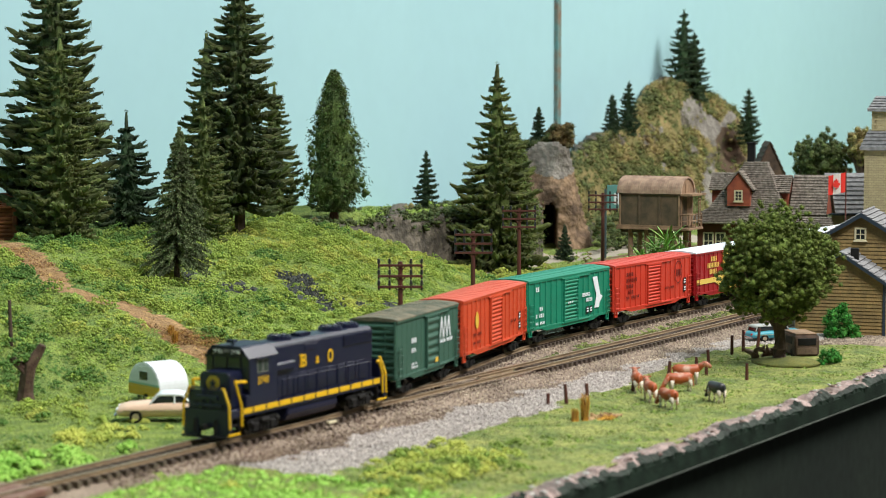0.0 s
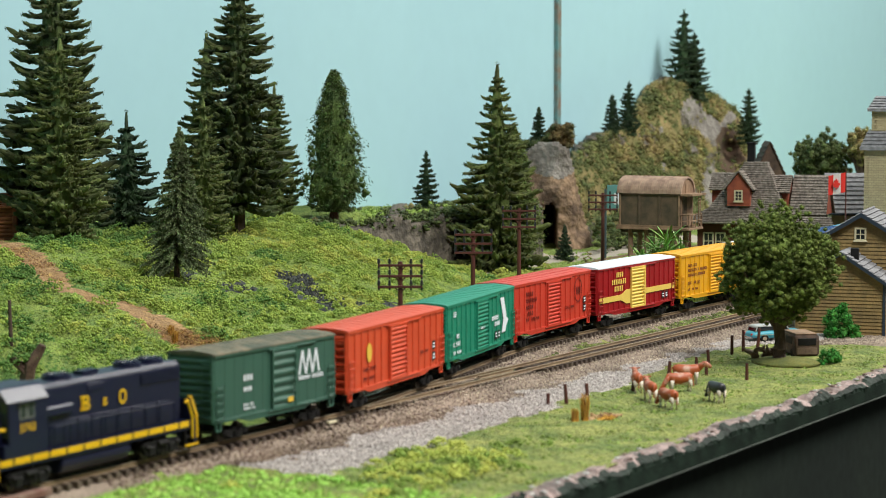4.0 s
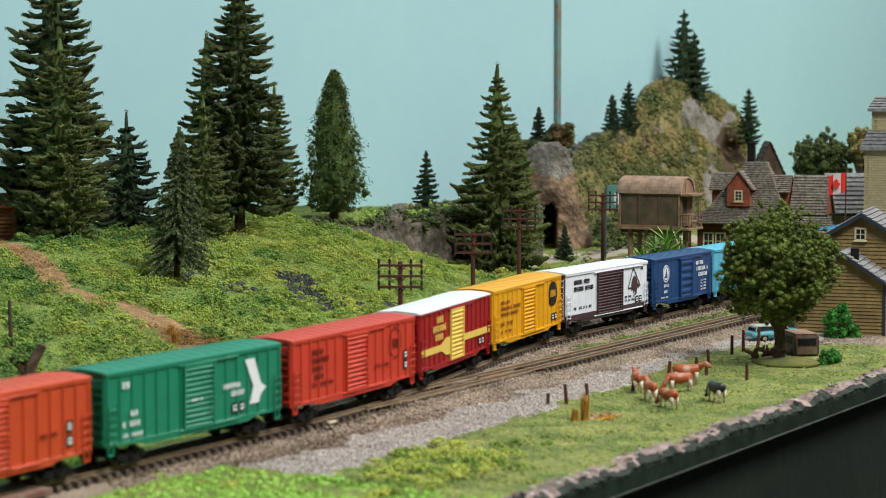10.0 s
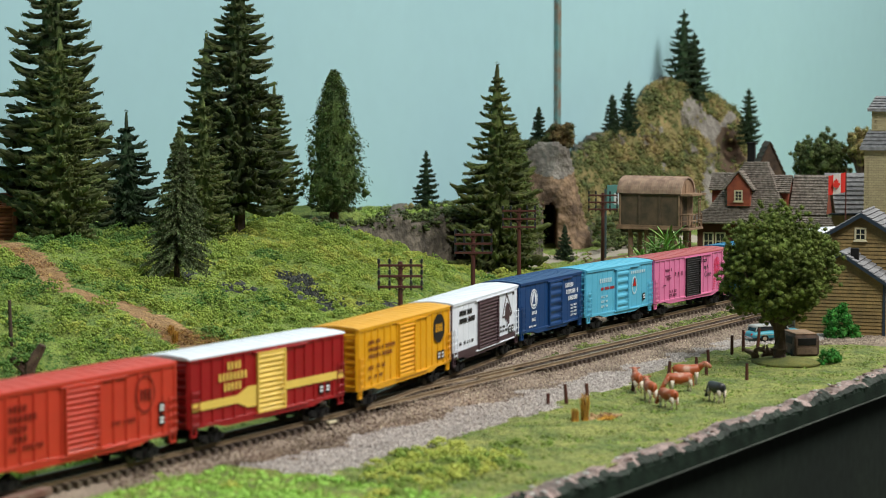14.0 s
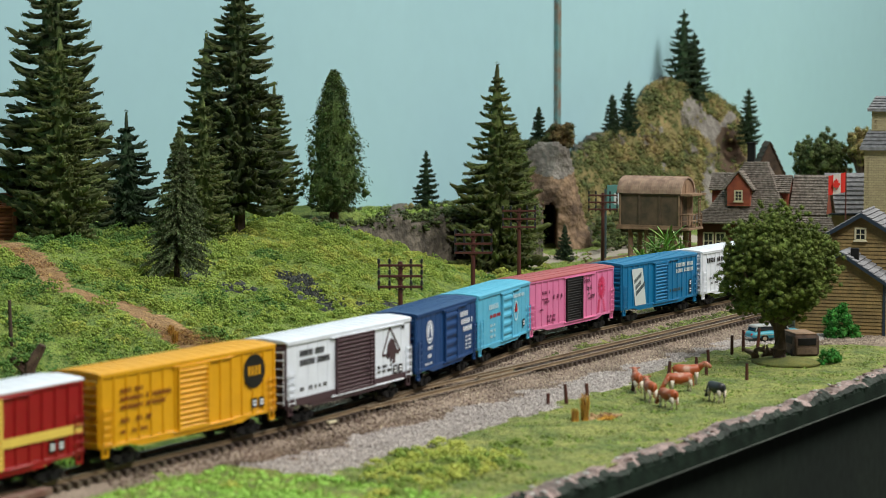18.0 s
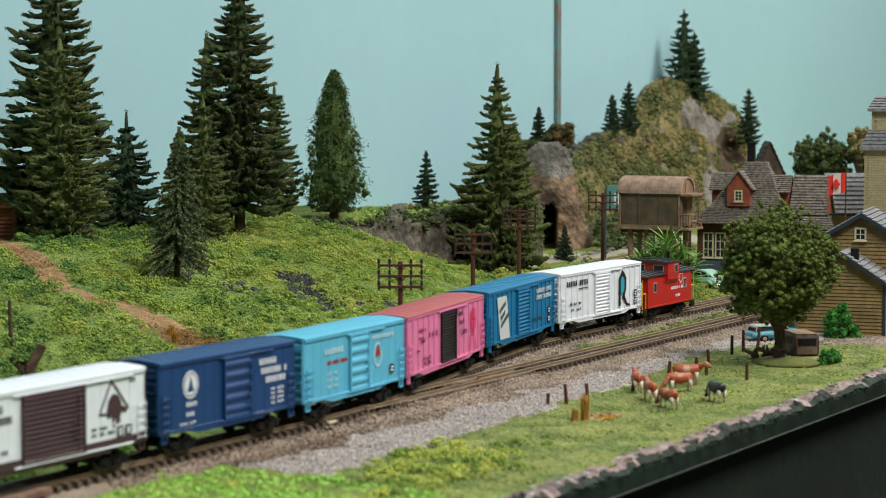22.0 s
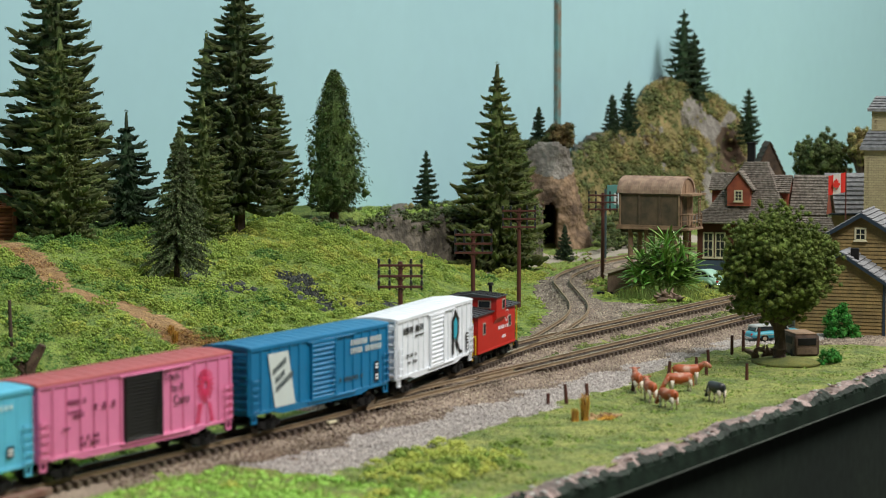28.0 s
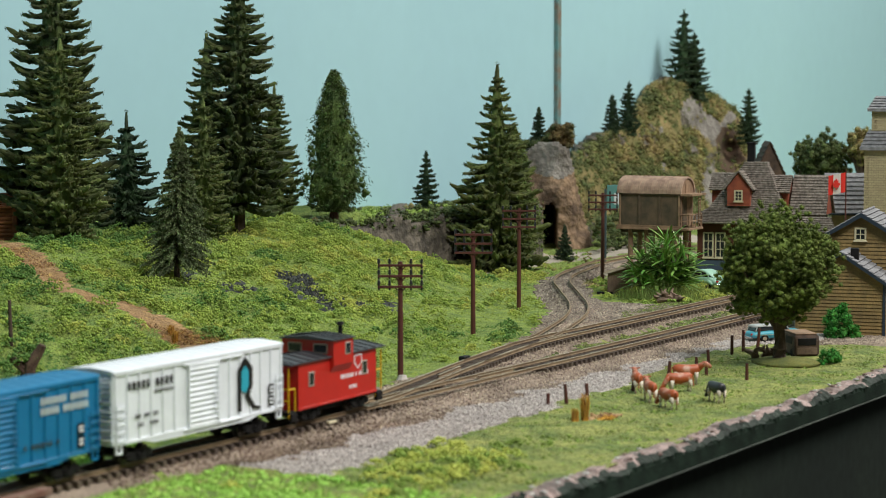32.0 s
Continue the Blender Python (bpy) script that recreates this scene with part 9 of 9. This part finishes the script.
def sow_weeds():
    """Low weeds in the ballast between the two tracks and below the blade bush."""
    rng = random.Random(29)
    sc, sd = Scatter(29), Scatter(30)
    for _ in range(40000):
        a, b = rng.uniform(0.02, 0.50), rng.uniform(0.008, 0.085)
        gap = off_main(a, b)
        if b < 0.0105 or abs(gap) < 0.0105 or off_branch(a, b) < 0.013:
            continue
        mask = noise.noise((a * 45, b * 70, 5)) + 0.5 * noise.noise((a * 150, b * 150, 6))
        if gap > 0 and (a < 0.30 or off_branch(a, b) < 0.024 or mask < -0.1) or gap < 0 and mask < -0.12 + 0.5 * max(0, 0.14 - a):
            continue
        (sc if rng.random() < 0.8 else sd).put(spot(a, b, 0.0003), rng.uniform(0.0006, 0.0015), CRUMBS, 0.7)
    single("track_weeds", sc.mesh("track_weeds", M_OLIVEMAT), None, "low olive weeds in the ballast between the tracks", "weeds", kind="stuff")
    single("track_weeds", sd.mesh("track_weeds", M_FOAM[1]), None, "low mid green weeds in the ballast between the tracks", "weeds", kind="stuff")


sow_weeds()


def sow_bank():
    """Bright foam tufts on the bank in the foreground."""
    rng = random.Random(19)
    sc = Scatter(19)
    for _ in range(1300):
        a, b = rng.uniform(-0.33, -0.145), rng.uniform(EDGE_B, -0.014)
        if off_main(a, b) < -0.017 and a < -0.15 - 0.02 * noise.noise((b * 60, 0, 1)):
            sc.put(spot(a, b), rng.uniform(0.0010, 0.0028), MOSS, 0.7)
    single("bank_tufts", sc.mesh("bank_tufts", M_BRIGHT_GRASS), None, "bright green foam tufts on the bank beside the bend", "grass", kind="stuff")


sow_bank()


def sow_tufts():
    rng = random.Random(9)
    sc, sd, sb = Scatter(9), Scatter(10), Scatter(11)

    def cushion(bed, a, b, r, size):
        for _ in range(int(10 + r * 11000)):
            u, v = rng.gauss(0, 0.5) * r * 1.2, rng.gauss(0, 0.5) * r
            up = math.sqrt(max(0, 1 - math.hypot(u, v) / (1.3 * r)))
            if b + v > EDGE_B + 0.003 and abs(off_main(a + u, b + v)) > 0.0185 and ground_zone(a + u, b + v) in (0, 1):
                bed.put(spot(a + u, b + v, 1.0 * r * up * rng.uniform(0.5, 1.0)), rng.uniform(0.3, 1.0) * size, CRUMBS, 0.85)
    for _ in range(40):  # yellow-green cushions beside the bend and along the meadow
        cushion(sc, rng.gauss(-0.118, 0.015), rng.gauss(0.062, 0.007), rng.uniform(0.0015, 0.0036), 0.0011)
    for _ in range(60):
        cushion(sc, rng.gauss(-0.112, 0.022), rng.gauss(-0.078, 0.014), rng.uniform(0.0015, 0.0046), 0.0010)
    for _ in range(26):
        cushion(sd, rng.gauss(-0.105, 0.024), rng.gauss(-0.084, 0.014), rng.uniform(0.0018, 0.0042), 0.0011)
    for _ in range(60):  # bright cushions at the foot of the slope near the crossing
        cushion(sb, rng.gauss(-0.188, 0.020), rng.gauss(0.046, 0.012), rng.uniform(0.002, 0.005), 0.0017)
    for _ in range(1300):
        a, b = rng.uniform(-0.2, 0.30), rng.uniform(EDGE_B + 0.004, -0.045)
        if ground_zone(a, b) == 1:
            sd.put(spot(a, b), rng.uniform(0.0005, 0.0016), CRUMBS, 0.5)
    single("yellow_tufts", sc.mesh("yellow_tufts", M_YELLOW_GRASS), None, "yellow-green grass tufts beside the bend", "grass", kind="stuff")
    single("meadow_tufts", sd.mesh("meadow_tufts", M_FOAM[1]), None, "small green tufts in the meadow", "grass", kind="stuff")
    single("bright_tufts", sb.mesh("bright_tufts", M_BRIGHT_GRASS), None, "bright green foam tufts near the board crossing", "grass", kind="stuff")


def board_crossing():
    """Weathered red-brown boards laid between and beside the rails where the line leaves the meadow."""
    t = thing("board_crossing", "weathered red-brown boards with pale chips across the track", "level crossing", kind="structure")
    m = mat("red_brown_boards", (0.16, 0.075, 0.055), 0.8, 0.3, 150, 0.4, colour2=(0.30, 0.23, 0.18), fine=900, mix_at=0.42)
    s = float(np.interp(0.640, MAIN[:, 1], MAIN_S))
    for off, wide in ((-0.0085, 0.0042), (-0.0024, 0.0030), (0.0016, 0.0030), (0.0085, 0.0042)):
        p, q = on_main(s), on_main(s - 0.075)
        d = (q - p).normalized()
        n = Vector((-d.y, d.x))
        mid = (p + q) / 2 + n * off
        part("board", box(B(), -37, 37, -wide * 500, wide * 500, -2.6, -0.5, 0.2), m, t, at=Matrix.Translation((mid.x, mid.y, 0)) @ Matrix.Rotation(math.atan2(d.y, d.x), 4, "Z"))
    q = on_main(float(np.interp(0.772, MAIN[:, 1], MAIN_S)))
    part("rail_joint_plate", box(B(), -2.6, 2.6, -0.7, 0.7, -1.4, -0.6, 0.1), M_CREAM, t, "pale plastic rail joint", at=Matrix.Translation((q.x + 0.0095, q.y - 0.0055, 0)) @ Matrix.Rotation(radians(60), 4, "Z"))


board_crossing()


sow_tufts()
motions()
